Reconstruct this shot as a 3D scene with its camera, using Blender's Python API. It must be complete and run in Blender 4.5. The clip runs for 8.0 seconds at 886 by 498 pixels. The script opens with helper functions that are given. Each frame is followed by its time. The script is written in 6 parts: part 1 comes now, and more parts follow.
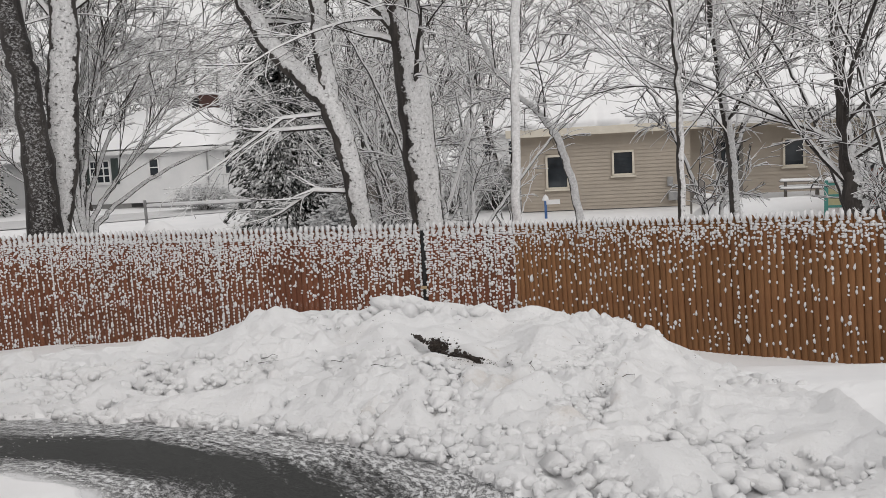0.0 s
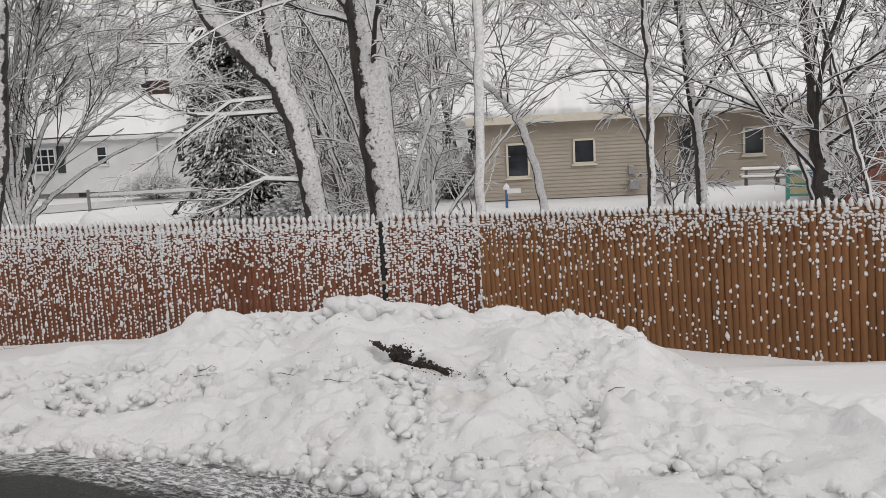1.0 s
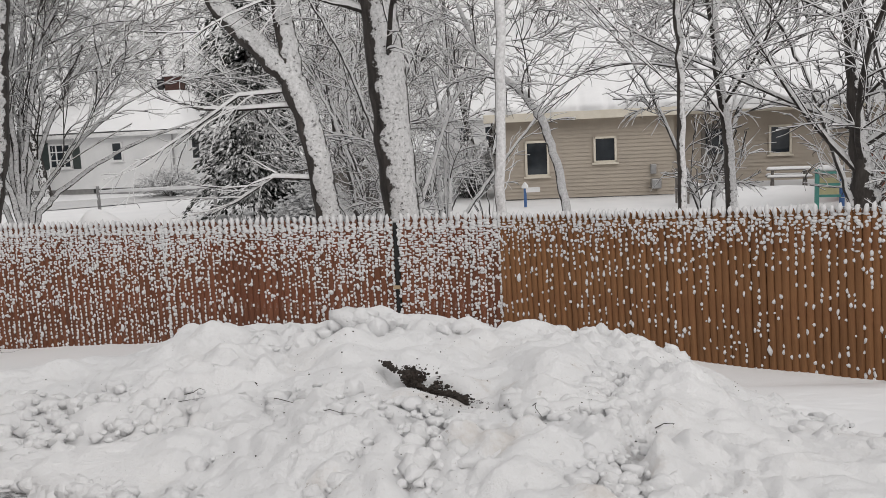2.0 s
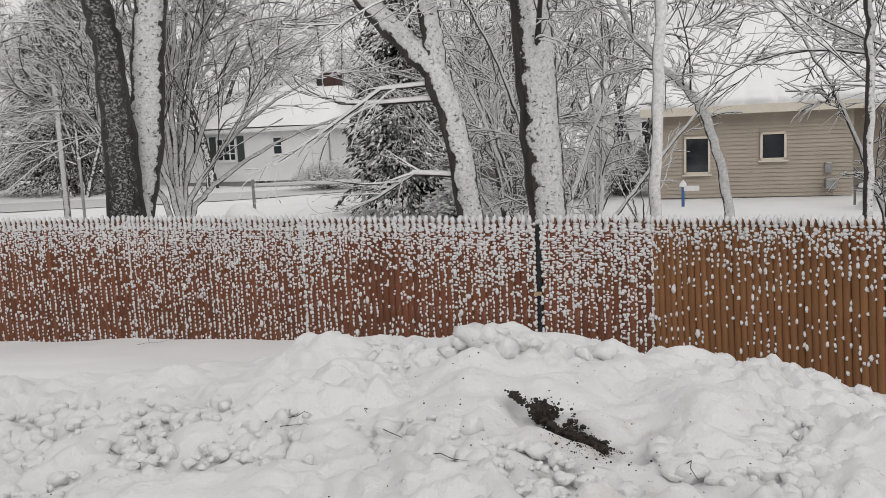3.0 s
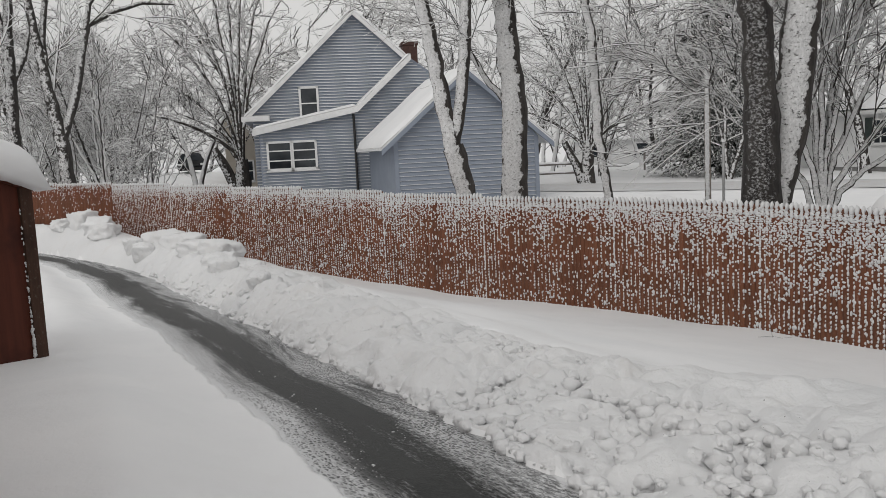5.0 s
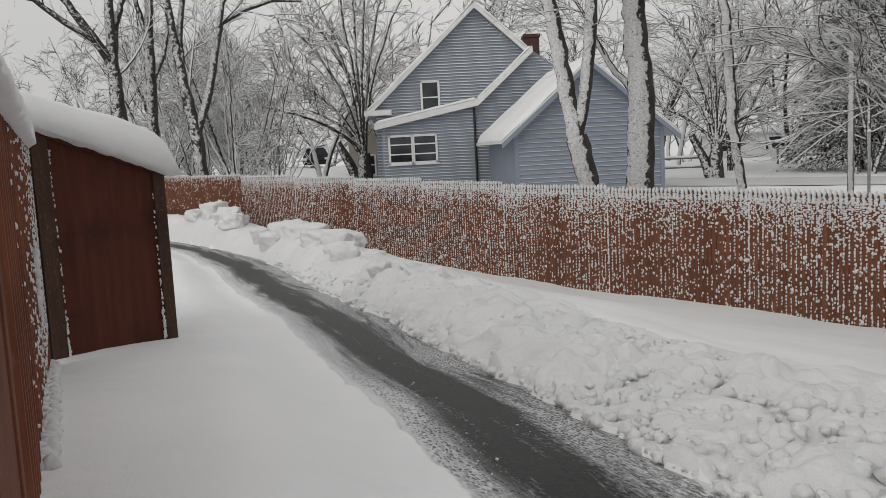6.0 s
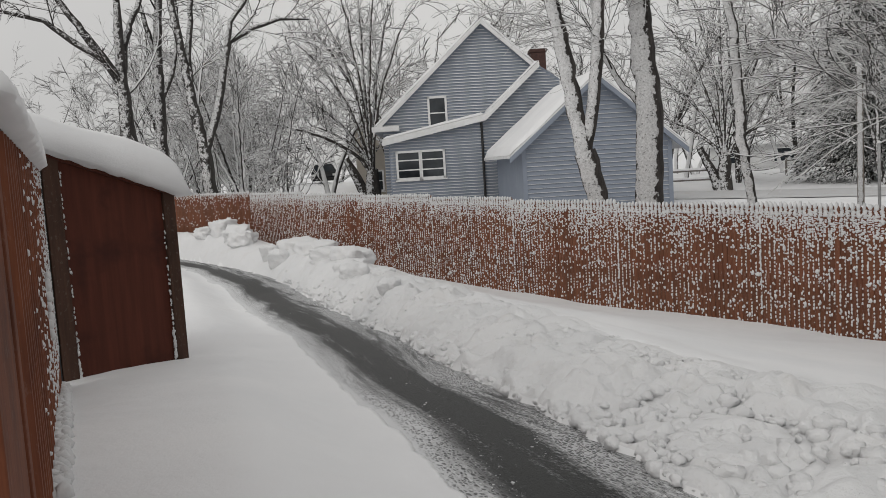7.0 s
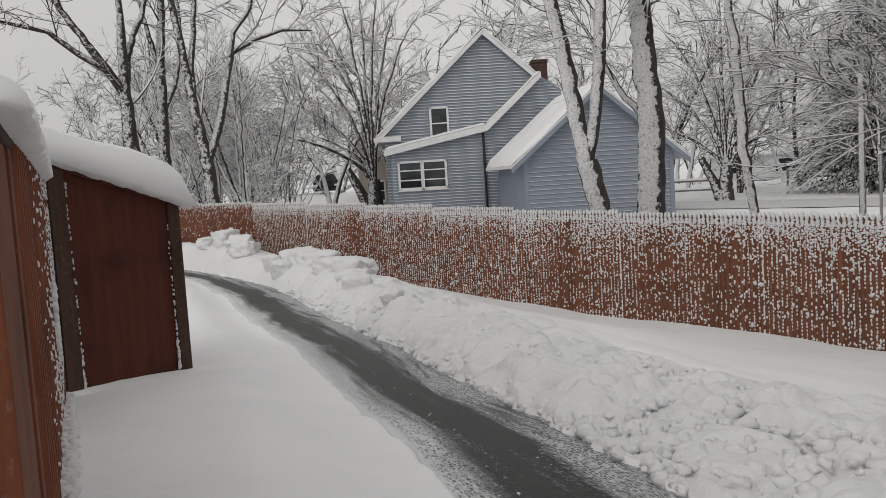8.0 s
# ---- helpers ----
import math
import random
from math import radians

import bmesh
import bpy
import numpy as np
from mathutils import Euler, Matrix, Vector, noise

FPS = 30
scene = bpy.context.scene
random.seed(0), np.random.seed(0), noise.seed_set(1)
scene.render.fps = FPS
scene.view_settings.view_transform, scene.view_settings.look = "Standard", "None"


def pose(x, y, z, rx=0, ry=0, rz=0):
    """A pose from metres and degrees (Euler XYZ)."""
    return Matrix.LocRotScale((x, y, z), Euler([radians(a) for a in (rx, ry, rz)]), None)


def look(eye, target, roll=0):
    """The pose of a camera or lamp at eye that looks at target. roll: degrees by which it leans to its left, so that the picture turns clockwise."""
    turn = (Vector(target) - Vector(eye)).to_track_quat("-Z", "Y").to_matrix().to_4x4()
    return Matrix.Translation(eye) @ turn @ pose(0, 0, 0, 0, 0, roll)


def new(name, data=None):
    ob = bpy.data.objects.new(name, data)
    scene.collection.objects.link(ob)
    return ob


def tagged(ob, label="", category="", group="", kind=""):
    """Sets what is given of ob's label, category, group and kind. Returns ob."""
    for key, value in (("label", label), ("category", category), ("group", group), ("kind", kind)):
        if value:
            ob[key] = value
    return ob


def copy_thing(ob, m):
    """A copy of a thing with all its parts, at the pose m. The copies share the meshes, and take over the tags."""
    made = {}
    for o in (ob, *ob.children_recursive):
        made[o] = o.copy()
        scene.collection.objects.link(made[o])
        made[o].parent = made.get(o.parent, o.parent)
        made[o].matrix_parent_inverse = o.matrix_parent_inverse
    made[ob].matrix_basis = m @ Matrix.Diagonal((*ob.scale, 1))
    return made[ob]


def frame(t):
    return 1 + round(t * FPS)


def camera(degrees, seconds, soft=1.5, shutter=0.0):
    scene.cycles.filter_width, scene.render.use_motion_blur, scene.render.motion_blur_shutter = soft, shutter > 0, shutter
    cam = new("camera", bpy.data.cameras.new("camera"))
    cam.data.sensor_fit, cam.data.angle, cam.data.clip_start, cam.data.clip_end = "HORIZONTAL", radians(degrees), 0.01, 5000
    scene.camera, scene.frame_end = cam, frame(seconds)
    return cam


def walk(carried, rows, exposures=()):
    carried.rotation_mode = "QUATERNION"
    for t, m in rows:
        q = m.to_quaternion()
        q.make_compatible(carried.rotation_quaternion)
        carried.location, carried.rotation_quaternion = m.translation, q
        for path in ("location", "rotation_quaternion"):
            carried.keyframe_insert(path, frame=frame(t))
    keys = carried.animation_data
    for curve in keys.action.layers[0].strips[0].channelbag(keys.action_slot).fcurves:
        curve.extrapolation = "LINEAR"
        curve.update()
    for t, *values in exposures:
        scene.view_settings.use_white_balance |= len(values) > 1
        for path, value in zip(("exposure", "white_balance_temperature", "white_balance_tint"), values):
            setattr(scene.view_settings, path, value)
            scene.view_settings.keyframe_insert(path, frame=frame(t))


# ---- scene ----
cam = camera(55.8, 8.0, soft=0.7)
PATH = [
    (0, (0.655, -0.773, 1.526), (0.553, 1.211, 1.291), -3.0),
    (0.5, (0.617, -0.455, 1.499), (0.527, 1.526, 1.241), -2.9),
    (1, (0.61, -0.219, 1.496), (0.606, 1.763, 1.23), -2.9),
    (2.5, (0.59, 0.578, 1.473), (0.455, 2.555, 1.201), -2.0),
    (3, (0.631, 0.834, 1.479), (0.232, 2.775, 1.214), -2.5),
    (3.5, (0.598, 1.035, 1.458), (0.053, 2.942, 1.199), -2.5),
    (4, (0.513, 1.2, 1.47), (-0.298, 3.013, 1.233), -2.6),
    (4.5, (0.484, 1.263, 1.474), (-0.923, 2.664, 1.231), -3.1),
    (5, (0.47, 1.252, 1.477), (-1.131, 2.427, 1.24), -2.8),
    (5.2, (0.47, 1.209, 1.439), (-1.187, 2.305, 1.206), -2.7),
    (6.3, (0.217, 1.35, 1.397), (-1.54, 2.277, 1.166), -3.1),
    (6.5, (0.208, 1.328, 1.407), (-1.55, 2.255, 1.184), -3.3),
    (7, (0.25, 1.322, 1.422), (-1.513, 2.246, 1.224), -3.5),
    (7.5, (0.197, 1.302, 1.429), (-1.566, 2.226, 1.243), -3.3),
    (8, (0.256, 1.3, 1.429), (-1.509, 2.223, 1.255), -3.5),
]
walk(cam, [(t, look(eye, target, roll)) for t, eye, target, roll in PATH],
     [(0, -0.17, 6640, 10.8), (1, -0.17, 6640, 10.8), (3.5, -0.18, 6620, 10.3), (4.6, -0.37, 6600, 9.2), (8, -0.47, 6640, 9.0)])

# ---- light and sky ----
world = bpy.data.worlds.new("overcast_sky")
scene.world = world
world.use_nodes = True
wn = world.node_tree.nodes
wn.clear()
sky = wn.new("ShaderNodeTexSky")
sky.sky_type, sky.sun_disc = "NISHITA", False
sky.sun_elevation, sky.sun_rotation = radians(38), radians(150)
sky.dust_density, sky.air_density = 4.0, 1.0
grey = wn.new("ShaderNodeHueSaturation")
grey.inputs["Saturation"].default_value = 0.06
cloud = wn.new("ShaderNodeTexNoise")
cloud.inputs["Scale"].default_value, cloud.inputs["Detail"].default_value = 1.6, 6
veil = wn.new("ShaderNodeMix")
veil.data_type, veil.blend_type = "RGBA", "MIX"
veil.inputs["Factor"].default_value = 0.72
tone = wn.new("ShaderNodeValToRGB")
tone.color_ramp.elements[0].position, tone.color_ramp.elements[1].position = 0.3, 0.7
tone.color_ramp.elements[0].color, tone.color_ramp.elements[1].color = (9.2, 9.2, 9.3, 1), (11.4, 11.3, 11.3, 1)
back = wn.new("ShaderNodeBackground")
back.inputs["Strength"].default_value = 0.085
wout = wn.new("ShaderNodeOutputWorld")
wl = world.node_tree.links
wl.new(sky.outputs[0], grey.inputs["Color"])
wl.new(cloud.outputs[0], tone.inputs[0])
wl.new(grey.outputs[0], veil.inputs["A"])
wl.new(tone.outputs[0], veil.inputs["B"])
where = wn.new("ShaderNodeTexCoord")
height = wn.new("ShaderNodeSeparateXYZ")
wl.new(where.outputs["Generated"], height.inputs[0])
zenith = wn.new("ShaderNodeMapRange")
zenith.inputs["From Min"].default_value, zenith.inputs["From Max"].default_value = 0.0, 1.0
zenith.inputs["To Min"].default_value, zenith.inputs["To Max"].default_value = 1.08, 1.42
wl.new(height.outputs["Z"], zenith.inputs["Value"])
overcast = wn.new("ShaderNodeVectorMath")
overcast.operation = "SCALE"
wl.new(veil.outputs["Result"], overcast.inputs[0])
wl.new(zenith.outputs["Result"], overcast.inputs["Scale"])
wl.new(overcast.outputs[0], back.inputs[0])
wl.new(back.outputs[0], wout.inputs[0])
sun_data = bpy.data.lights.new("sun", "SUN")
sun_data.energy, sun_data.angle, sun_data.color = 0.5, radians(40), (1.0, 0.97, 0.93)
sun = new("sun", sun_data)
sun.matrix_world = look((8, -14, 13), (0, 4, 0))


# ---- materials ----
def nodes_of(name):
    m = bpy.data.materials.new(name)
    m.use_nodes = True
    t = m.node_tree
    return m, t.nodes, t.links, t.nodes["Principled BSDF"]


def noise_node(n, l, scale, detail=4, rough=0.55, coord=None, stretch=None):
    tex = n.new("ShaderNodeTexNoise")
    tex.inputs["Scale"].default_value = scale
    tex.inputs["Detail"].default_value = detail
    tex.inputs["Roughness"].default_value = rough
    if coord is not None:
        if stretch:
            mp = n.new("ShaderNodeMapping")
            mp.inputs["Scale"].default_value = stretch
            l.new(coord, mp.inputs[0])
            coord = mp.outputs[0]
        l.new(coord, tex.inputs["Vector"])
    return tex.outputs["Fac"]


def ramp(n, l, fac, stops):
    r = n.new("ShaderNodeValToRGB")
    els = r.color_ramp.elements
    while len(els) < len(stops):
        els.new(0.5)
    for e, (p, c) in zip(els, stops):
        e.position = p
        e.color = (*c, 1) if len(c) == 3 else c
    l.new(fac, r.inputs[0])
    return r.outputs[0]


def mixed(n, l, fac, a, b):
    m = n.new("ShaderNodeMix")
    m.data_type = "RGBA"
    for v, s in ((fac, "Factor"), (a, "A"), (b, "B")):
        if isinstance(v, (int, float)):
            m.inputs[s].default_value = v
        elif isinstance(v, tuple):
            m.inputs[s].default_value = (*v, 1)
        else:
            l.new(v, m.inputs[s])
    return m.outputs["Result"]


def math_node(n, l, op, a, b=0.0):
    m = n.new("ShaderNodeMath")
    m.operation = op
    for v, s in ((a, 0), (b, 1)):
        if isinstance(v, (int, float)):
            m.inputs[s].default_value = v
        else:
            l.new(v, m.inputs[s])
    return m.outputs[0]


def stepped(n, l, v, lo, hi):
    m = n.new("ShaderNodeMapRange")
    m.interpolation_type = "SMOOTHSTEP"
    m.inputs["From Min"].default_value, m.inputs["From Max"].default_value = lo, hi
    l.new(v, m.inputs["Value"])
    return m.outputs["Result"]


def bumped(n, l, bsdf, h, strength, dist):
    b = n.new("ShaderNodeBump")
    b.inputs["Strength"].default_value, b.inputs["Distance"].default_value = strength, dist
    l.new(h, b.inputs["Height"])
    l.new(b.outputs[0], bsdf.inputs["Normal"])


SNOW = (0.83, 0.835, 0.845)


def snow_mask(n, l, coord, lo, hi, direction, scale, amount=0.9):
    """Where snow sticks: on faces turned towards a direction, broken up by noise."""
    g = n.new("ShaderNodeNewGeometry")
    d = n.new("ShaderNodeVectorMath")
    d.operation = "DOT_PRODUCT"
    l.new(g.outputs["Normal"], d.inputs[0])
    d.inputs[1].default_value = direction
    ns = noise_node(n, l, scale, 5, 0.65, coord)
    s = math_node(n, l, "ADD", d.outputs["Value"], math_node(n, l, "MULTIPLY", math_node(n, l, "SUBTRACT", ns, 0.5), amount))
    return stepped(n, l, s, lo, hi)


def obj_coord(n):
    return n.new("ShaderNodeTexCoord").outputs["Object"]


def snow_material(name, dirt=0.0, fine=60.0, dim=1.0):
    m, n, l, b = nodes_of(name)
    c = obj_coord(n)
    big = noise_node(n, l, 0.9, 4, 0.5, c)
    col = ramp(n, l, big, [(0.3, (0.785 * dim, 0.79 * dim, 0.80 * dim)), (0.7, (0.835 * dim, 0.835 * dim, 0.84 * dim))])
    if dirt:
        st = noise_node(n, l, 2.3, 6, 0.7, c)
        col = mixed(n, l, math_node(n, l, "MULTIPLY", stepped(n, l, st, 0.52, 0.70), dirt), col, (0.52, 0.46, 0.40))
        sp = noise_node(n, l, 26.0, 3, 0.7, c)
        col = mixed(n, l, math_node(n, l, "MULTIPLY", stepped(n, l, sp, 0.64, 0.70), dirt * 0.8), col, (0.22, 0.17, 0.13))
    l.new(col, b.inputs["Base Color"])
    b.inputs["Roughness"].default_value = 0.75
    b.inputs["Specular IOR Level"].default_value = 0.2
    h = math_node(n, l, "ADD", math_node(n, l, "MULTIPLY", noise_node(n, l, fine, 6, 0.75, c), 0.5), noise_node(n, l, 9.0, 5, 0.6, c))
    if dirt:
        h = math_node(n, l, "ADD", h, math_node(n, l, "MULTIPLY", noise_node(n, l, 19.0, 6, 0.72, c), 1.6))
    bumped(n, l, b, h, 0.35 if not dirt else 0.6, 0.02 if not dirt else 0.026)
    return m


WIND_SIDE = Vector((0.42, -0.86, 0.28)).normalized()


def bark_material(name, dark, light, snow_lo, snow_hi, scale=14.0, direction=WIND_SIDE, amount=1.1, fleck_lo=0.30, crusty=0.55):
    m, n, l, b = nodes_of(name)
    c = obj_coord(n)
    grain = noise_node(n, l, 9.0, 6, 0.7, c, (1, 1, 0.22))
    col = ramp(n, l, grain, [(0.35, dark), (0.65, light)])
    k = snow_mask(n, l, c, snow_lo, snow_hi, direction, scale, amount)
    fleck = noise_node(n, l, scale * 2.4, 4, 0.75, c, (1, 1, 1.5))
    k = math_node(n, l, "MULTIPLY", k, stepped(n, l, fleck, fleck_lo - 0.04, fleck_lo + 0.08))
    crust = ramp(n, l, noise_node(n, l, 30.0, 4, 0.7, c), [(0.35, (0.84 * crusty, 0.84 * crusty, 0.845 * crusty)), (0.62, (min(0.8, 1.2 * crusty), min(0.8, 1.2 * crusty), min(0.805, 1.21 * crusty)))])
    l.new(mixed(n, l, k, col, crust), b.inputs["Base Color"])
    b.inputs["Roughness"].default_value = 0.9
    bumped(n, l, b, math_node(n, l, "ADD", grain, math_node(n, l, "MULTIPLY", k, 0.7)), 0.7, 0.03)
    return m


def wood_material(name, a, b2, stain, snowy=0.0, scale=1.0):
    m, n, l, b = nodes_of(name)
    c = obj_coord(n)
    grain = noise_node(n, l, 30.0 * scale, 6, 0.65, c, (1, 1, 0.06))
    blot = noise_node(n, l, 2.2, 4, 0.6, c)
    info = n.new("ShaderNodeObjectInfo")
    col = ramp(n, l, grain, [(0.3, a), (0.7, b2)])
    col = mixed(n, l, stepped(n, l, blot, 0.5, 0.72), col, stain)
    hsv = n.new("ShaderNodeHueSaturation")
    l.new(math_node(n, l, "ADD", math_node(n, l, "MULTIPLY", info.outputs["Random"], 0.34), 0.83), hsv.inputs["Value"])
    l.new(col, hsv.inputs["Color"])
    col = hsv.outputs[0]
    if snowy:
        dust = noise_node(n, l, 38.0, 4, 0.7, c, (1, 1, 0.7))
        col = mixed(n, l, math_node(n, l, "MULTIPLY", stepped(n, l, dust, 0.56, 0.68), snowy), col, (0.6, 0.58, 0.57))
    l.new(col, b.inputs["Base Color"])
    b.inputs["Roughness"].default_value = 0.75
    b.inputs["Specular IOR Level"].default_value = 0.25
    bumped(n, l, b, grain, 0.4, 0.004)
    return m


def plain_material(name, a, b2, rough=0.7, scale=6.0, metal=0.0, bump=0.2):
    m, n, l, b = nodes_of(name)
    c = obj_coord(n)
    ns = noise_node(n, l, scale, 5, 0.65, c)
    l.new(ramp(n, l, ns, [(0.3, a), (0.7, b2)]), b.inputs["Base Color"])
    b.inputs["Roughness"].default_value, b.inputs["Metallic"].default_value = rough, metal
    bumped(n, l, b, noise_node(n, l, scale * 8, 4, 0.6, c), bump, 0.01)
    return m


def glass_material(name, tint):
    m, n, l, b = nodes_of(name)
    c = obj_coord(n)
    l.new(ramp(n, l, noise_node(n, l, 1.4, 3, 0.5, c), [(0.35, tint), (0.7, tuple(v * 2.0 + 0.01 for v in tint))]), b.inputs["Base Color"])
    b.inputs["Roughness"].default_value = 0.06
    b.inputs["Specular IOR Level"].default_value = 0.5
    return m


M_SNOW = snow_material("fresh_snow")
M_DIRTY = snow_material("ploughed_snow", dirt=0.12, fine=34.0, dim=0.925)
M_GRIMY = snow_material("soiled_snow", dirt=0.5, fine=34.0, dim=0.91)
M_SLUSH = snow_material("street_slush", dirt=0.45, fine=20.0, dim=0.74)
M_CLUMP = snow_material("stuck_snow", fine=90.0, dim=0.80)
M_CHUNK = snow_material("broken_snow", dirt=0.05, fine=34.0, dim=0.935)
M_BARK = bark_material("dark_bark", (0.018, 0.015, 0.014), (0.075, 0.066, 0.06), 0.80, 0.90, 9.0, amount=1.9, fleck_lo=0.34, crusty=0.64)
M_BARK_W = bark_material("plastered_bark", (0.02, 0.017, 0.016), (0.075, 0.066, 0.06), 0.54, 0.64, 8.0, amount=1.25, fleck_lo=0.36, crusty=0.64)
M_BARK_D = bark_material("black_bark", (0.014, 0.012, 0.012), (0.06, 0.054, 0.05), 0.66, 0.95, 12.0, amount=1.7, fleck_lo=0.51, crusty=0.42)
M_BARK_T = bark_material("tall_tree_bark", (0.016, 0.014, 0.013), (0.06, 0.054, 0.05), 0.50, 0.72, 9.0, direction=Vector((0.55, -0.5, 0.65)).normalized(), amount=1.8, fleck_lo=0.42, crusty=0.75)
M_BARK_G = bark_material("grey_bark", (0.10, 0.095, 0.09), (0.20, 0.19, 0.18), -0.15, 0.15, 10.0, amount=0.9, fleck_lo=0.30, crusty=0.66)
M_BARK_L = bark_material("white_bark", (0.03, 0.027, 0.025), (0.09, 0.08, 0.075), -0.05, 0.2, 12.0, amount=1.2, fleck_lo=0.28, crusty=0.62)
UPWARD = Vector((0.2, -0.32, 0.93)).normalized()
M_TWIG = bark_material("snowy_twig", (0.016, 0.013, 0.012), (0.05, 0.043, 0.038), -0.05, 0.12, 3.0, UPWARD, 0.7, 0.1, 0.84)
M_TWIG_FAR = bark_material("far_twig", (0.026, 0.023, 0.022), (0.075, 0.068, 0.064), 0.0, 0.18, 2.0, UPWARD, 0.7, 0.1, 0.80)
M_FENCE = wood_material("cedar_stockade", (0.098, 0.037, 0.020), (0.180, 0.071, 0.038), (0.162, 0.045, 0.025), 0.12)
M_FENCE_R = wood_material("honey_cedar", (0.145, 0.068, 0.029), (0.235, 0.113, 0.050), (0.13, 0.05, 0.024), 0.0)
M_FENCE_L = wood_material("red_cedar_boards", (0.105, 0.030, 0.014), (0.185, 0.060, 0.026), (0.07, 0.022, 0.012), 0.06)
M_SHED = wood_material("red_stained_plywood", (0.062, 0.017, 0.010), (0.102, 0.028, 0.016), (0.046, 0.013, 0.009), 0.0, 0.6)
M_SHED_TRIM = wood_material("brown_trim", (0.042, 0.022, 0.015), (0.075, 0.038, 0.025), (0.03, 0.016, 0.011), 0.06)
M_BLACK = plain_material("black_iron", (0.012, 0.012, 0.013), (0.03, 0.03, 0.03), 0.5)
M_STRAP = plain_material("tan_strap", (0.30, 0.22, 0.12), (0.42, 0.32, 0.2), 0.6)
M_BLUE = plain_material("blue_siding", (0.205, 0.235, 0.288), (0.245, 0.278, 0.335), 0.55, 1.2)
M_WHITE = plain_material("white_siding", (0.66, 0.665, 0.67), (0.76, 0.76, 0.76), 0.6, 1.0)
M_TRIM = plain_material("white_trim", (0.68, 0.68, 0.68), (0.80, 0.80, 0.80), 0.5, 3.0)
M_TAN = plain_material("tan_siding", (0.36, 0.315, 0.262), (0.43, 0.375, 0.312), 0.6, 1.0)
M_TANTRIM = plain_material("cream_trim", (0.60, 0.55, 0.46), (0.70, 0.65, 0.56), 0.6, 3.0)
M_BEIGE = plain_material("beige_stucco", (0.46, 0.42, 0.36), (0.55, 0.50, 0.44), 0.8, 1.0)
M_GLASS = glass_material("dark_window_glass", (0.018, 0.022, 0.026))
M_GREEN = plain_material("green_shutter", (0.030, 0.042, 0.040), (0.048, 0.062, 0.058), 0.6)
M_TEAL = plain_material("teal_paint", (0.05, 0.22, 0.19), (0.08, 0.3, 0.26), 0.5)
M_BLUEPAINT = plain_material("blue_paint", (0.04, 0.10, 0.26), (0.06, 0.15, 0.34), 0.5)
M_YELLOW = plain_material("pale_yellow_plastic", (0.55, 0.50, 0.28), (0.65, 0.6, 0.36), 0.5)
M_BRICK = plain_material("chimney_brick", (0.045, 0.022, 0.018), (0.085, 0.042, 0.034), 0.85, 12.0)
M_CONC = plain_material("grey_foundation", (0.20, 0.20, 0.195), (0.28, 0.275, 0.27), 0.85, 5.0)
M_REDBARN = plain_material("red_barn_boards", (0.19, 0.065, 0.04), (0.27, 0.10, 0.065), 0.75, 4.0)
M_GREYWOOD = plain_material("weathered_wood", (0.13, 0.12, 0.11), (0.24, 0.22, 0.2), 0.85, 8.0)
M_POLE = bark_material("utility_pole_wood", (0.10, 0.085, 0.07), (0.2, 0.17, 0.145), 0.55, 0.8, 10.0)
M_METAL = plain_material("galvanised_steel", (0.30, 0.30, 0.30), (0.42, 0.42, 0.42), 0.4, 10.0, 0.7)
M_NEEDLE = bark_material("spruce_needles", (0.010, 0.013, 0.010), (0.030, 0.034, 0.027), 0.82, 0.98, 2.2, Vector((0.1, -0.3, 0.95)).normalized(), 0.9, 0.1, 0.9)
M_SOIL = plain_material("dark_soil", (0.015, 0.012, 0.010), (0.055, 0.042, 0.034), 0.95, 25.0, 0.0, 0.8)
M_CARPAINT = plain_material("dark_car_paint", (0.03, 0.032, 0.035), (0.05, 0.052, 0.055), 0.25, 2.0, 0.3)
M_RUBBER = plain_material("black_rubber", (0.012, 0.012, 0.012), (0.03, 0.03, 0.03), 0.9)


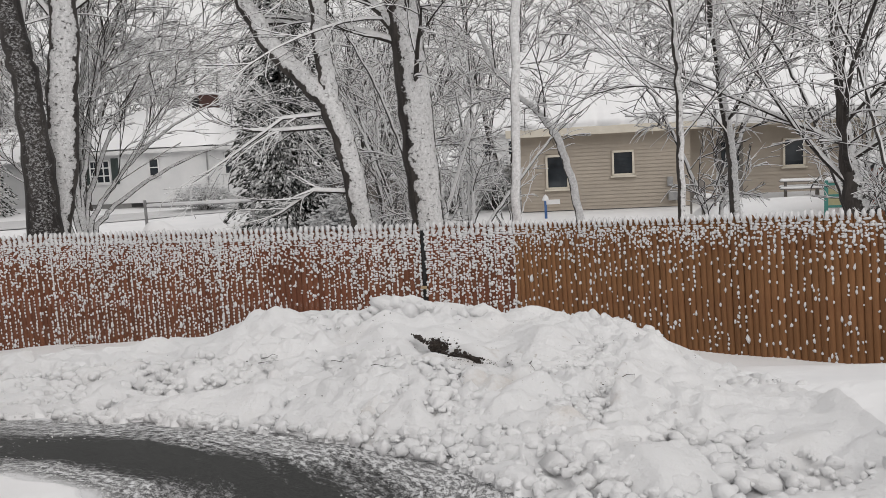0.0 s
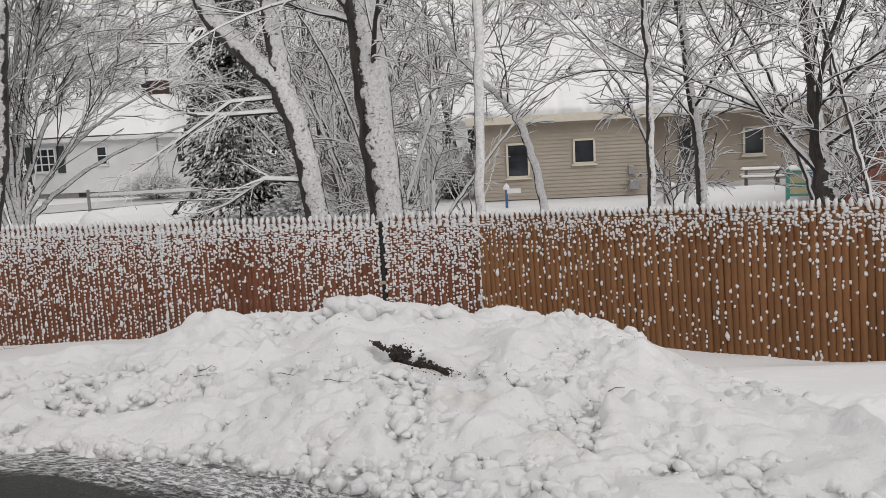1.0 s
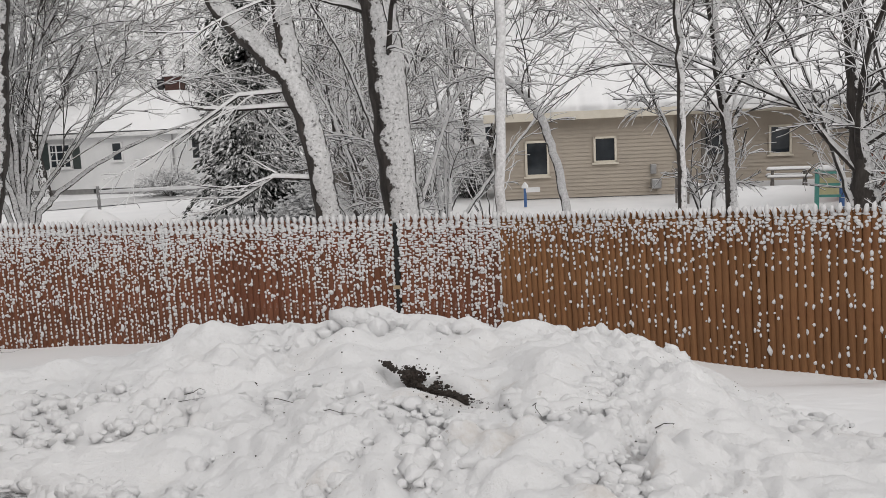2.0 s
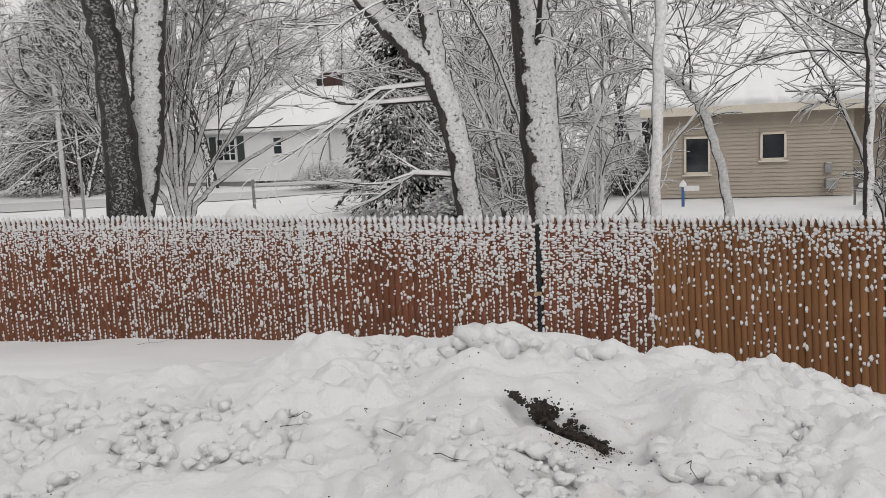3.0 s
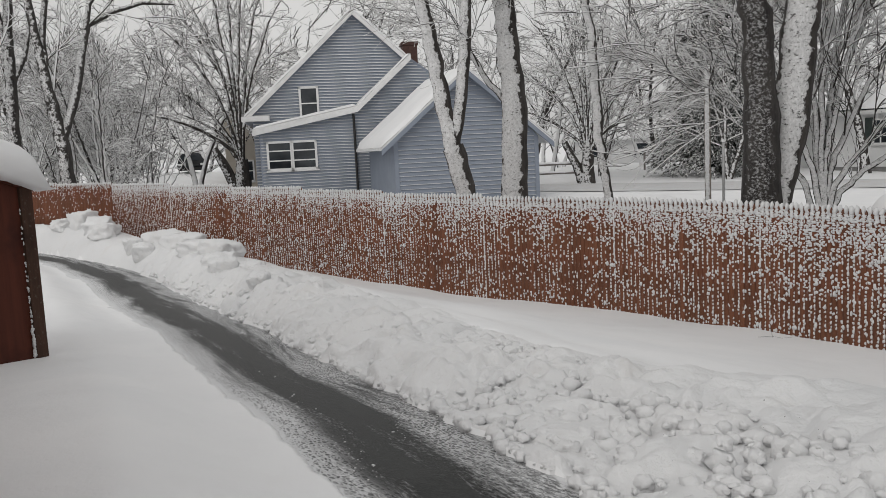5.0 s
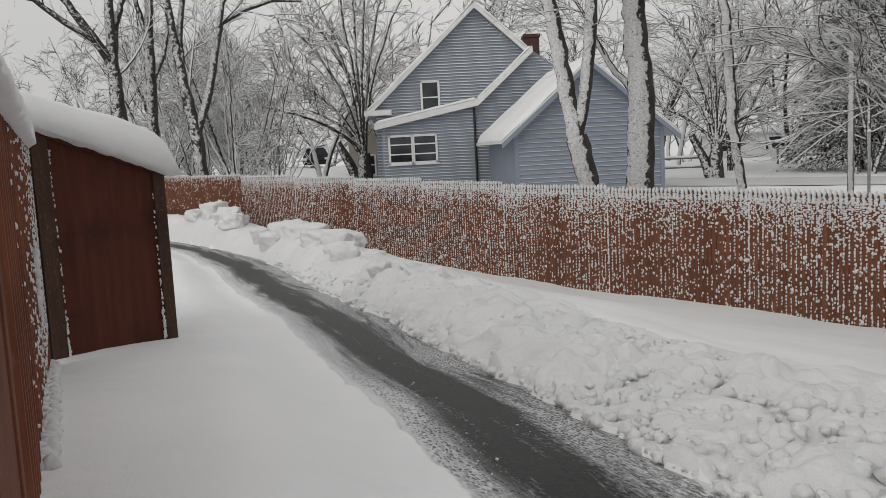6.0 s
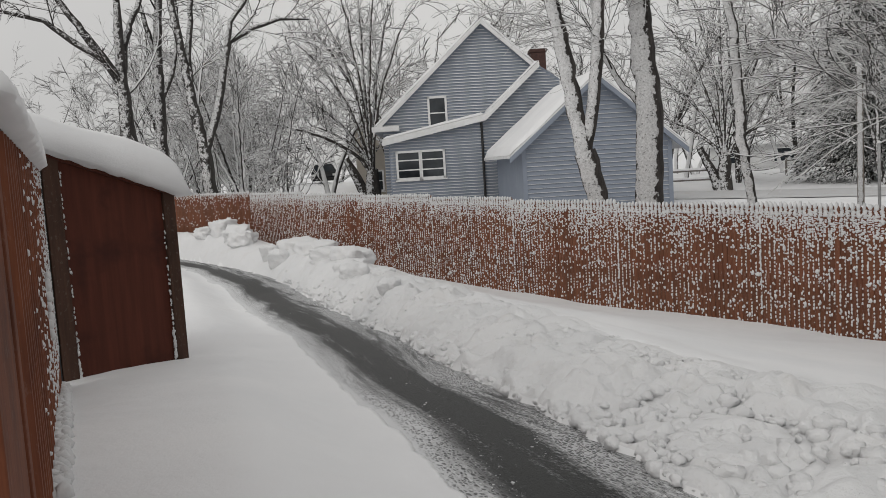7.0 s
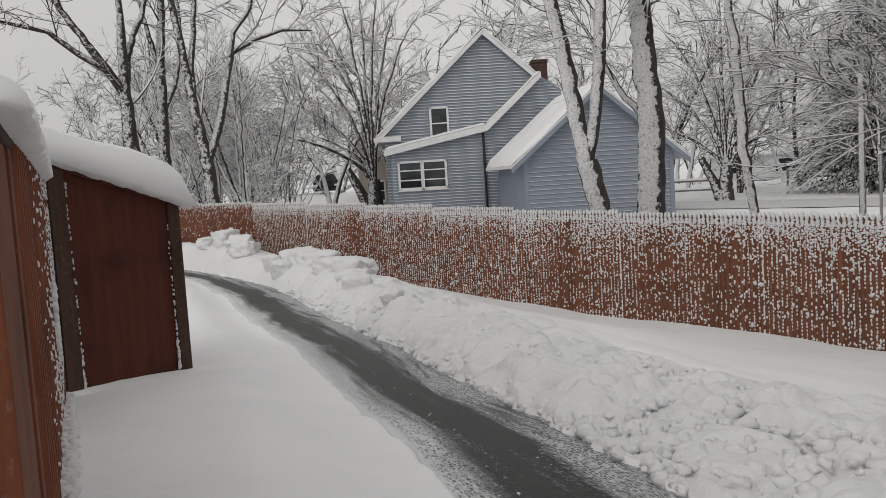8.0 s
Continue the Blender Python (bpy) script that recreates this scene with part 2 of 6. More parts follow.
def asphalt_material():
    """Wet asphalt: a clear wheel track, grey slush on both sides of it, and tyre treads printed in the thin snow along the edges."""
    m, n, l, b = nodes_of("wet_asphalt")
    c = obj_coord(n)
    at = n.new("ShaderNodeAttribute")
    at.attribute_name = "across"
    lane = n.new("ShaderNodeAttribute")
    lane.attribute_name = "lane"
    lv = lane.outputs["Vector"]

    def mul(x, y):
        return math_node(n, l, "MULTIPLY", x, y)

    def add(x, y):
        return math_node(n, l, "ADD", x, y)

    def inv(x):
        return math_node(n, l, "SUBTRACT", 1.0, x)

    drift = noise_node(n, l, 0.8, 3, 0.5, lv)
    v = add(at.outputs["Fac"], mul(math_node(n, l, "SUBTRACT", drift, 0.5), 0.22))
    grit = noise_node(n, l, 110.0, 4, 0.75, c)
    stone = ramp(n, l, grit, [(0.36, (0.008, 0.0085, 0.0085)), (0.68, (0.054, 0.056, 0.054))])
    # thin slush thickens away from the track, drawn out along the lane
    streak = noise_node(n, l, 2.4, 6, 0.62, lv, (0.30, 2.6, 1))
    crumb = noise_node(n, l, 34.0, 5, 0.8, lv, (0.7, 1.2, 1))
    off = math_node(n, l, "ABSOLUTE", math_node(n, l, "SUBTRACT", v, 0.50))
    slushy = stepped(n, l, add(add(mul(off, 1.7), mul(math_node(n, l, "SUBTRACT", streak, 0.5), 1.6)), mul(math_node(n, l, "SUBTRACT", crumb, 0.5), 1.3)), 0.26, 0.66)
    # tread blocks: dark lugs pressed through a white net
    cell = n.new("ShaderNodeTexVoronoi")
    cell.feature = "DISTANCE_TO_EDGE"
    cell.inputs["Scale"].default_value, cell.inputs["Randomness"].default_value = 1.0, 0.75
    mp = n.new("ShaderNodeMapping")
    mp.inputs["Scale"].default_value = (26.0, 52.0, 1.0)
    mp.inputs["Rotation"].default_value = (0, 0, 0.25)
    l.new(lv, mp.inputs[0])
    l.new(mp.outputs[0], cell.inputs["Vector"])
    worn = add(cell.outputs["Distance"], mul(math_node(n, l, "SUBTRACT", crumb, 0.5), 0.35))
    net = inv(stepped(n, l, worn, 0.07, 0.17))
    thick_net = inv(stepped(n, l, worn, 0.10, 0.24))
    sep = n.new("ShaderNodeSeparateXYZ")
    l.new(c, sep.inputs[0])
    straight = inv(stepped(n, l, sep.outputs["X"], -2.6, -1.2))
    near = mul(inv(stepped(n, l, v, 0.24, 0.36)), straight)
    far = mul(mul(stepped(n, l, v, 0.70, 0.78), inv(stepped(n, l, v, 0.96, 1.04))), straight)
    ragged = mul(math_node(n, l, "SUBTRACT", crumb, 0.5), 0.16)
    snowy_edge = math_node(n, l, "MAXIMUM", inv(stepped(n, l, add(v, ragged), 0.03, 0.13)), stepped(n, l, add(v, ragged), 0.98, 1.07))
    patchy = stepped(n, l, streak, 0.30, 0.52)
    broken = add(0.35, mul(stepped(n, l, crumb, 0.42, 0.54), 0.65))
    k = mul(mul(slushy, broken), inv(math_node(n, l, "MAXIMUM", mul(near, 0.7), mul(far, 0.8))))
    k = add(k, mul(near, mul(add(0.08, mul(thick_net, 0.80)), stepped(n, l, add(inv(v), mul(math_node(n, l, "SUBTRACT", streak, 0.5), 0.4)), 0.62, 0.86))))
    k = add(k, mul(far, mul(net, mul(patchy, 0.85))))
    cover = math_node(n, l, "MINIMUM", math_node(n, l, "MAXIMUM", k, snowy_edge), 1.0)
    col = mixed(n, l, mul(cover, 0.95), stone, (0.70, 0.705, 0.715))
    l.new(col, b.inputs["Base Color"])
    r = n.new("ShaderNodeMapRange")
    r.inputs["To Min"].default_value, r.inputs["To Max"].default_value = 0.42, 0.85
    b.inputs["Specular IOR Level"].default_value = 0.16
    l.new(cover, r.inputs["Value"])
    l.new(r.outputs[0], b.inputs["Roughness"])
    bumped(n, l, b, add(mul(grit, 0.3), mul(cover, 1.4)), 0.8, 0.012)
    return m


M_ASPHALT = asphalt_material()


# ---- mesh helpers ----
def mesh_from(name, verts, faces, mats, smooth=True, mat_index=None):
    me = bpy.data.meshes.new(name)
    verts = np.asarray(verts, np.float32)
    me.vertices.add(len(verts))
    me.vertices.foreach_set("co", verts.ravel())
    faces = np.asarray(faces, np.int32)
    k = faces.shape[1]
    me.loops.add(faces.size)
    me.loops.foreach_set("vertex_index", faces.ravel())
    me.polygons.add(len(faces))
    me.polygons.foreach_set("loop_start", np.arange(0, faces.size, k, dtype=np.int32))
    me.polygons.foreach_set("loop_total", np.full(len(faces), k, np.int32))
    me.polygons.foreach_set("use_smooth", np.full(len(faces), smooth, bool))
    if mat_index is not None:
        me.polygons.foreach_set("material_index", np.asarray(mat_index, np.int32))
    for m in mats if isinstance(mats, (list, tuple)) else [mats]:
        me.materials.append(m)
    me.update(calc_edges=True)
    return me


def part(name, bm, material=None, parent=None, label="", smooth=False):
    """Links a bmesh (or a mesh) as one object under a thing or a part."""
    if isinstance(bm, bmesh.types.BMesh):
        me = bpy.data.meshes.new(name)
        bmesh.ops.recalc_face_normals(bm, faces=bm.faces)
        bm.to_mesh(me)
        bm.free()
        me.materials.append(material)
        if smooth:
            me.polygons.foreach_set("use_smooth", [True] * len(me.polygons))
    else:
        me = bm
    ob = new(name, me)
    if parent is not None:
        ob.parent = parent
    if label:
        tagged(ob, label)
    return ob


def thing(name, m, label, category, group="", kind=""):
    ob = new(name)
    ob.empty_display_size = 0.2
    ob.matrix_world = m
    return tagged(ob, label, category, group, kind)


def box(bm, lo, hi, bevel=0.0):
    r = bmesh.ops.create_cube(bm, size=1.0)
    vs = r["verts"]
    for v in vs:
        v.co = Vector([(a + b) / 2 + c * (b - a) for a, b, c in zip(lo, hi, v.co)])
    if bevel:
        es = list({e for v in vs for e in v.link_edges})
        bmesh.ops.bevel(bm, geom=es, offset=bevel, segments=2, affect="EDGES", profile=0.5)
    return bm


def boxes(*spans, bevel=0.0):
    bm = bmesh.new()
    for lo, hi in spans:
        box(bm, lo, hi, bevel)
    return bm


def prism(outline, y0, y1):
    """An outline in x and z, extruded from y0 to y1."""
    bm = bmesh.new()
    a = [bm.verts.new((x, y0, z)) for x, z in outline]
    b = [bm.verts.new((x, y1, z)) for x, z in outline]
    bm.faces.new(a)
    bm.faces.new(b[::-1])
    for i in range(len(a)):
        j = (i + 1) % len(a)
        bm.faces.new((a[i], b[i], b[j], a[j]))
    return bm


def tubes(paths, sides, ring_phase=0.0, ridge=0.0):
    """Tapered tubes along paths of (x, y, z, r); arrays of vertices and quads. ridge: how far snow builds up their upper side."""
    V, F = [], []
    off = 0
    ang = np.arange(sides) / sides * 2 * np.pi + ring_phase
    ca, sa = np.cos(ang), np.sin(ang)
    for p in paths:
        p = np.asarray(p, float)
        k = len(p)
        d = np.empty((k, 3))
        d[1:-1] = p[2:, :3] - p[:-2, :3]
        d[0], d[-1] = p[1, :3] - p[0, :3], p[-1, :3] - p[-2, :3]
        d /= np.linalg.norm(d, axis=1)[:, None] + 1e-9
        ref = np.array([1.0, 0, 0]) if abs(d[0, 0]) < 0.8 else np.array([0, 1.0, 0])
        u = np.cross(d, ref)
        u /= np.linalg.norm(u, axis=1)[:, None] + 1e-9
        w = np.cross(d, u)
        ring = p[:, None, :3] + p[:, None, 3:4] * (u[:, None] * ca[None, :, None] + w[:, None] * sa[None, :, None])
        if ridge:
            ring[:, :, 2] += ridge * np.clip(ring[:, :, 2] - p[:, None, 2], 0, None)
        V.append(ring.reshape(-1, 3))
        i = np.arange((k - 1) * sides)
        r, s = i // sides, i % sides
        a = off + r * sides + s
        b = off + r * sides + (s + 1) % sides
        F.append(np.stack([a, b, b + sides, a + sides], 1))
        off += k * sides
    return np.concatenate(V), np.concatenate(F)


# ---- lie of the land ----
EDGE_FAR = [(-60, -4), (-28, 4.2), (-24, 5.1), (-21.8, 5.46), (-20, 5.72), (-18, 5.9), (-16.1, 5.98), (-14.3, 5.85), (-9.9, 4.97), (-6.9, 4.45), (-3.8, 3.73), (-2.75, 3.53), (-1.9, 3.32), (-1.1, 3.15), (-0.3, 2.9), (0.3, 2.6), (0.75, 2.15), (1.1, 1.3), (1.5, -0.5), (1.8, -9)]
EDGE_NEAR = [(-60, -5), (-28, 3.3), (-24, 4.3), (-21.2, 4.8), (-19.5, 5.0), (-17.4, 4.95), (-15.3, 4.88), (-10.4, 4.1), (-7.8, 3.77), (-5.0, 3.2), (-3.5, 2.93), (-2.4, 2.68), (-1.45, 2.52), (-0.97, 2.3), (-0.72, 1.9), (-0.68, 1.2), (-0.8, -0.5), (-1.0, -9)]
FENCE = [(-25.9, 5.35), (-23.6, 6.25), (-21.35, 7.1), (-19.0, 7.75), (-16.62, 8.31), (-14.21, 8.72), (-11.79, 9.02), (-9.37, 9.28), (-7.0, 9.55), (-4.83, 9.5), (-2.5, 8.94), (0.0, 8.41)]
CORNER = (0.965, 8.18)
FENCE_END = (6.85, 3.85)
FENCE_BASE = ([-30, -26, -20, -16, -14.3, -11.9, -9.6, -7.2, -4.8, -2.5, 0, 1, 2.4, 4, 7], [-0.4, -0.42, -0.5, -0.64, -0.77, -0.82, -0.82, -0.78, -0.69, -0.57, -0.5, -0.5, -0.46, -0.40, -0.3])
FENCE_TOP = ([-30, -23.6, -21.3, -19, -16.6, -14.2, -11.8, -9.4, 10], [1.12, 1.08, 1.04, 0.98, 0.92, 0.86, 0.80, 0.74, 0.72])
CREST_X = [-60, -30, -24, -21, -19.6, -19, -18, -17.5, -17.3, -15.7, -13.85, -12.4, -12.1, -11, -9.1, -8, -6, -3.2, -2.2, -1.35, -1.0, -0.56, -0.28, 0.0, 0.3, 0.7, 1.2, 1.7, 2.0, 2.2, 2.6, 4, 9]
CREST_Z = [-0.2, -0.1, -0.02, -0.02, -0.06, -0.18, -0.26, -0.26, -0.20, -0.14, -0.14, -0.06, -0.12, -0.06, 0.04, 0.07, 0.15, 0.28, 0.28, 0.30, 0.39, 0.41, 0.40, 0.50, 0.45, 0.38, 0.33, 0.28, 0.20, 0.12, 0.08, 0.0, -0.1]


def asphalt_z(x):
    return np.interp(x, [-60, -26, -20, -14, -8, -2, 10], [-0.62, -0.6, -0.6, -0.6, -0.22, 0.26, 0.26])


def side_distance(px, py, line):
    """Signed distance to a polyline; positive to its left as one goes along it."""
    best = np.full(px.shape, 1e9)
    sign = np.ones(px.shape)
    for (x0, y0), (x1, y1) in zip(line, line[1:]):
        dx, dy = x1 - x0, y1 - y0
        s = np.clip(((px - x0) * dx + (py - y0) * dy) / (dx * dx + dy * dy), 0, 1)
        ex, ey = px - x0 - s * dx, py - y0 - s * dy
        d = np.hypot(ex, ey)
        near = d < best - 1e-9
        best = np.where(near, d, best)
        sign = np.where(near, np.sign(dx * ey - dy * ex), sign)
    return best * np.where(sign == 0, 1, sign)


def smooth01(t):
    t = np.clip(t, 0, 1)
    return t * t * (3 - 2 * t)


FENCE_LINE = [(-60, -8)] + FENCE + [CORNER, FENCE_END, (9, 2.2), (30, -14)]


def snow_height(x, y):
    """Height of the snow, how rough it is, and how far it lies inside the cleared drive."""
    za = asphalt_z(x)
    d_far = side_distance(x, y, EDGE_FAR)
    d_near = -side_distance(x, y, EDGE_NEAR)
    ragged = 0.03 * np.sin(7.3 * x + 2.1 * y) * np.sin(5.1 * y - 3.3 * x + 1.0) + 0.014 * np.sin(17 * x + 8 * y) * np.sin(4 * x - 13 * y)
    d_far = d_far + ragged
    d_near = d_near + 0.5 * ragged
    d_fen = -side_distance(x, y, FENCE_LINE)
    base = np.interp(x, *FENCE_BASE)
    # beyond the fence: nearly level ground
    far_z = -0.62 + 0.0 * x - 0.35 * np.exp(-np.hypot(x - 4, y - 13) / 7) + 0.004 * np.clip(y - 20, 0, 60)
    far_z = np.where(x < -14, far_z + 0.02 * np.clip(-14 - x, 0, 20), far_z)
    beyond = base + (far_z - base) * smooth01(-d_fen / 7)
    # bank and mound between drive and fence
    crest = np.interp(x, CREST_X, CREST_Z)
    m = smooth01((x + 3.4) / 2.0)
    yc = (np.interp(x, [p[0] for p in EDGE_FAR[:16]], [p[1] for p in EDGE_FAR[:16]]) + 0.75) * (1 - m) + 4.75 * m
    ramp_w = 0.55 + 0.75 * np.exp(-((x + 0.6) / 0.9) ** 2)
    rise = np.clip((d_far + 0.03) / ramp_w, 0, 1)
    front = za + 0.015 + (crest - za) * (0.55 * smooth01(rise) + 0.45 * (1 - (1 - rise) ** 2))
    lean = np.where(m > 0, m * np.clip(1 - np.abs(y - 3.9) / 0.8, 0, 1) * -0.07 * np.exp(-((x - 0.1) / 0.7) ** 2), 0)
    front = front + lean
    s = np.clip(y - yc, 0, None)
    reach = np.clip(d_fen + s, 0.5, None)
    field0 = np.minimum(crest - 0.16, za + 0.16)
    field = field0 + (base - field0) * smooth01(s / reach)
    behind = front + (field - front) * smooth01(s / 1.25)
    hollow = 0.13 * np.exp(-(((x - 0.46) / 0.22) ** 2 + ((y - 3.93 + 0.9 * (x - 0.46)) / 0.12) ** 2))
    inner = behind - hollow
    # open snow to the right of the mound
    q = smooth01((x - 1.55) / 0.9)
    lawn = 0.47 - 0.255 * np.clip(y - 2.7, 0, 9)
    lawn = np.maximum(lawn, base)
    lawn = za + (lawn - za) * smooth01((d_far + 0.02) / 0.8)
    inner = inner + (lawn - inner) * q
    # side of the drive where the camera stands
    near = za + 0.015 + (np.interp(x, [-30, -10, -7.5, -6, -3.5, 2], [0.25, 0.25, 0.10, 0.13, 0.25, 0.25]) + 0.02 * np.sin(x * 1.3)) * smooth01((d_near + 0.02) / 0.8) ** 1.25
    z = np.where(d_fen < 0, beyond, inner)
    inside = (d_far < 0) & (d_near < 0)
    z = np.where((d_near >= 0) & (d_far < 0), near, z)
    z = np.where(inside, za - 0.05, z)
    bank = np.clip(d_far, 0, None)
    wild = smooth01((bank + 0.02) / 0.06) * (1 - smooth01((np.clip(y - yc + 0.1, 0, None) - 0.1) / (0.45 + 0.45 * m))) * (1 - 0.85 * q) * (d_fen > 0.3)
    wild = np.where(inside | (d_near >= 0), 0, wild)
    return z, wild, np.maximum(d_far, d_near), d_near, d_fen


def snow_sheet(xs, ys, seed):
    """A grid of snow, roughened where it was thrown up by the plough."""
    X, Y = np.meshgrid(xs, ys)
    Z, W, outside, d_near, d_fen = snow_height(X, Y)
    flat = np.stack([X.ravel(), Y.ravel()], 1)
    w = W.ravel()
    add = np.zeros(len(flat))
    vec, fractal, vor = Vector, noise.fractal, noise.voronoi
    big = np.abs(flat[:, 0]) + np.abs(flat[:, 1]) < 60
    o = outside.ravel()
    for i in np.nonzero(big)[0]:
        x, y = flat[i]
        if o[i] < -0.04:
            continue
        k = w[i]
        a = 0.030 * fractal(vec((x * 0.7, y * 0.7, seed)), 1.0, 2.0, 3)
        if k > 0.02:
            nz = noise.noise
            wx, wy = x + 0.16 * nz(vec((x * 2.3, y * 2.3, 7))), y + 0.16 * nz(vec((x * 2.3, y * 2.3, 19)))
            west = min(1.0, max(0.0, (-2.2 - x) / 2.5))
            n1, n2, n3 = nz(vec((wx * 1.6, wy * 1.6, seed))), nz(vec((wx * 3.7, wy * 3.7, seed + 9))), nz(vec((wx * 8.5, wy * 8.5, seed + 4)))
            n4 = nz(vec((wx * 15.5, wy * 15.5, seed + 2)))
            # crumbled where the plough dropped its load, smoother between
            crumbly = max(min(1.0, max(0.0, nz(vec((x * 1.1, y * 1.1, 31))) * 2.2 + 0.35)), 1.0 - min(1.0, math.hypot((x - 0.85) / 0.75, (y - 2.9) / 0.8)), west * 0.8)
            lump = 0.10 * math.sqrt(n1 * n1 + 0.010) + (0.095 + 0.05 * west) * math.sqrt(n2 * n2 + 0.003) + (0.030 + 0.048 * crumbly) * math.sqrt(n3 * n3 + 0.002) + (0.006 + 0.020 * crumbly) * math.sqrt(n4 * n4 + 0.002)
            pit = max(0.0, nz(vec((wx * 4.3, wy * 4.3, 47))) - 0.22)
            fine = (0.004 + 0.009 * crumbly) * fractal(vec((wx * 13, wy * 13, seed)), 0.6, 2.1, 4)
            a += k * (1.1 * (lump - 0.062) + fine - 0.16 * pit * (0.4 + 0.6 * crumbly))
        else:
            a += 0.004 * fractal(vec((x * 6, y * 6, seed)), 1.0, 2.0, 2)
        add[i] = a * min(1.0, max(0.0, (o[i] + 0.04) * 16))
    Z = Z + add.reshape(Z.shape)
    ny, nx = X.shape
    idx = np.arange(nx * ny).reshape(ny, nx)
    F = np.stack([idx[:-1, :-1].ravel(), idx[:-1, 1:].ravel(), idx[1:, 1:].ravel(), idx[1:, :-1].ravel()], 1)
    return np.stack([X.ravel(), Y.ravel(), Z.ravel()], 1), F, W.ravel()


def spaced(stops):
    """Grid lines: (from, to, step) stretches joined."""
    out = []
    for a, b, s in stops:
        out += list(np.arange(a, b - 1e-6, s))
    return np.array(out + [stops[-1][1]])


# grid lines are dense near the camera and grow towards the horizon
gx = np.concatenate([-np.geomspace(60, 4000, 26)[::-1], spaced([(-59, -30, 1.0), (-30, -16, 0.2), (-16, -9, 0.075), (-9, -4, 0.04), (-4, 2.6, 0.0175), (2.6, 7, 0.08), (7, 30, 0.6), (30, 60, 1.5)]), np.geomspace(62, 4000, 26)])
gy = np.concatenate([-np.geomspace(20, 4000, 26)[::-1], spaced([(-18, -2, 0.8), (-2, 1.2, 0.15), (1.2, 2.2, 0.07), (2.2, 5.2, 0.0175), (5.2, 5.4, 0.04), (5.4, 5.6, 0.05), (5.6, 9.8, 0.085), (9.8, 30, 0.5), (30, 70, 2.0)]), np.geomspace(72, 4000, 26)])
gv, gf, gw = snow_sheet(gx, gy, 1.7)
rough_face = gw[gf].mean(1) > 0.35
mid = gv[gf].mean(1)
grimy = ((mid[:, 0] - 0.75) / 0.75) ** 2 + ((mid[:, 1] - 3.2) / 0.9) ** 2 < 1 + 0.5 * np.sin(mid[:, 0] * 9) * np.cos(mid[:, 1] * 7)
ground = part("ground", mesh_from("ground", gv, gf, [M_SNOW, M_DIRTY, M_GRIMY], True, rough_face.astype(int) + (rough_face & grimy)))
tagged(ground, "deep fresh snow cover with ploughed banks over the yard", "snow ground", kind="structure")


def drive():
    """The cleared drive, a strip between its two edges, with its crossways place as an attribute."""
    ts = np.linspace(0, 1, 420) ** 1.0
    def resample(line):
        p = np.array(line, float)
        d = np.r_[0, np.cumsum(np.hypot(*np.diff(p, axis=0).T))]
        return p, d
    pa, da = resample(EDGE_NEAR)
    pb, db = resample(EDGE_FAR)
    keys = np.linspace(0, 1, len(pa))
    kb = np.linspace(0, 1, len(pb))
    a = np.stack([np.interp(ts, keys, pa[:, i]) for i in (0, 1)], 1)
    b = np.stack([np.interp(ts, kb, pb[:, i]) for i in (0, 1)], 1)
    m = 13
    V, A, L = [], [], []
    for s in range(m):
        u = -0.12 + 1.24 * s / (m - 1)
        p = a + (b - a) * u
        V.append(np.c_[p, asphalt_z(p[:, 0])])
        A.append(np.full(len(p), u))
        run = np.r_[0, np.cumsum(np.hypot(*np.diff((a + b) / 2, axis=0).T))]
        L.append(np.c_[run, u * np.minimum(np.hypot(*(b - a).T), 1.6), 0 * run])
    V, A = np.concatenate(V), np.concatenate(A)
    k = len(ts)
    i = np.arange(m * k).reshape(m, k)
    F = np.stack([i[:-1, :-1].ravel(), i[:-1, 1:].ravel(), i[1:, 1:].ravel(), i[1:, :-1].ravel()], 1)
    me = mesh_from("driveway", V, F, M_ASPHALT)
    at = me.attributes.new("across", "FLOAT", "POINT")
    at.data.foreach_set("value", A.astype(np.float32))
    ln = me.attributes.new("lane", "FLOAT_VECTOR", "POINT")
    ln.data.foreach_set("vector", np.concatenate(L).astype(np.float32).ravel())
    return me


road = part("driveway", drive())
tagged(road, "wet black asphalt drive with slush along its edges", "driveway", kind="structure")


# ---- fences ----
def picket_mesh(name, height, width, material, seed):
    """A half-round stockade picket with a pointed top, standing on z = 0, front towards -y."""
    r = random.Random(seed)
    n = 6
    w, dep = width * 0.53, 0.023
    prof = [(-w, 0.012)] + [(-w * math.cos(math.pi * i / n), -dep * math.sin(math.pi * i / n)) for i in range(n + 1)] + [(w, 0.012)]
    levels = [(0.0, 1.0), (height * 0.5, 1.0), (height - 0.07, 1.0), (height - 0.03, 0.8), (height - 0.008, 0.45), (height, 0.1)]
    V, F = [], []
    k = len(prof)
    for z, s in levels:
        for x, y in prof:
            V.append((x * s + r.uniform(-0.0015, 0.0015), y * (0.4 + 0.6 * s), z))
    for a in range(len(levels) - 1):
        for i in range(k):
            j = (i + 1) % k
            F.append((a * k + i, a * k + j, (a + 1) * k + j, (a + 1) * k + i))
    return mesh_from(name, V, F, material)


PICKET = 0.069
ICO = bmesh.new()
bmesh.ops.create_icosphere(ICO, subdivisions=1, radius=1.0)
ICO_V = np.array([v.co[:] for v in ICO.verts])
ICO_F = np.array([[v.index for v in f.verts] for f in ICO.faces])
ICO.free()


